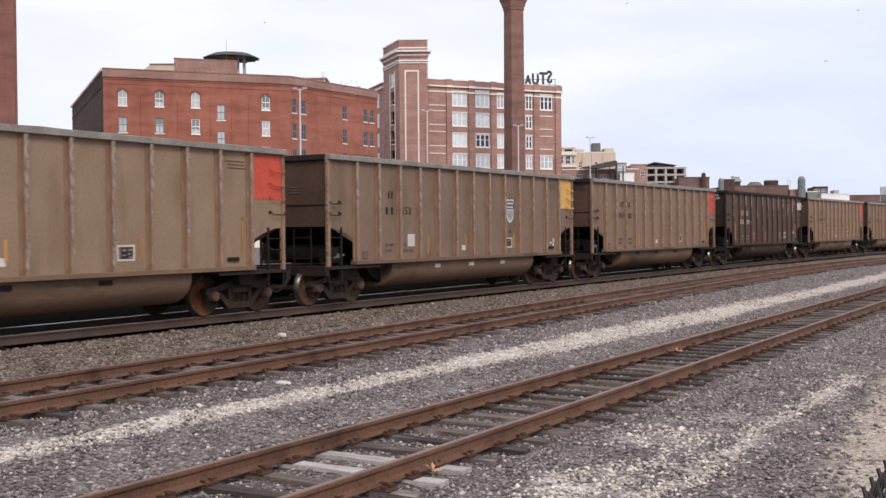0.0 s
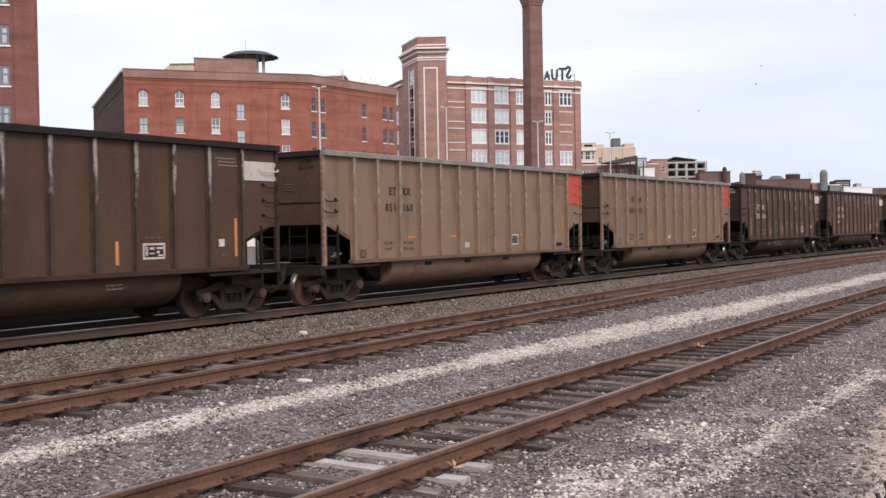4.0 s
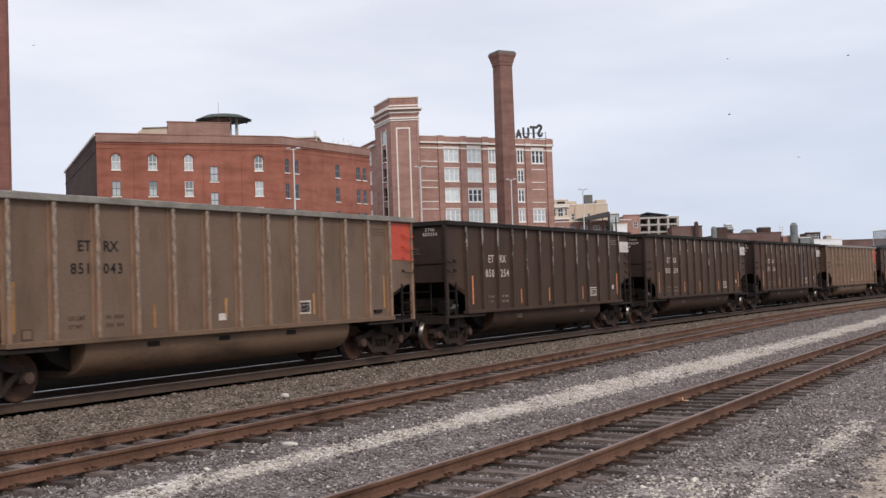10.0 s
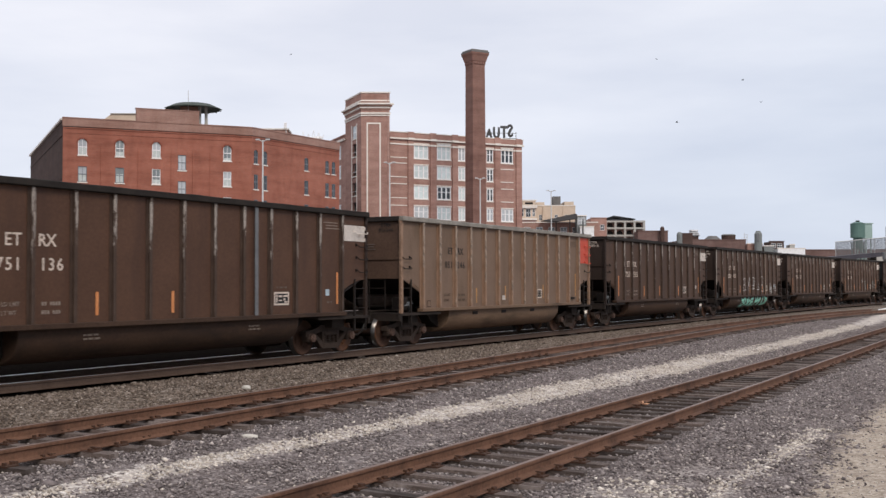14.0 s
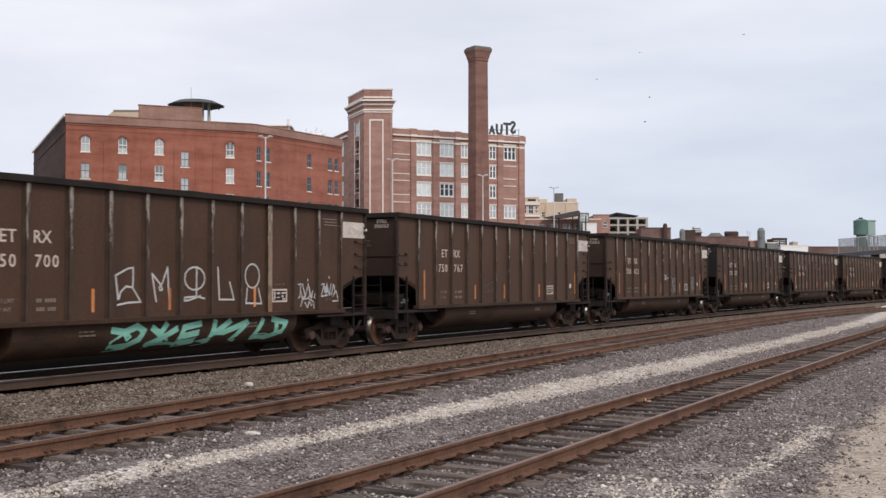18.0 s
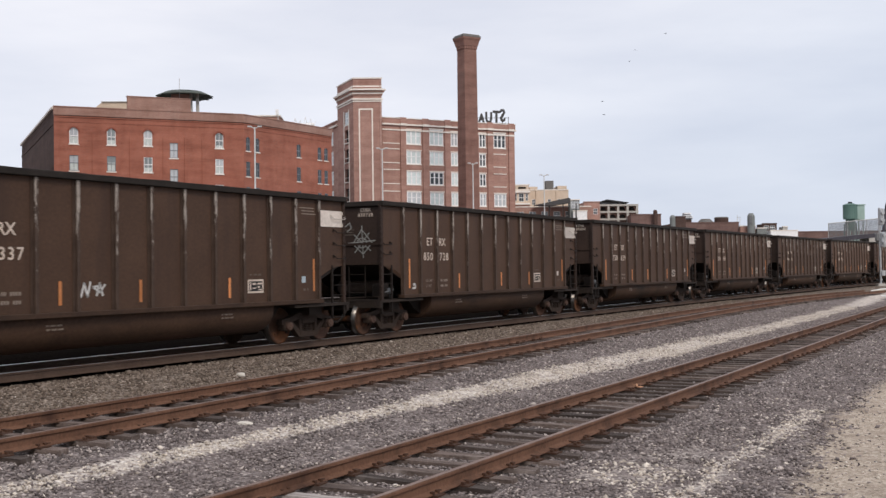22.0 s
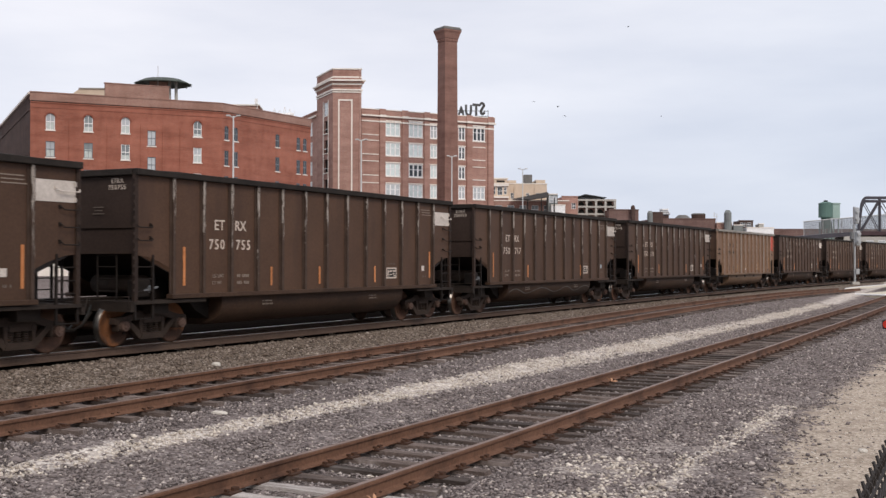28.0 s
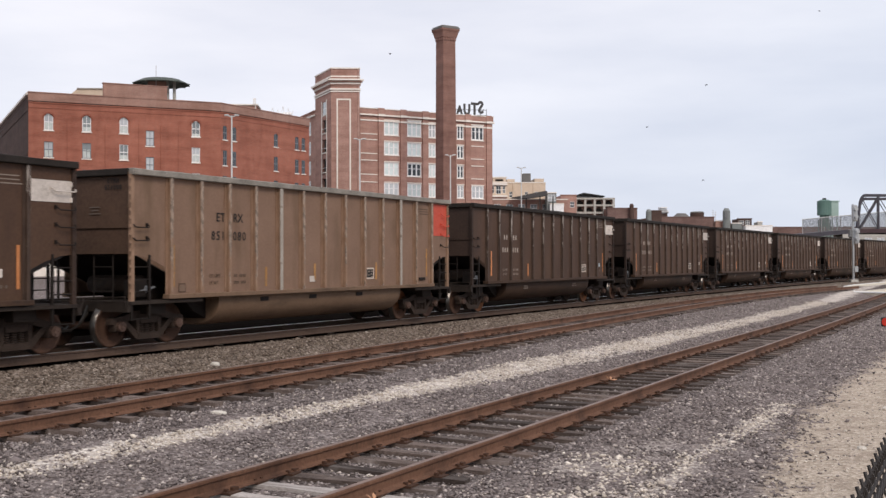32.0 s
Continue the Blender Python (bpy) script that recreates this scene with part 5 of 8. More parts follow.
def red_warehouse():
    b = thing("brick_warehouse", "long orange-red brick warehouse with arched windows and a pale parapet", "building")
    p0, p1, p2, p3 = (-69.03, 206.0), (-49.09, 160.0), (-23.4, 170.0), (-11.05, 188.6)
    roof_z = 25.9
    row1, row2 = (20.65, 2.35), (16.75, 2.25)
    pick = random.Random(3)

    def rows_below(u, w):
        return [(u - w / 2, u + w / 2, z, z + 2.25) for z in (16.75, 12.85, 8.95, 5.05)]

    # front, straight part
    cols = [2.72, 7.95, 13.2, 23.8]
    holes = []
    for u in cols:
        holes.append((u - 0.62, u + 0.62, row1[0], row1[0] + row1[1]))
        holes += rows_below(u, 1.24)
    stair = 16.98
    for z in (18.95, 15.0, 11.1, 7.2):
        holes.append((stair - 0.6, stair + 0.6, z, z + 2.3))
    wm = wall_pose(p1, p2)
    part_wall = link_mesh("wall", facade_mesh(27.57, GROUND_Z, 24.75, holes), "brick_red", b, m=wm)
    arch = with_material(arch_filler(1.24, 0.62), "brick_red")
    arc = np.linspace(0, math.pi, 13)
    ring = [(0.88 * math.cos(a), 0.88 * math.sin(a)) for a in arc] + [(0.66 * math.cos(a), 0.66 * math.sin(a)) for a in arc[::-1]]
    hood = with_material(to_mesh(prism(ring, "y", -0.09, -0.003), "arch_hood"), "brick_hood")
    for u in cols:
        win = add_window(b, wm, u, row1[0], 1.24, row1[1], "sash", "white_frame", pick.choice(("pane_mid", "pane_grey", "pane_grey")))
        part("blind", box(-0.5, 0.5, 0.105, 0.118, 0.1, 0.1 + pick.choice((0.35, 0.6, 0.95))), "blind", win)
        link_mesh("arch_hood", hood, None, b, m=wm @ pose(u, 0, row1[0] + row1[1] - 0.62))
        link_mesh("arch", arch, None, b, m=wm @ pose(u, 0, row1[0] + row1[1] - 0.62))
        for z in (16.75, 12.85, 8.95, 5.05):
            win = add_window(b, wm, u, z, 1.24, 2.25, "sash", pick.choice(("white_frame", "white_frame", "grey_frame")), pick.choice(("pane_mid", "pane_grey")))
            part("blind", box(-0.5, 0.5, 0.105, 0.118, 0.1, pick.choice((0.7, 1.0, 1.05, 1.3))), "blind", win)
    for z in (18.95, 15.0, 11.1, 7.2):
        add_window(b, wm, stair, z, 1.2, 2.3, "sash", "grey_frame", "pane_mid")
    # front, receding part
    wm2 = wall_pose(p2, p3)
    cols2 = [(1.0, 0.95), (3.17, 0.95), (13.4, 1.05), (18.95, 1.0), (20.75, 1.0)]
    holes = []
    for u, w in cols2:
        holes.append((u - w / 2, u + w / 2, 20.45, 22.6))
        holes += [(u - w / 2, u + w / 2, z, z + 2.3) for z in (16.5, 12.6, 8.7)]
    link_mesh("wall", facade_mesh(22.33, GROUND_Z, 24.75, holes), "brick_red", b, m=wm2)
    for u, w in cols2:
        filler = with_material(arch_filler(w, 0.4), "brick_red")
        add_window(b, wm2, u, 20.45, w, 2.15, "sash", "grey_frame", "pane_dark")
        link_mesh("arch", filler, None, b, m=wm2 @ pose(u, 0, 22.2))
        for z in (16.5, 12.6, 8.7):
            add_window(b, wm2, u, z, w, 2.3, "sash", "grey_frame", "pane_dark")
    # parapet, string courses
    for m, length, a0 in ((wm, 27.57, 0.0), (wm2, 22.33, 0.0)):
        part("parapet", box(-0.06, length + 0.04, -0.12, 0.5, 24.75, roof_z), "brick_pink", b, "pale weathered brick parapet", m)
        part("coping", box(-0.1, length + 0.08, -0.2, 0.55, roof_z, roof_z + 0.14), "brick_pink", b, m=m)
        part("string_course", box(0, length, -0.1, -0.003, 24.45, 24.6), "brick_red", b, m=m)
        # added pale band, so the gaps between the cars look bright
        part("ground_floor", box(0.02, length - 0.02, -0.3, -0.004, GROUND_Z, 3.1), "limestone", b, "pale band added along the wall foot", m)
        part("corbel_band", box(0, length, -0.06, -0.003, 23.75, 23.9), "brick_red", b, m=m)
    part("raised_parapet", box(10.25, 19.5, -0.13, 0.6, roof_z + 0.14, 27.85, 0.03), "brick_pink", b, "stepped-up brick parapet", wm)
    part("raised_coping", box(10.15, 19.6, -0.2, 0.65, 27.85, 27.97), "brick_pink", b, m=wm)
    for u in (5.3, 10.6, 15.4, 18.6, 21.2):
        part("downpipe", box(u - 0.06, u + 0.06, -0.12, -0.004, 3, 22.0), "brick_red", b, m=wm)
    # dark blank end wall
    wm0 = wall_pose(p0, p1)
    link_mesh("end_wall", facade_mesh(50.1, GROUND_Z, 25.6, []), "brick_red_dark", b, "dark brick end wall", m=wm0)
    for z in (10.6, 17.2, 23.4):
        part("end_band", box(0.0, 50.0, -0.08, -0.003, z, z + 0.3), "brick_red_dark", b, m=wm0)
    part("end_coping", box(-0.2, 50.0, -0.3, 0.6, 25.6, 25.9), "limestone", b, m=wm0)
    # flat roof, and back walls that close it
    back1, back0 = (-25.0, 226.0), (-60.0, 226.0)
    bm = bmesh.new()
    add_prism(bm, [p1, p2, p3, back1, back0, p0], "z", 24.6, 24.74)
    part("roof", bm, "roof", b)
    for a, c in ((p3, back1), (back1, back0), (back0, p0)):
        link_mesh("back_wall", facade_mesh(math.dist(a, c), GROUND_Z, 25.6, []), "brick_red_dark", b, m=wall_pose(a, c))


def roof_things():
    # landing deck on legs
    d = thing("rooftop_deck", "round dark rooftop landing deck on pale legs", "rooftop deck")
    bm = bmesh.new()
    seg = 16
    prof = [(0.0, 30.05), (3.2, 30.05), (4.35, 29.67), (4.35, 29.8), (3.0, 30.4), (0.0, 30.44)]
    rings = [[bm.verts.new((-33.5 + r * math.cos(2 * math.pi * i / seg), 176 + r * math.sin(2 * math.pi * i / seg), z)) for i in range(seg)] for r, z in prof[1:-1]]
    for a, c in zip(rings, rings[1:]):
        for i in range(seg):
            bm.faces.new((a[i], a[(i + 1) % seg], c[(i + 1) % seg], c[i]))
    bm.faces.new(rings[0])
    bm.faces.new(rings[-1][::-1])
    bmesh.ops.recalc_face_normals(bm, faces=bm.faces)
    part("deck", bm, "disc", d)
    for i in range(16):
        a = 2 * math.pi * i / 16
        part("edge_beam", rod((-33.5 + 3.0 * math.cos(a), 176 + 3.0 * math.sin(a), 30.08), (-33.5 + 4.5 * math.cos(a), 176 + 4.5 * math.sin(a), 29.65), 0.09, 6), "disc", d)
    for dx in (1.3, 2.4):
        part("leg", rod((-33.5 + dx, 174.4, 24.7), (-33.5 + dx * 0.9, 175.2, 30.1), 0.3, 8, 0.22), "concrete", d, "pale concrete leg")
    part("hub", box(-35.4, -32.6, 175, 177.3, 24.7, 30.0), "brick_brown", d)
    part("antenna", rod((-33.9, 174, 26.0), (-33.9, 174, 32.35), 0.05, 6), "pole_grey", d, "thin whip antenna")
    h = thing("rooftop_hatch", "low beige rooftop penthouse with a sloped front", "rooftop penthouse")
    part("hatch_wall", prism([(-46.5, 24.7), (-46.3, 27.6), (-45.4, 28.3), (-41.2, 28.3), (-41.2, 24.7)], "y", 172, 176), "beige", h)
    part("hatch_roof", box(-45.5, -41.0, 171.8, 176.2, 28.3, 28.42), "concrete", h)
    k = thing("rooftop_shed", "brown brick rooftop stair shed", "rooftop shed")
    part("shed_wall", box(-27.5, -19.5, 185, 190, 24.7, 27.75), "brick_pink", k)
    part("shed_roof", box(-27.7, -19.3, 184.8, 190.2, 27.75, 27.95), "limestone", k)
    a = thing("rooftop_antenna", "small white rooftop antenna frame", "antenna")
    part("panel", box(-20.1, -19.6, 184.7, 184.85, 27.95, 28.9), "white_frame", a)
    part("stem", rod((-19.7, 184.9, 24.7), (-19.7, 184.9, 28.2), 0.07, 6), "pole_grey", a)
    lat = thing("lattice_aerial", "white zigzag lattice aerial along the roof edge", "antenna")
    zig = [(-17.4 + 0.42 * i, 186.0 + 0.16 * i, 26.0 + (1.25 + 0.3 * (i % 3) if i % 2 else 0.0)) for i in range(10)]
    for p, q in zip(zig, zig[1:]):
        part("strut", rod(p, q, 0.045, 5), "white_frame", lat)
    part("lattice_foot", rod((-17.5, 186.0, 25.0), (-13.5, 187.5, 26.0), 0.05, 5), "white_frame", lat)
    for i, x in enumerate((-16.2, -15.7, -15.1, -14.6, -14.1)):
        f = thing("dish_antenna", "little pale satellite dish on the roof edge", "antenna", "roof edge dishes")
        z = 25.95
        part("stem", rod((x, 186.2, 24.7), (x, 186.2, z + 0.5), 0.04, 6), "pole_grey", f)
        bm = bmesh.new()
        bmesh.ops.create_cone(bm, cap_ends=False, segments=12, radius1=0.36, radius2=0.04, depth=0.16, matrix=Matrix.Translation((x, 186.1, z + 0.5)) @ pose(0, 0, 0, 70 + i * 8, 20 * (i % 2)))
        part("dish", bm, "white_frame", f)


def tower_mill():
    b = thing("brick_mill", "brown brick mill with corner tower, white bands and large windows", "building")
    q0, q1 = (-2.83, 225.0), (25.73, 238.5)
    wm = wall_pose(q0, q1)
    length = 31.59
    rows = [27.75, 23.65, 19.4, 15.15, 10.9, 6.65, 2.4]
    holes, todo = [], []
    for k, z in enumerate(rows):
        h = 2.75 if k else 3.0
        todo += [(7.12, 3.4, z, h), (12.45, 3.3, z, h + (0.3 if k == 0 else 0)), (16.7, 1.7, z, h), (23.55, 1.65, z, h)]
        if k == 0 or k >= 3:
            todo.append((27.82, 3.05, z, h + (0.2 if k == 0 else 0)))
    for u, w, z, h in todo:
        holes.append((u - w / 2, u + w / 2, z, z + h))
    pick = random.Random(8)
    link_mesh("wall", facade_mesh(length, GROUND_Z, 32.4, holes), "brick_brown", b, m=wm)
    for u, w, z, h in todo:
        add_window(b, wm, u, z, w, h, "mill", "white_frame", pick.choice(("pane_dark", "pane_mid", "pane_dark") if u > 20 else ("pane_light", "pane_light", "pane_light", "pane_mid", "pane_light", "pane_light", "pane_dark")))
        part("lintel", box(u - w / 2 - 0.1, u + w / 2 + 0.1, -0.08, 0.1, z + h + 0.005, z + h + 0.22), "limestone", b, m=wm)
    for u in (4.65, 9.78, 14.95, 18.4, 25.3, 30.6):
        part("pilaster", box(u - 0.62, u + 0.62, -0.32, -0.003, GROUND_Z, 31.5), "brick_brown", b, m=wm)
        part("pilaster_cap", box(u - 0.72, u + 0.72, -0.62, -0.46, 31.5, 31.95), "limestone", b, m=wm)
        part("pilaster_cap", box(u - 0.72, u + 0.72, -0.36, -0.21, 32.0, 33.2), "brick_brown", b, m=wm)
        part("pilaster_band", box(u - 0.66, u + 0.66, -0.4, -0.003, 30.4, 30.75), "limestone", b, m=wm)
    part("cornice", box(-0.1, length + 0.3, -0.45, 0.4, 31.55, 31.85), "limestone", b, "white stone cornice band", m=wm)
    part("band", box(0, length, -0.14, -0.003, 30.45, 30.72), "limestone", b, m=wm)
    part("parapet", box(-0.1, length + 0.15, -0.2, 0.5, 31.85, 32.95), "brick_brown", b, m=wm)
    part("coping", box(-0.2, length + 0.25, -0.3, 0.6, 32.95, 33.12), "limestone", b, m=wm)
    for z in (27.8, 26.65, 23.8, 22.4, 19.5, 17.95, 15.2, 13.7):
        part("stone_line", box(0.15, 3.85, -0.1, -0.003, z - 0.09, z + 0.09), "limestone", b, m=wm)
    for z in (26.45, 23.67, 22.17, 19.38):
        part("stone_line", box(26.2, 29.4, -0.1, -0.003, z - 0.09, z + 0.09), "limestone", b, m=wm)
    # end wall and body
    e1 = (q1[0] - 14, q1[1] + 30)
    link_mesh("end_wall", facade_mesh(math.dist(q1, e1), GROUND_Z, 32.9, []), "brick_brown", b, m=wall_pose(q1, e1))
    e0 = (-24.0, 262.0)
    link_mesh("back_wall", facade_mesh(math.dist(e1, e0), GROUND_Z, 32.9, []), "brick_brown", b, m=wall_pose(e1, e0))
    part("roof", prism([q0, q1, e1, e0, (-12.4, 241.0)], "z", 32.0, 32.2), "roof", b)
    # tower
    tx0, tx1, ty0 = -8.55, -2.85, 222.0
    tl = (-12.3, 232.5)
    wl = wall_pose(tl, (tx0, ty0))
    ln = math.dist(tl, (tx0, ty0))
    side_rows = (31.6, 27.9, 23.9, 19.9, 15.9, 11.9)
    holes = [(5.2, 7.9, z, z + 2.7) for z in side_rows]
    link_mesh("tower_wall", facade_mesh(ln, GROUND_Z, 40.4, holes), "brick_brown", b, m=wl)
    add_window(b, wl, 6.55, side_rows[0], 2.7, 2.7, "sash", "white_frame", "pane_light")
    for z in side_rows[1:]:
        part("balcony_back", box(5.2, 7.9, 0.45, 0.6, z, z + 2.7), "void", b, m=wl)
        part("balcony_floor", box(5.1, 8.0, -0.25, 0.45, z - 0.18, z), "limestone", b, m=wl)
        part("balcony_rail", box(5.2, 7.9, -0.02, 0.04, z + 0.85, z + 0.93), "white_frame", b, m=wl)
        part("balcony_door", box(6.9, 7.7, 0.4, 0.445, z + 0.05, z + 2.1), "pane_mid", b, m=wl)
    for u in (4.75, 8.15):
        part("window_trim", box(u - 0.16, u + 0.16, -0.1, -0.003, 8, 34.6), "limestone", b, m=wl)
    wf = wall_pose((tx0, ty0), (tx1, ty0))
    wid = tx1 - tx0
    link_mesh("tower_wall", facade_mesh(wid, GROUND_Z, 40.4, []), "brick_brown", b, m=wf)
    wr = wall_pose((tx1, ty0), (tx1 - 3.7, ty0 + 10.5))
    link_mesh("tower_wall", facade_mesh(ln, GROUND_Z, 40.4, []), "brick_brown", b, m=wr)
    part("tower_core", prism([(tx0 + 0.6, ty0 + 0.6), (tx1 - 0.6, ty0 + 0.6), (tx1 - 4.2, ty0 + 10.4), (tl[0] + 0.5, tl[1])], "z", 32, 40.3), "brick_brown", b)
    for m, a, c in ((wf, 0.0, wid), (wl, 0.0, ln), (wr, 0.0, ln)):
        part("tower_coping", box(a - 0.05, c + 0.05, -0.16, 0.5, 40.4, 40.65), "limestone", b, m=m)
        part("tower_band", box(a, c, -0.12, -0.003, 38.75, 39.0), "limestone", b, m=m)
        part("tower_cornice", box(a - 0.4, c + 0.25, -0.8, -0.003, 38.0, 38.32), "limestone", b, "projecting white cornice", m=m)
        part("cornice_bed", box(a - 0.3, c + 0.3, -0.5, -0.003, 37.66, 38.0), "brick_pink", b, m=m)
        part("cornice_bed", box(a - 0.15, c + 0.15, -0.28, -0.003, 37.3, 37.66), "limestone", b, m=m)
        part("cornice_bed", box(a - 0.08, c + 0.08, -0.16, -0.003, 37.0, 37.3), "brick_pink", b, m=m)
        part("tower_band", box(a - 0.08, c + 0.08, -0.24, -0.003, 36.15, 36.45), "limestone", b, m=m)
        part("tower_band", box(a - 0.05, c + 0.05, -0.14, -0.003, 35.75, 35.98), "limestone", b, m=m)
    for x0, x1, z0, z1 in ((1.05, 1.33, 8, 34.1), (3.65, 3.93, 8, 34.1), (1.05, 3.93, 34.1, 34.4)):
        part("panel_trim", box(x0, x1, -0.1, -0.003, z0, z1), "limestone", b, "white vertical panel trim", m=wf)
    # wing behind the tower
    wb = wall_pose((-17.2, 246.5), tl)
    ln = math.dist((-17.2, 246.5), tl)
    holes = [(9.0, 11.5, z, z + 2.8) for z in (28.6, 24.4, 20.2, 16.0)]
    link_mesh("wing_wall", facade_mesh(ln, GROUND_Z, 33.2, holes), "brick_brown", b, m=wb)
    for z in (28.6, 24.4, 20.2, 16.0):
        add_window(b, wb, 10.25, z, 2.5, 2.8, "mill", "white_frame", "pane_light")
    part("wing_cornice", box(-0.2, ln, -0.4, 0.3, 32.2, 32.55), "limestone", b, m=wb)
    part("wing_coping", box(-0.2, ln, -0.25, 0.5, 33.2, 33.45), "brick_brown", b, m=wb)
    part("roof_box", box(-2.3, 0.9, 229, 231, 33.1, 33.55), "black_metal", b)
    # rooftop sign, seen from behind
    s = thing("rooftop_sign", "dark rooftop letter sign seen from behind on a frame", "sign")
    yaw = math.degrees(math.atan2(q1[1] - q0[1], q1[0] - q0[0]))
    for ch, x, z0, z1 in (("S", 23.37, 33.83, 36.49), ("T", 21.94, 33.59, 36.06), ("U", 20.2, 33.4, 35.69), ("A", 18.53, 33.4, 35.26)):
        y, h = 239.0 + 0.45 * (x - 21.0), z1 - z0
        link_mesh("letter", text_mesh(ch, h * FONT_K, "letter", 0.12, bold=0.11), "sign_grey", s, m=pose(x, y, (z0 + z1) / 2, 90, 0, 180 + yaw) @ Matrix.Diagonal((0.78, 1, 1, 1)))
    for z in (33.35, 34.5):
        part("sign_rail", rod((17.6, 237.6, z), (24.8, 240.9, z + 0.35), 0.05, 6), "sign_grey", s)
    for i in range(6):
        t = i / 5
        part("sign_post", rod((17.7 + 7 * t, 237.7 + 3.2 * t, 32.1), (17.7 + 7 * t, 237.7 + 3.2 * t, 34.6 + 0.5 * t), 0.06, 6), "sign_grey", s)


def chimney_stack():
    c = thing("brick_chimney", "tall square brown brick chimney with a flared corbelled cap", "chimney", m=pose(14.05, 215.0, 0, 0, 0, 28))
    w0, w1 = 1.5, 1.4

    def ringed(levels, mat, name, label=""):
        bm = bmesh.new()
        rings = []
        for half, z in levels:
            half *= 0.925
            k = half * 0.95
            pts = [(half, -k), (half, k), (k, half), (-k, half), (-half, k), (-half, -k), (-k, -half), (k, -half)]
            rings.append([bm.verts.new((x, y, z)) for x, y in pts])
        for a, d in zip(rings, rings[1:]):
            for i in range(8):
                bm.faces.new((a[i], a[(i + 1) % 8], d[(i + 1) % 8], d[i]))
        bm.faces.new(rings[0][::-1])
        bm.faces.new(rings[-1])
        bmesh.ops.recalc_face_normals(bm, faces=bm.faces)
        return part(name, bm, mat, c, label)

    ringed([(1.72, GROUND_Z), (1.62, 20), (1.52, 44.6)], "brick_chimney", "shaft")
    ringed([(1.53, 44.6), (1.6, 44.7), (1.66, 45.1), (1.6, 45.2), (1.72, 45.3), (2.0, 46.3), (2.2, 46.7), (2.2, 46.95)], "brick_chimney", "cap", "flared corbelled brick cap")
    ringed([(2.22, 46.95), (2.22, 47.2), (2.05, 47.28), (2.0, 47.5)], "roof", "coping", "dark weathered coping")
    for k in range(4):
        for i in range(4):
            a = k * 90
            m = pose(0, 0, 0, 0, 0, a)
            x = -0.9 + 0.6 * i
            part("corbel", box(x - 0.12, x + 0.12, -1.62, -1.4, 44.75, 45.25), "brick_chimney", c, m=m)


def left_tower():
    b = thing("brick_block", "tall deep-red brick loft block with small paned windows", "building")
    right = (-40.36, 105.0)
    left = (-62.0, 98.0)
    wm = wall_pose(left, right)
    ln = math.dist(left, right)
    cols = [ln - 3.3 - 4.2 * k for k in range(5)]
    rows = [4.7, 8.55, 12.4, 16.15, 20.0, 23.85, 27.7, 31.5, 35.3, 39.1, 42.9, 46.7, 50.5]
    holes = [(u - 0.75, u + 0.75, z, z + 1.9) for u in cols for z in rows]
    link_mesh("wall", facade_mesh(ln, GROUND_Z, 58, holes), "brick_left", b, m=wm)
    for u in cols:
        for z in rows:
            add_window(b, wm, u, z, 1.5, 1.9, "mill", "grey_frame", "pane_mid")
    for u in (ln - 1.15, ln - 5.4, ln - 9.6):
        part("pilaster", box(u - 0.95, u + 0.95, -0.22, -0.003, GROUND_Z, 57.5), "brick_left", b, m=wm)
    back = (-57.0, 130.0)
    link_mesh("end_wall", facade_mesh(math.dist(right, back), GROUND_Z, 58, []), "brick_left", b, m=wall_pose(right, back))
    bl = (-76.0, 122.0)
    link_mesh("back_wall", facade_mesh(math.dist(back, bl), GROUND_Z, 58, []), "brick_left", b, m=wall_pose(back, bl))
    link_mesh("back_wall", facade_mesh(math.dist(bl, left), GROUND_Z, 58, []), "brick_left", b, m=wall_pose(bl, left))
    part("roof", prism([left, right, back, bl], "z", 57.4, 57.6), "roof", b)


red_warehouse()
roof_things()
tower_mill()
chimney_stack()
left_tower()


def street_lamp(x, y, top):
    lamp = thing("street_lamp", "tall grey street lamp with a double arm", "street lamp", "street lamps", pose(x, y, 0))
    part("pole", rod((0, 0, GROUND_Z), (0, 0, top), 0.09, 8, 0.05), "pole_grey", lamp)
    part("base", rod((0, 0, GROUND_Z), (0, 0, GROUND_Z + 0.4), 0.22, 8), "pole_grey", lamp)
    for sx in (-1, 1):
        part("arm", rod((0, 0, top - 0.12), (sx * 0.35, 0, top + 0.02), 0.035, 6), "pole_grey", lamp)
        part("lamp_head", box(*sorted((sx * 0.2, sx * 0.52)), -0.1, 0.1, top - 0.03, top + 0.07, 0.03), "pole_grey", lamp)


for x, y, top in ((-10.25, 80.0, 12.3), (-1.24, 94.0, 12.2), (7.4, 107.0, 12.1), (16.1, 120.0, 12.0)):
    street_lamp(x, y, top)


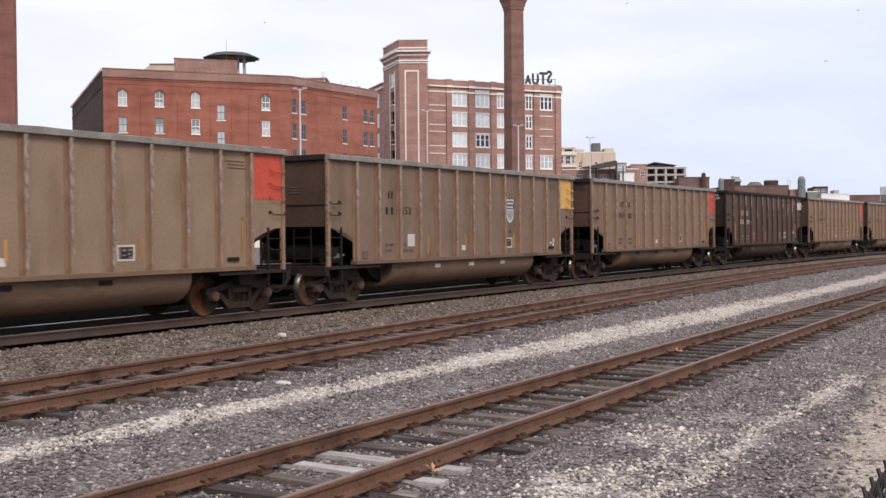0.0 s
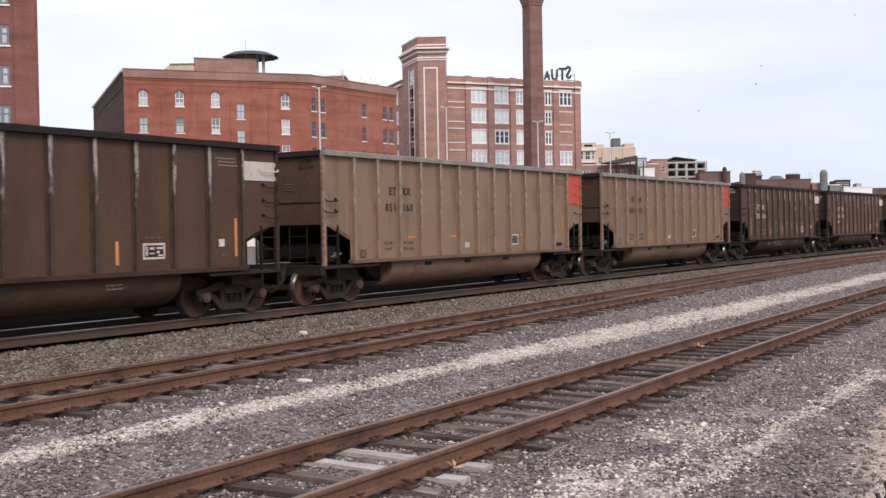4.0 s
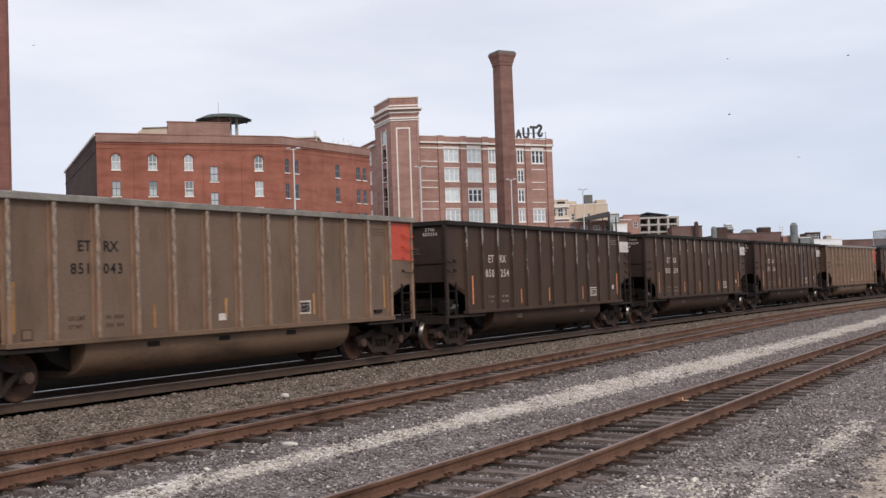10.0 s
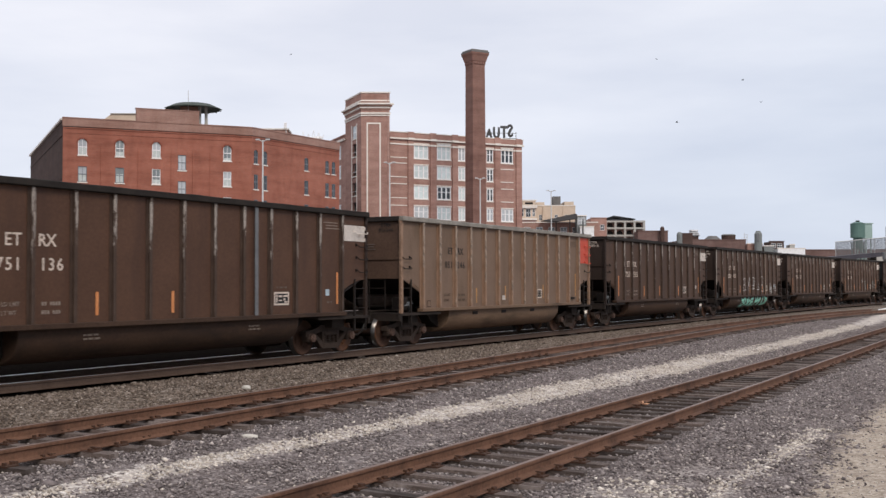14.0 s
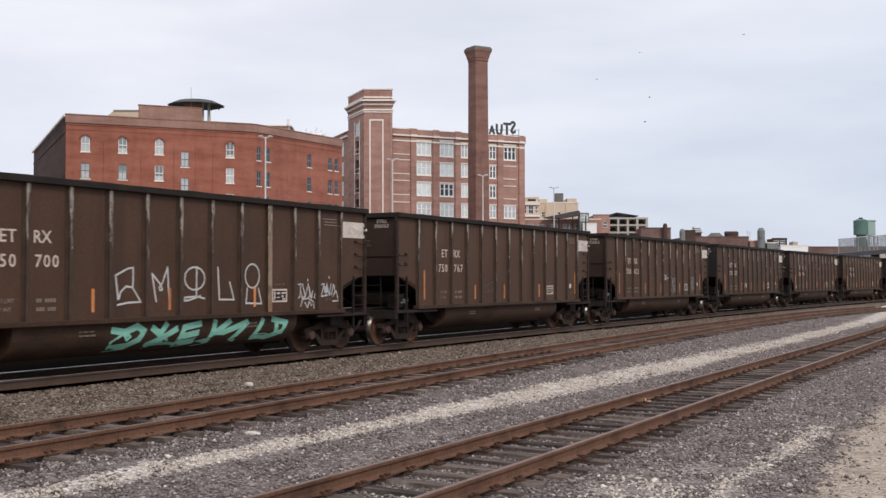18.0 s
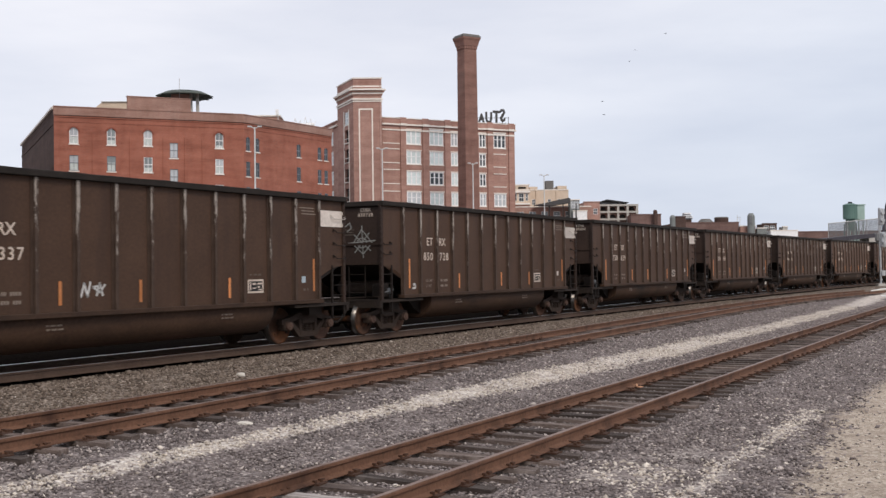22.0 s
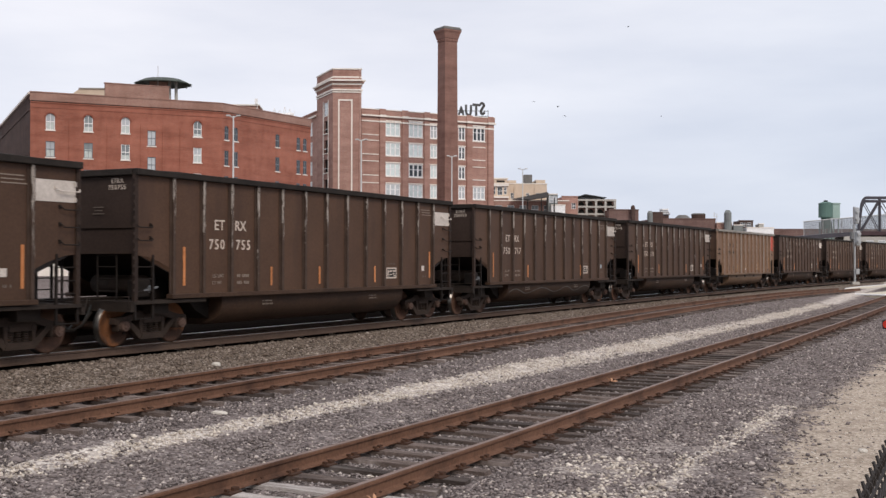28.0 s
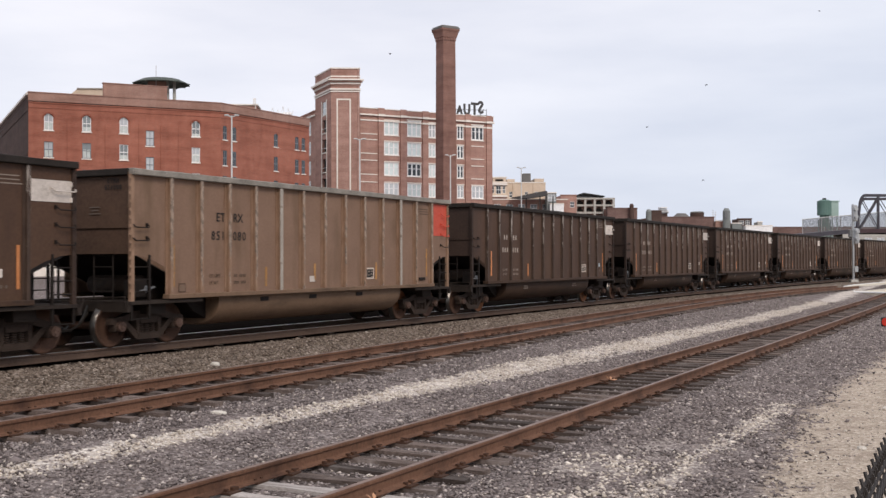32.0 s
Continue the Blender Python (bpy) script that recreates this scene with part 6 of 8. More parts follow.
# ---- far skyline ----
def far_block(name, label, x0, x1, y0, depth, top, mat, windows=(), pane="pane_dark", flat="roof", category="building"):
    b = thing(name, label, category)
    ln = x1 - x0
    holes = []
    for u, z, w, h in windows:
        holes.append((u, u + w, z, z + h))
    wm = pose(x0, y0, 0)
    link_mesh("wall", facade_mesh(ln, GROUND_Z, top, holes), mat, b, m=wm)
    for u, z, w, h in windows:
        add_window(b, wm, u + w / 2, z, w, h, "sash", "white_frame", pane, None)
    part("side_wall", box(x0, x0 + 0.4, y0 + 0.46, y0 + depth, GROUND_Z, top), mat, b)
    part("side_wall", box(x1 - 0.4, x1, y0 + 0.46, y0 + depth, GROUND_Z, top), mat, b)
    part("rear_wall", box(x0 + 0.41, x1 - 0.41, y0 + depth - 0.4, y0 + depth, GROUND_Z, top), mat, b)
    part("roof", box(x0 + 0.41, x1 - 0.41, y0 + 0.46, y0 + depth - 0.41, top - 0.5, top - 0.35), flat, b)
    part("coping", box(x0 - 0.1, x1 + 0.1, y0 - 0.12, y0 + 0.5, top, top + 0.25), mat if mat in ("brick_far", "brick_red_dark") else "brick_pink" if mat == "brick_brown" else "limestone", b)
    return b


far_block("apartment_block", "cream and brown brick apartment block with white window surrounds and cornice", 34.5, 39.9, 330, 20, 25.2, "beige",
          [(0.4, 22.0, 1.2, 2.3), (2.2, 21.8, 1.5, 2.5), (4.2, 22.0, 0.8, 2.2)], "pane_dark")
apartment = bpy.data.objects["apartment_block"]
part("brick_base", box(34.5, 39.9, 329.6, 329.99, GROUND_Z, 20.9), "brick_chimney", apartment, "brown brick base")
for z, h in ((20.9, 0.5), (24.5, 0.55)):
    part("white_band", box(34.3, 40.1, 329.5, 329.99, z, z + h), "limestone", apartment, "white stone band")
for x, w in ((34.8, 1.4), (36.6, 1.7), (38.6, 1.0)):
    part("window_hood", box(x, x + w, 329.75, 329.99, 24.32, 24.48), "limestone", apartment)
for x in (35.2, 37.4):
    arch = [(x + 0.9 + 0.75 * math.cos(a), 19.2 + 0.9 * math.sin(a)) for a in np.linspace(0, math.pi, 9)]
    part("arched_window", prism(arch, "y", 329.5, 329.58), "void", apartment)
part("penthouse", box(35.9, 39.8, 331, 338, 25.4, 26.75), "beige", apartment)
part("penthouse_window", box(36.6, 39.0, 330.9, 330.99, 25.75, 26.3), "void", apartment)
part("penthouse_roof", box(35.6, 40.1, 330.8, 338.2, 26.75, 27.1), "limestone", apartment)
far_block("apartment_wing", "beige stucco apartment wing behind the rooftops", 40.1, 52.5, 335, 18, 25.5, "beige",
          [(1.2, 21.0, 1.0, 1.8), (6.0, 21.0, 1.0, 1.8), (9.0, 21.0, 1.0, 1.8)])
for x in (42.4, 45.2, 48.6):
    part("pilaster", box(x, x + 0.5, 334.7, 334.99, 16, 25.4), "beige", bpy.data.objects["apartment_wing"])
part("corner_storey", box(40.7, 43.2, 336.5, 344, 20, 26.75), "beige", bpy.data.objects["apartment_wing"])
part("stair_tower", box(45.7, 48.1, 336, 340, 20, 28.5), "roof", bpy.data.objects["apartment_wing"])
part("stepped_storey", box(49.4, 52.3, 337, 345, 20, 26.95), "beige", bpy.data.objects["apartment_wing"])
far_block("low_block", "low pinkish brick block with a row of grey windows", 29.5, 51.0, 288.2, 20, 17.75, "brick_pink", [(2.0 + 3.2 * k, 14.4, 1.8, 2.2) for k in range(6)], "pane_grey")
far_block("glass_pavilion", "small grey glass rooftop pavilion", 45.0, 47.5, 285.0, 3, 19.3, "grey_green", [(0.25, 17.2, 2.0, 1.8)], "pane_mid")
far_block("garage_annex", "pinkish brick annex beside a concrete frame", 51.2, 55.6, 300, 15, 19.6, "brick_brown", [(0.6, 16.3, 1.2, 1.6), (2.6, 16.3, 1.2, 1.6)])


def canopy_roof():
    c = thing("canopy_roof", "dark green sloping metal canopy on a low rooftop", "canopy")
    part("canopy", prism([(35.6, 18.05), (44.4, 19.85), (44.8, 19.6), (44.8, 18.6), (40.0, 17.85)], "y", 283.0, 287.5), "sign_grey", c)
    for x in (39.4, 43.0, 46.4):
        part("canopy_post", box(x - 0.12, x + 0.12, 283.6, 283.9, GROUND_Z, 18.4), "black_metal", c)


canopy_roof()


def concrete_frame():
    b = thing("concrete_frame_building", "pale open concrete frame building with a dark flat roof", "building")
    x0, x1, y0 = 56.0, 67.4, 305.0
    levels = (9.3, 11.3, 13.3, 15.35, 17.4, 19.3)
    for z in levels:
        part("slab", box(x0, x1, y0, y0 + 14, z - 0.5, z), "concrete", b)
    for k in range(5):
        x = x0 + 0.35 + (x1 - x0 - 0.7) * k / 4
        for z, z1 in zip(levels, levels[1:]):
            part("column", box(x - 0.3, x + 0.3, y0 + 0.05, y0 + 0.6, z, z1 - 0.5), "concrete", b)
            if k < 4:
                arch = [(x + 1.34 + 0.9 * math.cos(a), z + 0.1 + 1.1 * math.sin(a)) for a in np.linspace(0, math.pi, 9)]
                part("arch", prism(arch, "y", y0 + 1.2, y0 + 1.4), "void", b)
    part("body", box(x0, x1, y0 + 1.41, y0 + 14, GROUND_Z, 18.7), "brick_pink", b)
    part("roof_room", box(x0 + 1.2, x0 + 7.6, y0 + 3, y0 + 9, 19.31, 20.0), "mesh_grey", b, "grey roof room")
    part("roof_canopy", prism([(x0 - 3.4, 18.9), (x0 + 2.8, 20.75), (x0 + 8.9, 19.85), (x0 + 8.7, 19.6), (x0 + 2.8, 20.3), (x0 - 3.2, 18.65)], "y", y0 + 1, y0 + 12), "black_metal", b, "dark folded flat roof canopy")
    for dx, z in ((-2.4, 18.9), (1.0, 19.8), (8.2, 19.75)):
        part("canopy_post", box(x0 + dx - 0.12, x0 + dx + 0.12, y0 + 1.5, y0 + 1.75, GROUND_Z, z), "black_metal", b)


concrete_frame()
far_block("brick_step_block", "low brown brick block on the skyline", 64.2, 72.5, 300, 12, 16.0, "brick_far")
far_block("brick_terrace", "long pinkish brown brick terrace on the skyline", 77.7, 96.0, 306, 16, 13.8, "brick_far")
far_block("terrace_end", "lighter pink brick end of the terrace", 96.1, 100.4, 305, 15, 12.7, "brick_pink")
far_block("plant_room", "dark boxy rooftop plant room", 77.5, 80.4, 304, 1.9, 15.5, "brick_red_dark")
far_block("boiler_house", "grey-green low rooftop boiler house", 100.5, 103.2, 304, 5, 12.0, "grey_green")
far_block("glazed_hut", "dark glazed rooftop hut", 103.4, 107.5, 308, 5, 13.4, "brick_red_dark", [(0.4, 11.7, 1.4, 1.3), (2.2, 11.7, 1.4, 1.3)], "pane_dark")
far_block("white_shed", "long low white roofed shed", 104.0, 111.7, 303, 4, 11.25, "white_frame")
far_block("corner_hut", "small pale hut on a low roof", 109.2, 110.6, 308, 3, 12.5, "concrete")
far_block("low_brick_row", "low orange brick row along the horizon", 111.8, 150.0, 305, 14, 10.9, "brick_far")
far_block("pale_depot", "pale concrete depot seen below the bridge", 89.0, 130.0, 206, 14, 6.9, "concrete", [(2.6 + 2.4 * k, 4.9, 1.5, 1.1) for k in range(8)], "pane_mid")
far_block("horizon_terrace", "distant pale terrace on the horizon", 28.0, 140.0, 380, 10, 9.5, "concrete")


def vent_pipe(name, label, x, y, r, top, mat, foot=8.0):
    v = thing(name, label, "roof vent")
    part("pipe", rod((x, y, foot), (x, y, top - r * 0.8), r, 12), mat, v)
    part("cowl", rod((x, y, top - r * 0.8), (x, y, top), r, 12, r * 0.55), mat, v)
    part("roof_curb", box(x - r * 1.3, x + r * 1.3, y - r * 1.3, y + r * 1.3, GROUND_Z, foot), mat, v)


vent_pipe("stub_chimney", "short dark chimney stub on the skyline", 70.7, 299, 0.6, 17.3, "brick_red_dark")
vent_pipe("roof_tank", "grey-green rooftop tank on the skyline", 76.7, 304, 0.8, 16.0, "grey_green")
vent_pipe("round_vent", "grey round-topped rooftop vent", 98.85, 304, 1.05, 16.3, "grey_green")
# darker plate put on as the shaded left half of the round vent
part("vent_shade", box(98.0, 98.8, 302.8, 302.96, 13.4, 15.6), "worn_steel", bpy.data.objects["round_vent"])
hv = thing("rooftop_cooler", "white framed rooftop cooling tower with sloped sides", "cooling unit")
part("cabinet", prism([(80.2, 15.0), (80.9, 16.4), (82.4, 16.4), (83.1, 15.0)], "y", 306.5, 309), "mesh_grey", hv)
part("lid", box(80.7, 82.6, 306.3, 309.2, 16.4, 16.75), "white_frame", hv)
for z in (15.35, 15.8):
    part("rim", box(80.2, 83.1, 306.2, 306.45, z, z + 0.15), "white_frame", hv)
part("stand", box(80.5, 82.8, 306.8, 308.8, 13.0, 15.0), "brick_red_dark", hv)
for nm, lab, cx, r, z0, z1, top_r in (("dome_tank", "low dark domed tank on the terrace roof", 87.5, 2.45, 13.4, 15.1, 0.5), ("drum_tank", "dark round drum on the terrace roof", 92.1, 1.95, 13.4, 15.6, 0.85)):
    tk = thing(nm, lab, "tank")
    part("wall", rod((cx, 309.5, z0 - 0.3), (cx, 309.5, z0 + (z1 - z0) * (0.35 if top_r < 0.6 else 0.85)), r, 20), "brick_red_dark", tk)
    part("lid", rod((cx, 309.5, z0 + (z1 - z0) * (0.35 if top_r < 0.6 else 0.85)), (cx, 309.5, z1), r * (1.0 if top_r < 0.6 else 1.08), 20, r * top_r), "roof", tk)
ra = thing("roof_aerial", "thin grey aerial frame on the terrace roof", "antenna")
for dx in (0, 0.7):
    part("aerial_pole", rod((95.7 + dx, 306.2, 13.0), (95.7 + dx, 306.2, 15.9 - 0.6 * dx), 0.07, 5), "pole_grey", ra)
for z in (14.6, 15.3):
    part("aerial_bar", rod((95.4, 306.2, z), (96.7, 306.2, z), 0.06, 5), "pole_grey", ra)
far_block("white_roof_unit", "small white rooftop unit on the skyline", 45.7, 49.3, 284, 3, 16.4, "white_frame")


# ---- bridge, tank, signal and slab at the far end of the yard ----
def truss_bridge():
    b = thing("truss_bridge", "dark steel truss road bridge with a maroon deck beam", "bridge")
    for y, skew in ((138.0, 0.0), (146.0, 3.6)):
        part("bottom_chord", box(61.6 + skew, 99, y - 0.2, y + 0.2, 5.25, 5.75), "bridge_red", b, "maroon deck beam")
        part("top_chord", box(63.2 + skew, 99, y - 0.18, y + 0.18, 9.9, 10.25), "bridge_steel", b)
        bend = [(61.9, 5.7), (62.15, 7.6), (62.35, 9.2), (62.55, 9.75), (62.85, 10.05), (63.3, 10.12)]
        for (xa, za), (xb, zb) in zip(bend, bend[1:]):
            part("end_post", rod((xa + skew, y, za), (xb + skew, y, zb), 0.19, 6), "bridge_steel", b)
        part("end_brace", rod((62.3 + skew, y, 5.9), (64.8 + skew, y, 9.98), 0.15, 6), "bridge_steel", b)
        for k in range(13):
            x = 64.8 + skew + 2.6 * k
            part("vertical", box(x - 0.08, x + 0.08, y - 0.1, y + 0.1, 5.75, 9.9), "bridge_steel", b)
            if k < 12:
                part("diagonal", rod((x, y, 9.95), (x + 2.6, y, 5.75), 0.06, 6), "bridge_steel", b)
        part("diagonal", rod((62.5 + skew, y, 9.9), (64.8 + skew, y, 5.75), 0.06, 6), "bridge_steel", b)
    for k in range(12):
        x = 64.8 + 2.6 * k
        part("cross_beam", rod((x, 138.2, 10.05), (x + 3.6, 145.8, 10.05), 0.1, 6), "bridge_steel", b)
    part("deck", box(61.4, 99, 138.3, 145.7, 5.3, 5.6), "concrete", b)
    # sloped approach with a see-through mesh screen that runs on along the truss
    part("approach_beam", prism([(54.6, 4.6), (54.6, 5.15), (61.5, 5.72), (61.5, 5.2)], "y", 138.1, 145.5), "bridge_steel", b)

    def low(x):
        return 5.15 + 0.091 * (x - 54.95) if x < 61.3 else 5.75

    def high(x):
        return 7.01 + 0.088 * (x - 54.95)

    bm = bmesh.new()
    for k in range(430):
        x = 54.95 + 0.1 * k
        add_box(bm, x - 0.017, x + 0.017, 138.36, 138.38, low(x), high(x))
    for k in range(22):
        for xa, xb in ((54.95, 61.3), (61.3, 70.0), (70.0, 97.9)):
            za, zb = low(xa) + (high(xa) - low(xa)) * k / 21, low(xb - 0.01) + (high(xb) - low(xb - 0.01)) * k / 21
            add_prism(bm, [(xa, za - 0.016), (xb, zb - 0.016), (xb, zb + 0.016), (xa, za + 0.016)], "y", 138.385, 138.4)
    part("screen_mesh", bm, "screen_wire", b, "grey see-through mesh screen")["kind"] = "stuff"
    for k in range(18):
        x = 54.95 + 2.5 * k
        part("screen_post", rod((x, 138.42, low(x) - 0.1), (x, 138.42, high(x) + 0.05), 0.05, 6), "pole_grey", b)
    part("screen_rail", rod((54.9, 138.42, high(54.9)), (97.9, 138.42, high(97.9)), 0.05, 6), "pole_grey", b)
    for x, y in ((55.4, 139.5), (55.4, 144.5), (62.2, 139.5), (62.2, 144.5), (98.0, 139.5), (98.0, 144.5)):
        part("pier", box(x - 0.45, x + 0.45, y - 0.45, y + 0.45, GROUND_Z, 4.75 if x < 60 else 5.3), "concrete", b)


def water_tank():
    t = thing("water_tank", "dark green cylindrical tank on legs above the rooftops", "water tank")
    part("drum", rod((62.65, 150, 8.0), (62.65, 150, 9.95), 0.97, 18), "tank_green", t)
    part("roof_cone", rod((62.65, 150, 9.95), (62.65, 150, 10.18), 1.02, 18, 0.5), "tank_green", t)
    part("finial", box(62.45, 62.85, 149.8, 150.2, 10.18, 10.4), "black_metal", t)
    part("neck", rod((62.65, 150, 6.4), (62.65, 150, 8.0), 0.62, 16), "tank_green", t)
    for dx in (-0.6, 0.6):
        for dy in (-0.6, 0.6):
            part("leg", rod((62.65 + dx, 150 + dy, GROUND_Z), (62.65 + dx, 150 + dy, 7.4), 0.1, 6), "tank_green", t)
    h = thing("pale_stair_hut", "pale green sheet-metal hut on legs beside the tank", "hut")
    part("hut_wall", box(63.85, 65.35, 151.5, 153.5, 8.0, 10.0), "tank_pale", h)
    part("hut_roof", box(63.75, 65.45, 151.4, 153.6, 10.0, 10.15), "tank_pale", h)
    for x in (64.0, 65.2):
        for y in (151.7, 153.3):
            part("hut_leg", rod((x, y, GROUND_Z), (x, y, 8.0), 0.08, 6), "tank_pale", h)


def signal_mast():
    s = thing("signal_mast", "pale grey railway signal mast with hooded heads", "railway signal", m=pose(43.9, 98.7, 0))
    part("pole", rod((0, 0, -0.3), (0, 0, 6.9), 0.11, 10), "steel_grey", s)
    part("base", box(-0.35, 0.35, -0.35, 0.35, -0.45, 0.0, 0.03), "concrete", s)
    for z0, z1, x in ((5.35, 6.85, 0.12), (3.3, 4.7, 0.25)):
        head = part("signal_head", box(x - 0.23, x + 0.23, -0.3, 0.12, z0, z1, 0.08), "steel_grey", s, "tall rounded grey signal head")
        for k in range(2):
            part("hood", rod((x, -0.55, z0 + 0.4 + 0.7 * k), (x, -0.3, z0 + 0.4 + 0.7 * k), 0.17, 12), "steel_grey", head)
    part("relay_case", box(-0.38, -0.08, -0.15, 0.2, 3.9, 4.6, 0.04), "worn_steel", s)
    part("junction_box", box(0.05, 0.4, -0.2, 0.15, 0.7, 1.2, 0.03), "steel_grey", s)


def concrete_slab():
    pts = [(32.3, 72.4), (37.7, 86.5), (40.8, 91.6), (53.4, 108.7), (70.0, 128.0), (66.0, 102.0), (34.1, 69.4)]
    s = thing("concrete_slab", "cream concrete crossing slab with white edges", "slab", kind="structure")
    part("slab", prism(pts, "z", -0.75, -0.33), "cream_concrete", s)
    for a, c in zip(pts, pts[1:] + pts[:1]):
        part("white_edge", rod((a[0], a[1], -0.35), (c[0], c[1], -0.35), 0.06, 6), "white_frame", s, "white-painted edge")


def marker_lamp():
    l = thing("marker_lamp", "red round lens marker lamp in a black case on the gravel", "signal lamp", m=pose(18.2, 38.3, -0.56, 0, 0, -25))
    part("case", box(-0.17, 0.17, -0.1, 0.12, 0.0, 0.34, 0.04), "black_metal", l)
    part("lens", rod((0, -0.14, 0.18), (0, -0.1, 0.18), 0.15, 18), "lamp_red", l, "deep red lens")
    part("foot", box(-0.1, 0.1, -0.08, 0.08, -0.04, 0.0), "black_metal", l)


truss_bridge()
water_tank()
signal_mast()
concrete_slab()
marker_lamp()


# ---- black chain-link fence with a pale top rail, beside the camera ----
def chain_fence():
    """x along the fence away from the camera, tips of the mesh at z 0, top rail on the camera's side."""
    f = thing("chain_link_fence", "black vinyl chain-link fence with a pale steel top rail", "fence", m=pose(1.433, 3.10, 1.33, 0, 0, 60.3))
    low = GROUND_Z + 0.04 - 1.33
    part("top_rail", rod((-2.6, -0.037, -0.16), (12, -0.037, -0.16), 0.0205, 18), "steel_grey", f, "pale galvanised top rail", smooth=True)
    for x in (-2.5, 4.6, 7.6, 10.6):
        part("post", rod((x, -0.05, low), (x, -0.05, -0.15), 0.03, 10), "vinyl_black", f)
        part("post_cap", rod((x, -0.05, -0.15), (x, -0.05, -0.1), 0.034, 10, 0.012), "vinyl_black", f)
    part("bottom_wire", rod((-2.6, 0.0, low + 0.05), (12, 0.0, low + 0.05), 0.005, 6), "vinyl_black", f)
    # woven zigzag wires, each pair twisted into a barb at the top
    pitch, rise, r = 0.093, 0.052, 0.0046
    bm = bmesh.new()
    n = 0
    while n < 70:
        x = -1.5 + pitch * n
        pts = [Vector((x, 0.0, -0.012))]
        z, side = -0.055, 1
        pts.append(Vector((x + 0.004, 0.006, -0.04)))
        while z > (-0.9 if x < 2.6 else -0.4):
            # a knuckle bends round the next wire
            pts.append(Vector((x + side * pitch * 0.46, side * 0.006, z + 0.008)))
            pts.append(Vector((x + side * pitch * 0.46, -side * 0.006, z - 0.008)))
            z -= rise
            side = -side
        add_wire(bm, pts, r)
        # two cut ends wound round one another
        for turn in (0.0, math.pi):
            tip = []
            for k in range(5):
                a = turn + 1.6 * k
                tip.append(Vector((x + pitch * 0.46 * (1 - k / 4) * (1 if turn == 0 else -1) + 0.005 * math.cos(a), 0.005 * math.sin(a), -0.055 + 0.013 * k)))
            tip.append(tip[-1] + Vector((0.006 if turn else -0.005, 0.006 if turn else -0.004, 0.018 if turn else 0.008)))
            add_wire(bm, tip, r)
        n += 1
    mesh = part("mesh_wire", bm, "vinyl_black", f, "black woven chain-link mesh")
    mesh["kind"] = "stuff"
    for x in (-1.0, 0.33, 2.3, 3.4):
        bm = bmesh.new()
        pts = [Vector((x + 0.002 * i, -0.037 + 0.025 * math.cos(i * math.pi / 7), -0.16 + 0.025 * math.sin(i * math.pi / 7))) for i in range(15)]
        pts = [Vector((x - 0.01, 0.012, -0.15))] + pts + [Vector((x + 0.04, 0.01, -0.13)), Vector((x + 0.05, 0.0, -0.115))]
        add_wire(bm, pts, 0.0035)
        part("tie_wire", bm, "vinyl_black", f, "black twisted tie wire")


chain_fence()


# ---- loose stones ----
def stone_field(name, label, mat, places, sizes, seed):
    """Many small crushed stones as one mesh: squashed, turned octahedra resting on the ground."""
    rng = np.random.default_rng(seed)
    n = len(places)
    base = np.array([(1, 0, 0), (0, 1, 0), (-1, 0, 0), (0, -1, 0), (0, 0, 1), (0, 0, -1)], float)
    v = base[None] * (sizes[:, None] * rng.uniform(0.6, 1.35, (n, 6)))[:, :, None]
    v += rng.normal(0, 0.22, (n, 6, 3)) * sizes[:, None, None]
    v[:, :, 0] *= 1.3
    v[:, :, 2] *= 0.65
    a, b = rng.uniform(0, 2 * np.pi, n), rng.normal(0, 0.5, n)
    ca, sa, cb, sb = np.cos(a), np.sin(a), np.cos(b), np.sin(b)
    y, z = v[:, :, 1] * cb[:, None] - v[:, :, 2] * sb[:, None], v[:, :, 1] * sb[:, None] + v[:, :, 2] * cb[:, None]
    x, y = v[:, :, 0] * ca[:, None] - y * sa[:, None], v[:, :, 0] * sa[:, None] + y * ca[:, None]
    v = np.stack([x, y, z], 2) + places[:, None]
    f = np.array([(0, 1, 4), (1, 2, 4), (2, 3, 4), (3, 0, 4), (1, 0, 5), (2, 1, 5), (3, 2, 5), (0, 3, 5)])
    faces = (f[None] + 6 * np.arange(n)[:, None, None]).reshape(-1, 3)
    mesh = bpy.data.meshes.new(name)
    mesh.vertices.add(6 * n)
    mesh.vertices.foreach_set("co", v.ravel().astype(np.float32))
    mesh.loops.add(3 * len(faces))
    mesh.loops.foreach_set("vertex_index", faces.ravel().astype(np.int32))
    mesh.polygons.add(len(faces))
    mesh.polygons.foreach_set("loop_start", np.arange(0, 3 * len(faces), 3, dtype=np.int32))
    mesh.polygons.foreach_set("loop_total", np.full(len(faces), 3, np.int32))
    mesh.update(calc_edges=True)
    return tagged(link_mesh(name, mesh, mat), label, "gravel", kind="stuff")


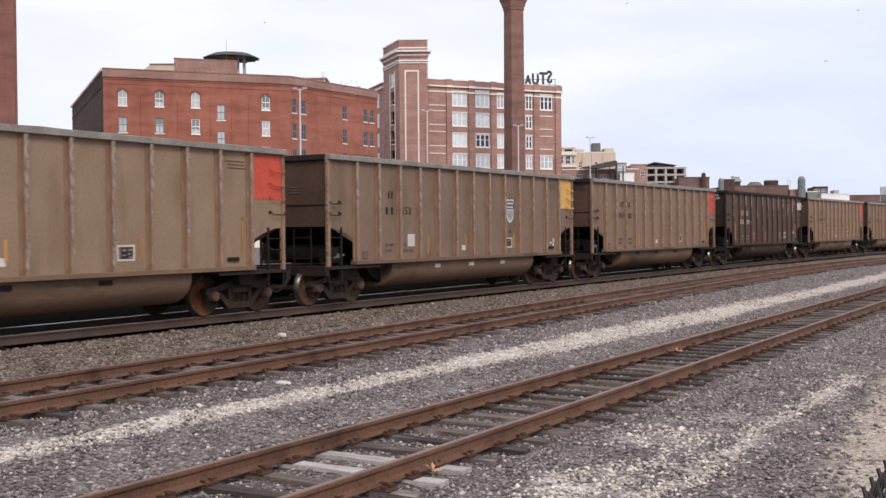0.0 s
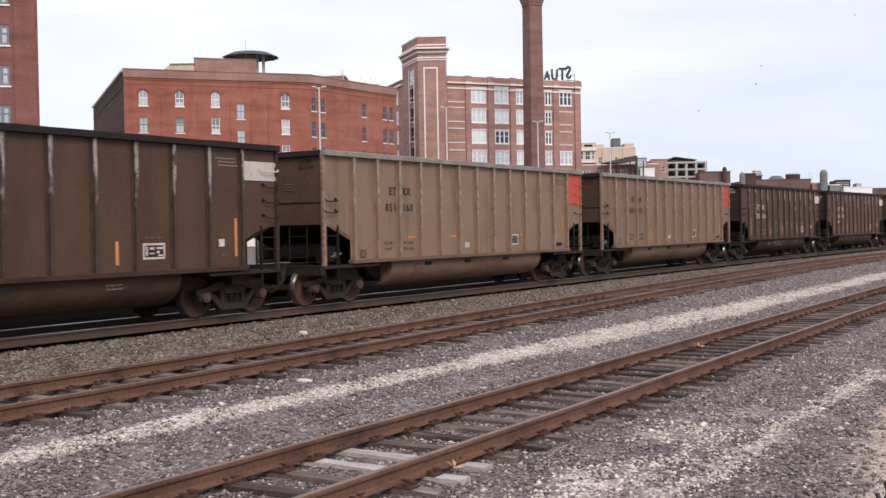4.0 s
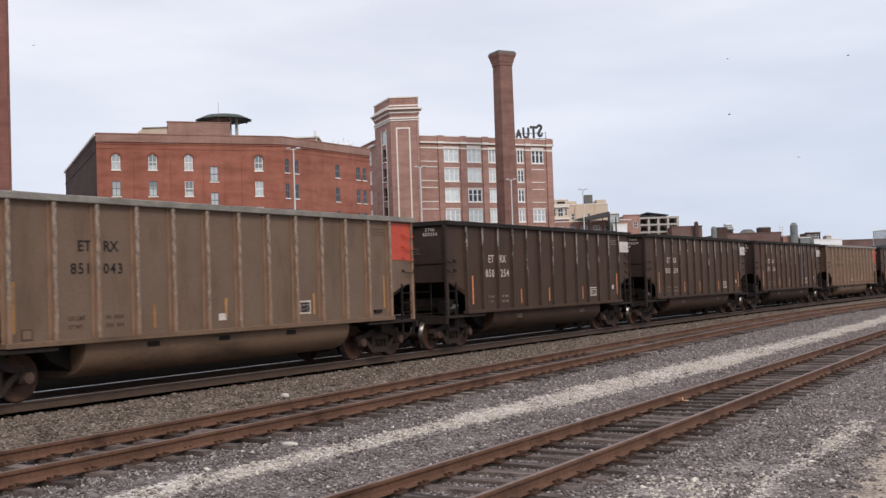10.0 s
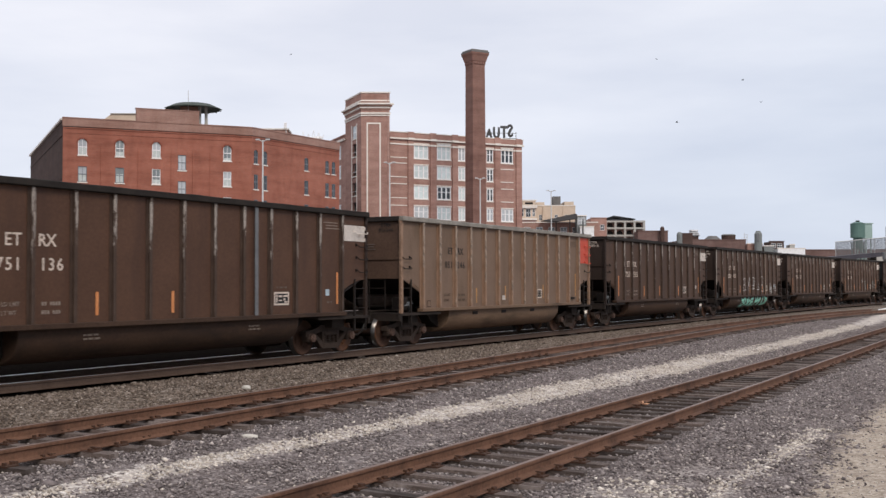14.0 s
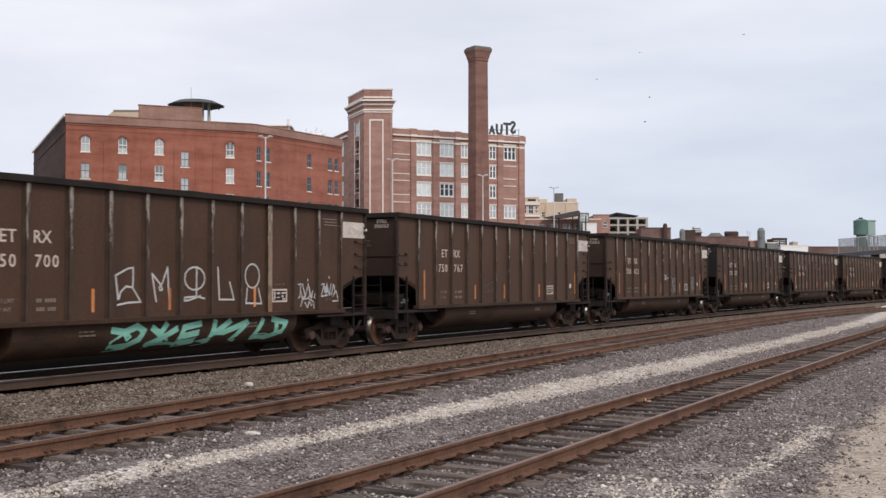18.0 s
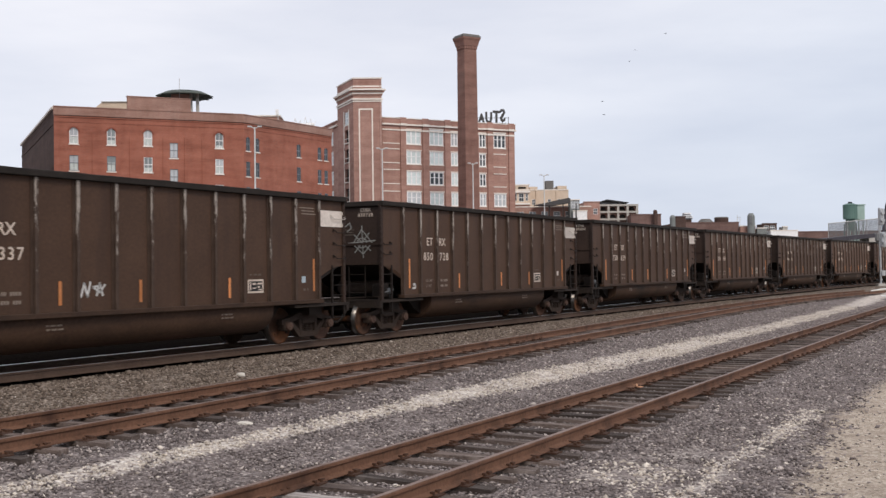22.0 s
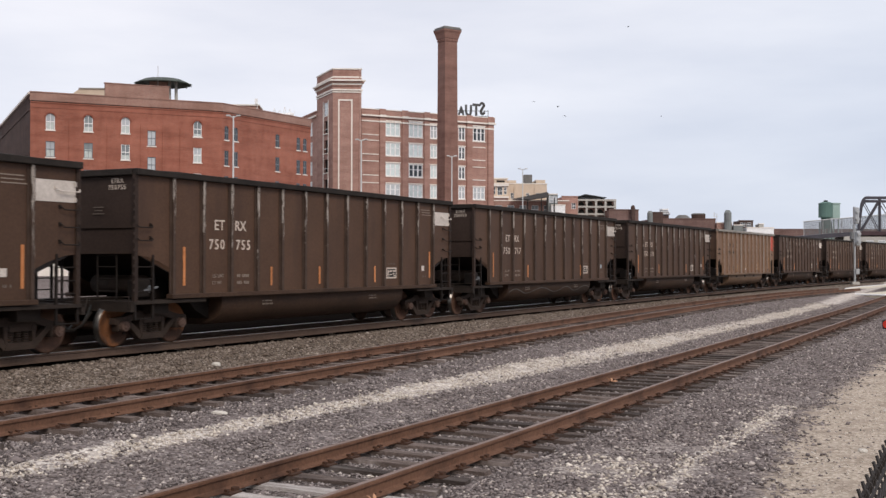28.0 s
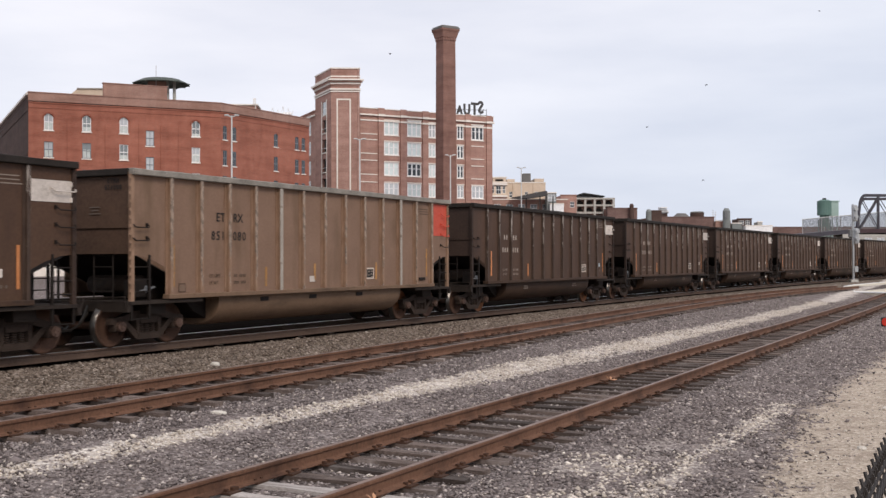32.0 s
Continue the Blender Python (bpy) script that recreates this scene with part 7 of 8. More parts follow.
def scatter_stones():
    rng = np.random.default_rng(11)
    n = 330000
    s = 3 + 62 * rng.random(n) ** 1.7
    u = rng.uniform(-11.5, 8.0, n)
    cx, cy, ch = NEAR.at(s)
    x, y = cx + u * np.cos(ch), cy - u * np.sin(ch)
    keep = (y > 6.5) & (x / y > -0.47) & (x / y < 0.55)
    x, y, s = x[keep], y[keep], s[keep]
    z, dn, dm, dt = ground_height(x, y)
    wob = np.array([noise.noise((a * 0.6, b * 0.6, 0.3)) + 0.5 * noise.noise((a * 1.9, b * 1.9, 5.0)) for a, b in zip(x, y)]) * 0.22
    patch = np.array([noise.noise((a * 0.45, b * 0.45, 9.0)) for a, b in zip(x, y)])
    phase = np.abs(((s - 2.42) / 0.6 + 0.5) % 1.0 - 0.5) * 0.6
    on_tie = (np.abs(dn) < 1.24) & (phase < 0.1) & (rng.random(len(x)) < 0.9)
    on_tie |= (np.abs(dm) < 0.72) & (rng.random(len(x)) < 0.7)
    rail = (np.abs(np.abs(dn) - 0.7525) < 0.1) | (np.abs(np.abs(dm) - 0.7525) < 0.1)
    slip = rng.normal(0, 0.1, len(x))
    dnw = dn + wob + slip
    on_sand = dn + 2.0 * wob + 2.2 * slip > sand_edge(s)
    spill = rng.random(len(x)) < np.where(s > 16, 0.95, 0.84) + 0.7 * patch
    pale = ((np.abs(strip_offset(dn, s) + 0.6 * wob + 0.35 * slip) < 0.235) & spill) | ((dnw > 1.85) & (dnw < 2.75) & (patch > -0.2) & (s < 14) & (rng.random(len(x)) < 0.7)) | ((dnw > 2.97) & (dnw < 3.27) & (patch > -0.4) & spill & (s < 19)) | (on_sand & (rng.random(len(x)) < 0.3))
    pale |= rng.random(len(x)) < 0.01
    brown = (dt + wob + slip < 4.6) & ~pale
    dusty = dt + 0.6 * wob + 0.8 * slip < 1.12
    sandy = on_sand & (rng.random(len(x)) < np.where(pale, 0.72, 0.93))
    size = rng.uniform(0.011, 0.029, len(x))
    size = np.where(rng.random(len(x)) < 0.03, size * 1.7, size)
    size = np.where(on_sand, size * 0.7, size)
    size = np.where(np.abs(dn) < 1.35, np.minimum(size, 0.028), size)
    size = np.where(brown, size * 1.3, size)
    ok = ~on_tie & ~rail & ~dusty & ~sandy
    pts = np.stack([x, y, z + 0.3 * size], 1)
    for name, label, mat, sel, seed in (("grey_ballast", "loose grey crushed ballast stones", "stone_grey", ok & ~pale & ~brown, 1),
                                        ("brown_ballast", "dusty brown ballast stones beside the main line", "stone_brown", ok & brown, 2),
                                        ("limestone_gravel", "pale spilled limestone gravel in streaks", "stone_pale", ok & pale, 3)):
        stone_field(name, label, mat, pts[sel], size[sel], seed)


scatter_stones()


def lump(name, label, x, y, size, mat, seed):
    rng = random.Random(seed)
    bm = bmesh.new()
    bmesh.ops.create_icosphere(bm, subdivisions=2, radius=1.0)
    for v in bm.verts:
        k = 1 + rng.uniform(-0.16, 0.16)
        v.co = Vector((v.co.x * size[0] * k, v.co.y * size[1] * k, max(v.co.z, -0.5) * size[2] * k))
    z = float(ground_height(np.array([x]), np.array([y]))[0][0])
    ob = part(name, bm, mat, None, m=pose(x, y, z + size[2] * 0.4, 0, 0, rng.uniform(-20, 20)))
    return tagged(ob, label, "stone")


lump("flat_stone", "flat pale limestone slab on grey gravel", -2.25, 15.7, (0.13, 0.06, 0.035), "pale_stone", 1)
lump("white_stone", "white limestone lump on the ballast", -3.4, 23.5, (0.1, 0.08, 0.06), "pale_stone", 2)
lump("white_stone", "white limestone lump in the gravel", -4.6, 13.1, (0.07, 0.05, 0.04), "pale_stone", 3)
lump("flat_stone", "pale flat stone beside the sandy strip", 8.2, 17.2, (0.14, 0.07, 0.04), "pale_stone", 4)
lump("white_stone", "small white stone by the sandy strip", 6.1, 13.6, (0.06, 0.05, 0.035), "pale_stone", 5)


def dry_leaf(name, label, x, y, z, size, seed):
    rng = random.Random(seed)
    leaf = thing(name, label, "litter", m=pose(x, y, z, rng.uniform(-20, 20), rng.uniform(-20, 20), rng.uniform(0, 360)))
    for k in range(4):
        bm = bmesh.new()
        a = k * 1.5
        pts = [(0, 0, 0), (0.5, 0.2, 0.25), (1.0, 0.05, 0.35), (0.6, -0.25, 0.2)]
        vs = [bm.verts.new((size * (p * math.cos(a) - q * math.sin(a)), size * (p * math.sin(a) + q * math.cos(a)), size * r)) for p, q, r in pts]
        f = bm.faces.new(vs)
        ext = bmesh.ops.extrude_face_region(bm, geom=[f])
        bmesh.ops.translate(bm, vec=(0, 0, size * 0.06), verts=[g for g in ext["geom"] if isinstance(g, bmesh.types.BMVert)])
        bmesh.ops.recalc_face_normals(bm, faces=bm.faces)
        part("leaf_blade", bm, "dry_leaf", leaf)


dry_leaf("dry_leaf", "crumpled orange dry leaf between the rails", 4.56, 21.3, -0.5, 0.12, 1)
dry_leaf("dry_leaf", "crumpled orange dry leaf against the rail", -0.06, 10.8, -0.5, 0.1, 2)


# ---- marks on single cars ----
def oval(cx, cz, rx, rz, a0=0, a1=360, n=14):
    return [(cx + rx * math.cos(radians(a0 + (a1 - a0) * i / n)), cz + rz * math.sin(radians(a0 + (a1 - a0) * i / n))) for i in range(n + 1)]


BELLY = [(0.345, 0.8), (0.38, 1.0), (0.46, 1.19), (0.58, 1.33), (0.72, 1.41), (0.86, 1.44), (1.06, 1.44)]


def spray(car, lines, width, mat, label, y=FACE):
    """Paint strokes on a flat side, or, for y None, laid on the rounded belly."""
    if y is not None:
        return link_mesh("spray_mark", stroke_mesh(lines, width), mat, CARS[car], label, pose(0, y - 0.002, 0))
    short = []
    for line in lines:
        for (x0, z0), (x1, z1) in zip(line, line[1:]):
            n = max(1, int(math.hypot(x1 - x0, z1 - z0) / 0.06))
            short.append([(x0 + (x1 - x0) * i / n, z0 + (z1 - z0) * i / n) for i in range(n + 1)])
    mesh = stroke_mesh(short, width)
    for v in mesh.vertices:
        v.co.y = -0.014 - float(np.interp(v.co.z, [a for a, b in BELLY], [b for a, b in BELLY]))
    return link_mesh("spray_mark", mesh, mat, CARS[car], label)


def scribble(cx, cz, w, h, seed, n=5):
    rng = random.Random(seed)
    return [[(cx + rng.uniform(-w / 2, w / 2), cz + rng.uniform(-h / 2, h / 2)) for _ in range(4)] for _ in range(n)]


def post_x(k):
    return -POST0 + PITCH * (k - 1)


def bays(lines, first):
    """Strokes given in bays from a post, turned into metres along the car."""
    return [[(post_x(first) + PITCH * a, z) for a, z in line] for line in lines]


big = [[(0.24, 1.49), (0.17, 1.97), (0.5, 2.11), (0.65, 2.13), (0.64, 1.76)],
    [(0.26, 1.5), (0.3, 1.63), (0.45, 1.75), (0.63, 1.73), (0.86, 1.43), (0.5, 1.42), (0.23, 1.38)],
    [(1.3, 1.43), (1.18, 2.01), (1.43, 1.78), (1.48, 1.68), (1.41, 1.66), (1.39, 1.72), (1.48, 1.82), (1.63, 2.15), (1.68, 1.47)], [(2.53, 2.14), (2.52, 1.49)],
    [(2.78, 1.47), (2.53, 1.52), (2.16, 1.5), (2.15, 1.43), (2.29, 1.44), (2.65, 1.53)], [(3.22, 2.16), (3.27, 1.44), (3.77, 1.43), (3.62, 1.83)],
    [(4.24, 1.69), (4.19, 1.34), (4.76, 1.32), (4.64, 1.68)]]
big += [oval(2.47, 1.91, 0.32, 0.25), oval(4.42, 1.97, 0.26, 0.28)]
for k in range(5):
    spray(15, bays([line for line in big if int(sum(a for a, z in line) / len(line)) == k], 5), 0.04, "chalk", "white spray-painted letter shape")
mint = [[(0.18, 0.87), (0.5, 0.82), (0.84, 0.93), (1.03, 0.83), (0.95, 0.66), (0.66, 0.53), (0.21, 0.5)], [(0.5, 0.82), (0.63, 0.7)],
    [(1.29, 0.87), (1.51, 0.74), (1.68, 0.94)], [(1.99, 0.83), (1.56, 0.63), (1.24, 0.52)], [(1.51, 0.74), (1.75, 0.57)], [(2.23, 0.85), (2.72, 0.92)],
    [(2.23, 0.84), (2.14, 0.5), (2.65, 0.55)], [(2.29, 0.67), (2.68, 0.72)], [(3.21, 0.95), (3.14, 0.53), (2.81, 0.48)], [(3.71, 0.94), (3.27, 0.71), (3.58, 0.7)],
    [(3.58, 0.7), (4.31, 0.9), (3.92, 0.51)], [(4.89, 0.93), (4.67, 0.54), (5.04, 0.55)], [(5.26, 0.94), (5.79, 0.84), (5.71, 0.63), (5.26, 0.52), (5.08, 0.54)],
    [(5.41, 0.88), (5.49, 0.57)]]
thin_mint = [[(0.21, 0.5), (0.19, 0.63), (0.45, 0.78)], [(1.24, 0.52), (1.45, 0.53), (1.88, 0.53), (2.14, 0.5)], [(3.92, 0.51), (4.09, 0.48)]]
spray(15, bays(mint, 5), 0.14, "mint", "mint green spray-painted letter shapes", y=None)
spray(15, bays(thin_mint, 5), 0.06, "mint", "thin mint green paint strokes", y=None)
tag = [[(6.19, 1.76), (6.29, 1.78), (6.26, 1.47), (6.19, 1.42)], [(6.36, 1.78), (6.47, 1.47), (6.36, 1.42), (6.29, 1.6)],
    [(6.47, 1.44), (6.6, 1.78), (6.67, 1.47), (6.6, 1.44)], [(6.64, 1.7), (6.71, 1.44), (6.78, 1.6), (6.74, 1.41)],
    [(6.85, 1.44), (6.95, 1.65), (7.1, 1.7), (7.06, 1.54), (6.88, 1.41)], [(7.17, 1.76), (7.29, 1.78), (7.15, 1.46), (7.44, 1.48)],
    [(7.36, 1.48), (7.4, 1.78), (7.51, 1.48), (7.59, 1.78)], [(7.59, 1.48), (7.7, 1.76), (7.77, 1.59), (7.66, 1.45)],
    [(7.66, 1.45), (7.81, 1.59), (7.92, 1.33), (7.66, 1.33)], [(6.29, 1.22), (6.36, 1.39), (6.6, 1.42), (6.81, 1.33), (6.85, 1.17)],
    [(6.47, 1.31), (6.57, 1.18), (6.64, 1.34), (6.74, 1.23)], [(6.57, 1.9), (6.59, 1.85)], [(7.49, 1.96), (7.51, 1.91)]]
spray(15, bays(tag, 5), 0.032, "chalk", "tangled white spray tag")
plate(CARS[15], "patch_post", post_x(10), 2.36, 0.15, 2.6, "tan_post", "pale replacement post", y=-SIDE - 0.079)
spray(16, [[(post_x(5) + 0.05, 1.75), (post_x(5) + 0.12, 1.35), (post_x(5) + 0.16, 1.75)], oval(post_x(5) + 0.34, 1.58, 0.1, 0.13, 60, 300), oval(post_x(5) + 0.56, 1.62, 0.1, 0.13, 60, 300),
            oval(post_x(5) + 0.8, 1.66, 0.1, 0.15)], 0.03, "faint_chalk", "faint chalk scrawl")
spray(17, [oval(post_x(7) + 0.2, 1.98, 0.12, 0.12, -90, 120), [(post_x(7) + 0.42, 2.1), (post_x(7) + 0.4, 1.86)], [(post_x(7) + 0.56, 2.1), (post_x(7) + 0.42, 1.97), (post_x(7) + 0.56, 1.85)],
           [(post_x(7) + 0.62, 1.95), (post_x(7) + 0.8, 1.95)]], 0.045, "chalk", "short white spray mark")


def curly_tag(x, z, w, h):
    """A hurried two-line tag: a large C, a row of joined humps, and a row of legs under it."""
    lines = [oval(x - 0.3 * w, z + 0.05 * h, 0.16 * w, 0.36 * h, 50, 290)]
    for i in range(4):
        lines.append(oval(x - 0.1 * w + 0.16 * w * i, z + 0.2 * h, 0.07 * w, 0.2 * h, 200, -60))
    for i in range(4):
        a = x - 0.12 * w + 0.13 * w * i
        lines.append([(a, z - 0.5 * h + 0.04 * i), (a + 0.03 * w, z - 0.12 * h), (a + 0.09 * w, z - 0.4 * h)])
    lines.append([(x - 0.2 * w, z - 0.08 * h), (x + 0.45 * w, z - 0.02 * h)])
    return lines


for k, x, z, w, h in ((8, 0.55, 1.62, 0.85, 0.85), (11, 0.52, 1.66, 0.82, 0.82)):
    spray(17, curly_tag(post_x(k) + x, z, w, h) + scribble(post_x(k) + x, z + 0.05, 0.5 * w, 0.5 * h, k, 3), 0.028, "soft_chalk", "pale tangled spray tag")
spray(17, [[(post_x(5) + 0.15, 1.45), (post_x(5) + 0.15, 1.95), (post_x(5) + 0.75, 1.95), (post_x(5) + 0.75, 1.45), (post_x(5) + 0.15, 1.45)]], 0.025, "ghost_paint", "ghost of an old square panel")
spray(18, [[(post_x(5) + 0.1, 1.4), (post_x(5) + 0.18, 1.66), (post_x(5) + 0.26, 1.4), (post_x(5) + 0.34, 1.68)], scribble(post_x(5) + 0.6, 1.54, 0.4, 0.26, 6, 1)[0],
           [(post_x(5) + 0.5, 1.42), (post_x(5) + 0.58, 1.66), (post_x(5) + 0.66, 1.42)]], 0.045, "chalk", "white spray tag")
spray(8, [oval(post_x(2) + 0.3, 1.86, 0.07, 0.05), oval(post_x(2) + 0.5, 1.88, 0.07, 0.05), oval(post_x(2) + 0.3, 1.86, 0.03, 0.02), oval(post_x(2) + 0.5, 1.88, 0.03, 0.02)], 0.05, "chalk", "two white daubed ovals")
tall = [oval(0.5, 1.66, 0.24, 0.3, 60, 200) + [(0.36, 1.36), (0.7, 1.42), (0.68, 1.56), (0.46, 1.56)], oval(1.55, 1.68, 0.26, 0.25),
        [(2.25, 1.38), (2.28, 1.78), (2.42, 1.9), (2.56, 1.8), (2.6, 1.38)], [(2.27, 1.58), (2.6, 1.58)],
        [(3.1, 1.88), (3.66, 1.88)], [(3.38, 1.88), (3.36, 1.46)], [(4.16, 1.5), (4.24, 1.86), (4.4, 1.6), (4.54, 1.86), (4.62, 1.5)],
        [(5.16, 1.5), (5.34, 1.9), (5.5, 1.5)], [(5.2, 1.66), (5.48, 1.66)], [(6.2, 1.78), (6.3, 1.92)], [(6.42, 1.76), (6.5, 1.94)]]
spray(7, bays([[(a + 0.06, z) for a, z in line] for line in tall], 4), 0.034, "soft_chalk", "weathered white spray-painted letter shapes")
smear = [[(1.3, 0.86), (1.5, 0.93), (1.9, 0.9), (2.5, 0.92)], [(1.35, 0.8), (1.9, 0.84), (2.4, 0.82)], [(1.9, 0.7), (2.5, 0.72), (2.9, 0.7)], [(2.7, 0.86), (3.4, 0.9)]]
spray(7, bays(smear, 4), 0.09, "faint_chalk", "pale spray smear", y=None)
spray(21, [[(5.05, 1.25), (5.25, 1.3), (5.2, 1.4)]], 0.05, "chalk", "small white daub")
spray(19, [[(-POST0 + 0.55, 1.3), (-POST0 + 0.72, 1.3), (-POST0 + 0.68, 1.42), (-POST0 + 0.58, 1.4)]], 0.06, "chalk", "small white daub")
spray(24, [[(-4.1 + 0.1 * i, 0.74 + 0.09 * math.sin(0.26 * i + 0.5 * math.sin(0.1 * i))) for i in range(83)]], 0.032, "faint_chalk", "pale chalk scrawl on the belly", y=None)
for place, n, dx, mat in ((12, 9, 0.42, "worn_steel"), (26, 5, 0, "bare_alu"), (26, 11, 0, "bare_alu")):
    plate(CARS[place], "patch_post", post_x(n) + dx, 2.36, 0.12, 2.6, mat, "pale replacement post", y=-SIDE - (0.111 if place == 26 else 0.079))


def shield(car):
    """A heraldic emblem as plain shapes: blue head over red and white pales."""
    out = [(-0.25, 0.33), (-0.17, 0.39), (0.0, 0.36), (0.17, 0.39), (0.25, 0.33), (0.235, 0.16), (0.25, -0.1), (0.19, -0.29), (0.0, -0.4), (-0.19, -0.29), (-0.25, -0.1), (-0.235, 0.16)]
    rim = part("emblem", prism([(x * 1.1, z * 1.07) for x, z in out], "y", -0.003, 0.0), "blue_mark", car, "white shield emblem with a dark blue head and stripes", pose(2.45, FACE, 2.5))
    part("emblem_field", prism(out, "y", -0.006, -0.0035), "white_panel", rim)
    part("emblem_head", prism([(-0.225, 0.31), (0.0, 0.33), (0.225, 0.31), (0.215, 0.05), (-0.215, 0.05)], "y", -0.009, -0.0065), "blue_mark", rim)
    for x in (-0.17, -0.102, -0.034, 0.034, 0.102, 0.17):
        part("emblem_pale", box(x - 0.014, x + 0.014, -0.009, -0.0065, -0.32 + abs(x) * 0.9, 0.01), "blue_mark", rim)
    for z in (0.24, 0.12):
        for k in range(6):
            x = -0.16 + 0.064 * k
            part("emblem_bar", box(x - 0.024, x + 0.024, -0.012, -0.0095, z - 0.032, z + 0.032), "white_panel", rim)


shield(CARS[2])
plate(CARS[2], "small_plate", -3.4, 1.62, 0.36, 0.34, "white_panel", "smeared pale plate")
plate(CARS[2], "small_plate", 5.66, 1.52, 0.14, 0.14, "blue_plate", "small pale blue plate")
plate(CARS[2], "small_plate", 5.64, 1.37, 0.1, 0.09, "white_panel")
plate(CARS[2], "small_plate", 5.46, 1.44, 0.17, 0.06, "white_panel")
plate(CARS[2], "small_plate", 2.45, 1.85, 0.1, 0.1, "black_paint")
for x in (-1.9, 0.05, 2.05):
    part("belly_plate", box(x - 0.14, x + 0.14, -1.455, -1.435, 0.82, 0.93), "white_panel", CARS[2])


# doodle on one end sheet, a sooty end with a data block, faded red chalk on a belly, a pale corner post
def end_marks(car, lines, width, mat, label):
    mesh = stroke_mesh(lines, width)
    return link_mesh("spray_mark", mesh, mat, CARS[car], label, pose(-HALF + 0.055, 0, 0, 0, 0, -90))


star = [[(0.55, 2.6), (0.85, 3.0), (1.2, 2.62), (0.9, 2.3), (0.55, 2.6)], [(0.6, 2.85), (1.15, 2.4)], [(0.62, 2.35), (1.1, 2.9)], [(0.4, 2.62), (1.3, 2.68)], [(0.86, 3.1), (0.9, 2.2)],
        oval(0.86, 2.62, 0.16, 0.14), [(0.3, 3.1), (0.45, 3.2), (0.5, 3.05), (0.36, 2.95)]]
end_marks(19, star, 0.03, "soft_chalk", "pale chalk star doodle")
bm = box(-HALF + 0.005, -HALF + 0.045, -SIDE + 0.06, SIDE - 0.06, 2.02, 3.64)
part("end_overlay", bm, "black_metal", CARS[18], "freshly painted black end sheet")
bm = bmesh.new()
for r, w in enumerate((0.34, 0.5, 0.46, 0.52, 0.2)):
    add_box(bm, -HALF, -HALF + 0.004, -0.75, -0.75 + w, 3.0 - 0.055 * r, 3.018 - 0.055 * r)
part("small_writing", bm, "thin_paint", CARS[18])
for body, z in (("ETRX", 3.52), ("750337", 3.38)):
    letters(CARS[18], body, 0, 0, 0.1, "white_paint", pose(-HALF + 0.002, -0.98, z, 90, 0, -90))
chalk_row = [[(-3.0, 0.9), (-3.25, 0.86), (-3.05, 0.75), (-3.3, 0.62)], [(-2.9, 0.88), (-2.92, 0.62), (-2.66, 0.64)], [(-2.86, 0.76), (-2.7, 0.77)],
             [(0.2, 0.62), (0.34, 0.9), (0.5, 0.64)], [(0.62, 0.9), (0.62, 0.74), (0.84, 0.76)], [(0.8, 0.9), (0.8, 0.6)], oval(1.1, 0.75, 0.11, 0.14), [(1.35, 0.9), (1.5, 0.9), (1.38, 0.62)], [(1.7, 0.9), (1.7, 0.62)]]
spray(5, chalk_row, 0.04, "rust_red", "faded red chalk marks on the belly", y=None)
plate(CARS[15], "patch_corner", -HALF + 0.05, 2.7, 0.1, 1.9, "bare_alu", "bare metal corner plate", y=-SIDE - 0.066)


# ---- birds over the yard ----
def build_bird(k):
    b = thing("bird", "small dark bird gliding over the rail yard", "bird", "birds over the yard")
    bm = bmesh.new()
    bmesh.ops.create_uvsphere(bm, u_segments=10, v_segments=7, radius=1.0)
    for v in bm.verts:
        t = v.co.x
        v.co = Vector((0.15 * v.co.x, 0.045 * v.co.y, 0.04 * v.co.z + 0.01 * t))
    part("body", bm, "bird", b, smooth=True)
    part("tail", prism([(-0.12, -0.015), (-0.24, -0.05), (-0.24, 0.05), (-0.12, 0.015)], "z", -0.005, 0.005), "bird", b)
    part("beak", rod((0.14, 0, 0.01), (0.19, 0, 0.0), 0.012, 6, 0.002), "bird", b)
    for s in (1, -1):
        out = [(0.06, s * 0.03), (0.07, s * 0.16), (0.0, s * 0.3), (-0.05, s * 0.28), (-0.06, s * 0.12), (-0.05, s * 0.03)]
        part("left_wing" if s > 0 else "right_wing", prism(out, "z", -0.004, 0.004), "bird", b)
    return b


BIRDS = [build_bird(k) for k in range(5)]
FLIGHTS = [
    [(0, 30.6, 88, 15.2), (6, 22.2, 88, 12.5), (9, 23.9, 88, 14.9), (19, 18.5, 88, 14.5), (28, 15.2, 88, 13.6), (32, 27.0, 88, 16.1)],
    [(0, 36.2, 96, 20.8), (6, 17.8, 96, 10.1), (9, 37.0, 96, 21.0), (19, 19.9, 96, 17.5), (28, 16.0, 96, 15.5), (32, 1.4, 96, 19.9)],
    [(0, 17.5, 104, 23.2), (9, 34.6, 104, 12.6), (19, 31.4, 104, 25.7), (28, 15.0, 104, 17.1), (32, 26.1, 104, 14.6)],
    [(0, -17.9, 112, 23.2), (9, -42.2, 112, 28.1), (19, 22.3, 112, 22.3), (28, 26.0, 112, 26.1), (32, 46.4, 112, 27.8)],
    [(0, 50.2, 120, 22.9), (19, 25.6, 120, 26.9), (32, 36.4, 120, 10.7)],
]


# ---- what moves ----
LAG = [(0, 0.8), (1, 0.72), (2, 0.56), (3, 0.45), (6, 0.2), (8, -0.15), (10, -0.26), (13, -0.36), (16, -0.15), (19, 0.1), (21, 0.14), (23, 0.0), (26, 0.0), (28, 0.12), (32, 0.6), (34, 0.85)]


SLACK = {10: 0.05, 11: 0.06, 12: -0.05, 16: -0.15, 18: -0.08, 22: 0.08, 25: 0.08}


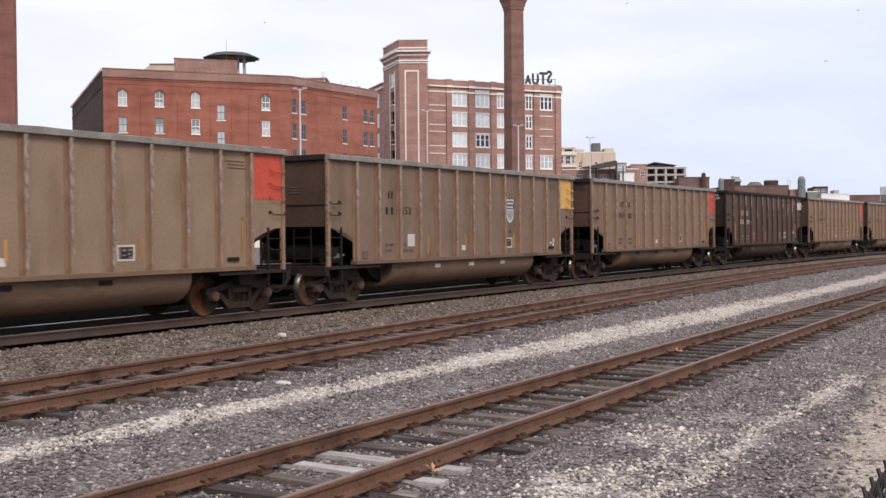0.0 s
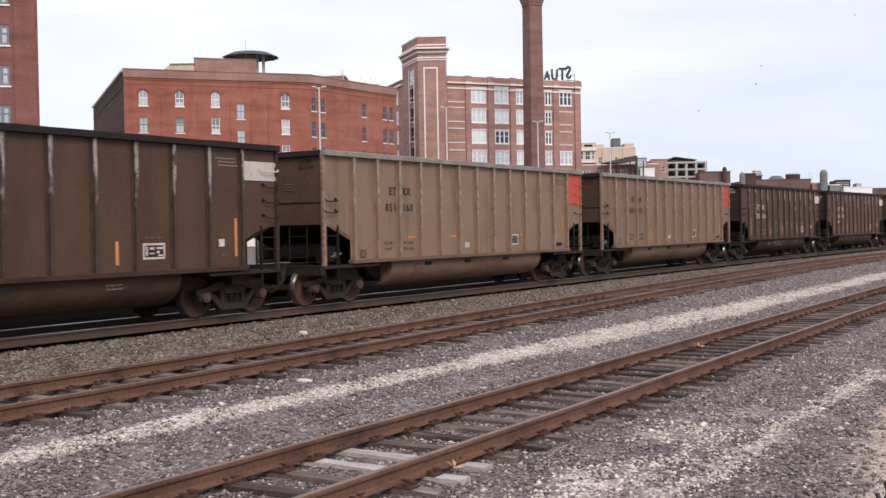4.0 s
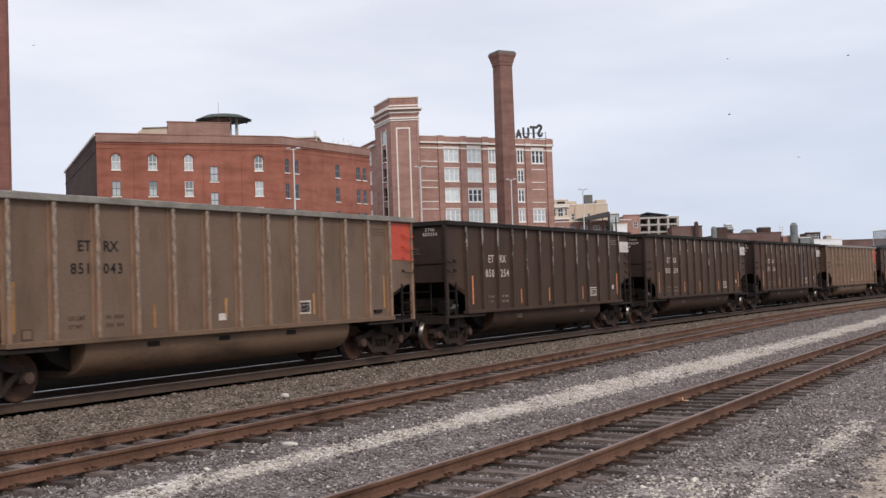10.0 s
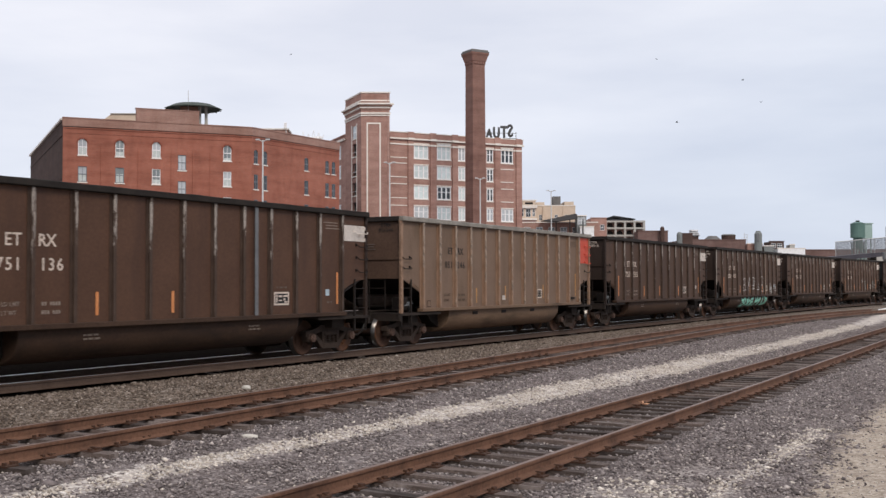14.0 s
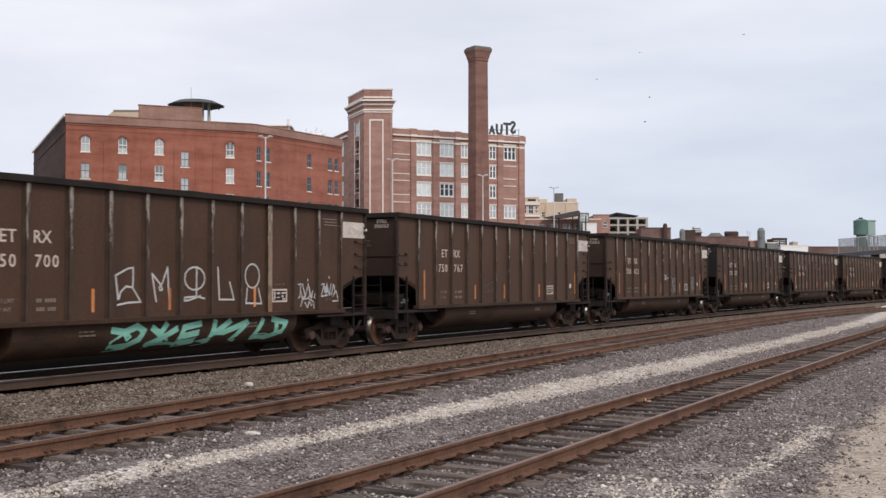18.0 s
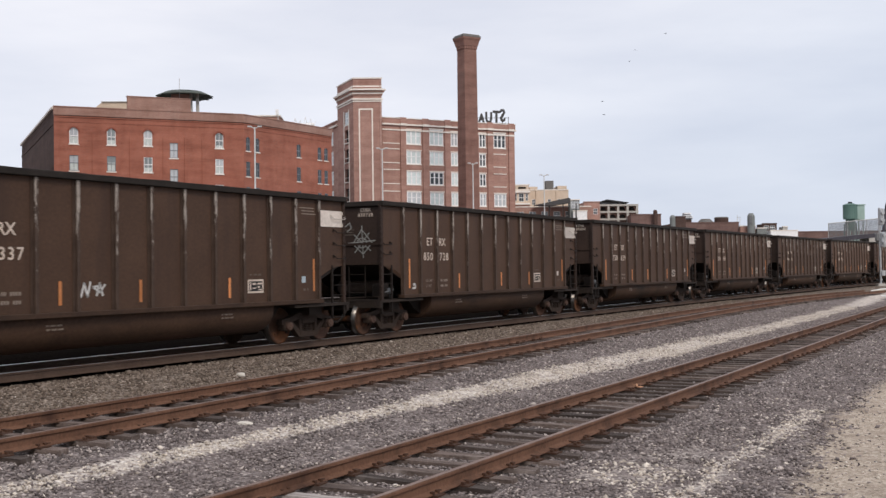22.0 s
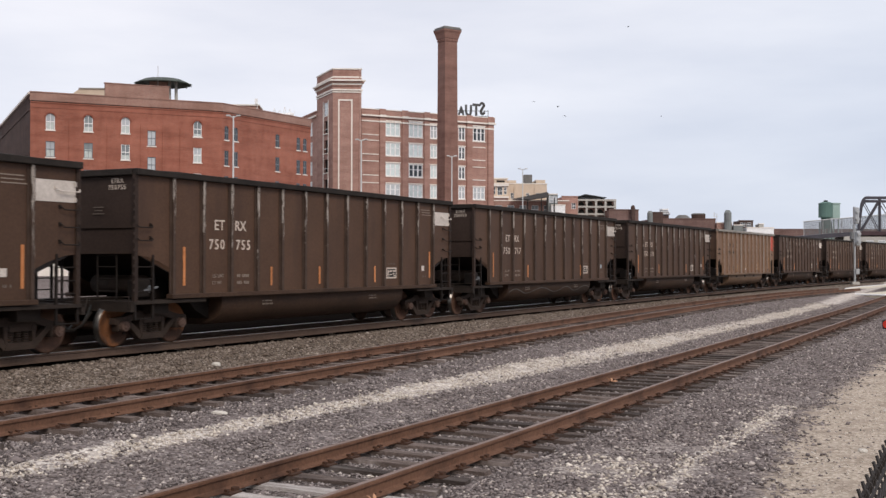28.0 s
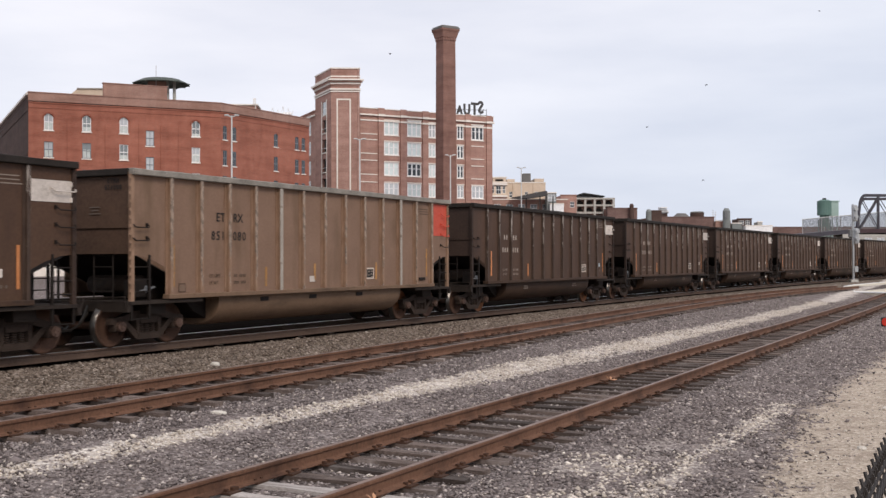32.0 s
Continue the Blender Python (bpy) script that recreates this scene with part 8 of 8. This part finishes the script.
def smooth_lag(t):
    """Small departures from an even speed, eased from knot to knot."""
    xs, ys = [a for a, b in LAG], [b for a, b in LAG]
    fine = np.linspace(-1, 35, 721)
    v = np.interp(fine, xs, ys)
    k = np.hanning(41)
    v = np.convolve(np.pad(v, 20, mode="edge"), k / k.sum(), mode="valid")
    return float(np.interp(t, fine, v))


def car_pose(place, t):
    right_end = 2.976 + CAR_STEP * place - SPEED * t + smooth_lag(t)
    c = right_end - 7.08 + SLACK.get(place, 0.0)
    c += 0.15 * max(0.0, min(1.0, (15.0 - c) / 4.0))
    xa, ya, _ = MAIN.at(c - 6.17)
    xb, yb, _ = MAIN.at(c + 6.17)
    return pose(float(xa + xb) / 2, float(ya + yb) / 2, 0, 0, 0, math.degrees(math.atan2(float(yb - ya), float(xb - xa))))


def motions():
    times = [k * 0.5 for k in range(65)]
    for place, car in CARS.items():
        walk(car, [(t, car_pose(place, t)) for t in times])
    # the wheels roll with the train: keyed once for each axle place, and shared by the cars
    turn = math.degrees(SPEED / 0.457)
    keyed = {}
    for car in CARS.values():
        for truck in [o for o in car.children if o.name.split(".")[0] == "truck"]:
            for ws in [o for o in truck.children if o.name.split(".")[0] == "wheelset"]:
                ax = round(ws.matrix_basis.translation.x, 2)
                if ax not in keyed:
                    walk(ws, [(k / FPS, pose(ax, 0, 0.457) @ Matrix.Rotation(-radians(turn * k / FPS), 4, "Y")) for k in range(32 * FPS + 1)])
                    keyed[ax] = ws.animation_data
                else:
                    ws.rotation_mode = "QUATERNION"
                    ad = ws.animation_data_create()
                    ad.action = keyed[ax].action
                    ad.action_slot = keyed[ax].action_slot

    # birds: glide through places in the sky, wings beating
    for bird, flight in zip(BIRDS, FLIGHTS):
        rows = []
        for (t0, *a), (t1, *c) in zip(flight, flight[1:]):
            yaw = math.degrees(math.atan2(c[1] - a[1], c[0] - a[0]))
            rows.append((t0, a, yaw))
        rows.append((flight[-1][0], flight[-1][1:], rows[-1][2]))
        turned = rows[0][2]
        placed = []
        for t, p, yaw in rows:
            step = (yaw - turned + 180) % 360 - 180
            turned += max(-80, min(80, step))
            placed.append((t, pose(p[0] * 1.5, p[1] * 1.5, 1.85 + (p[2] - 1.85) * 1.5, 0, 0, turned)))
        walk(bird, placed)
    shared = {}
    for bird in BIRDS:
        for wing in [o for o in bird.children if "wing" in o.name]:
            side = 1 if wing.name.startswith("left") else -1
            if side not in shared:
                walk(wing, [(k * 0.1, pose(0, 0, 0, side * 28 * math.sin(k * 1.9), 0, 0)) for k in range(321)])
                shared[side] = wing.animation_data
            else:
                wing.rotation_mode = "QUATERNION"
                ad = wing.animation_data_create()
                ad.action = shared[side].action
                ad.action_slot = shared[side].action_slot


motions()
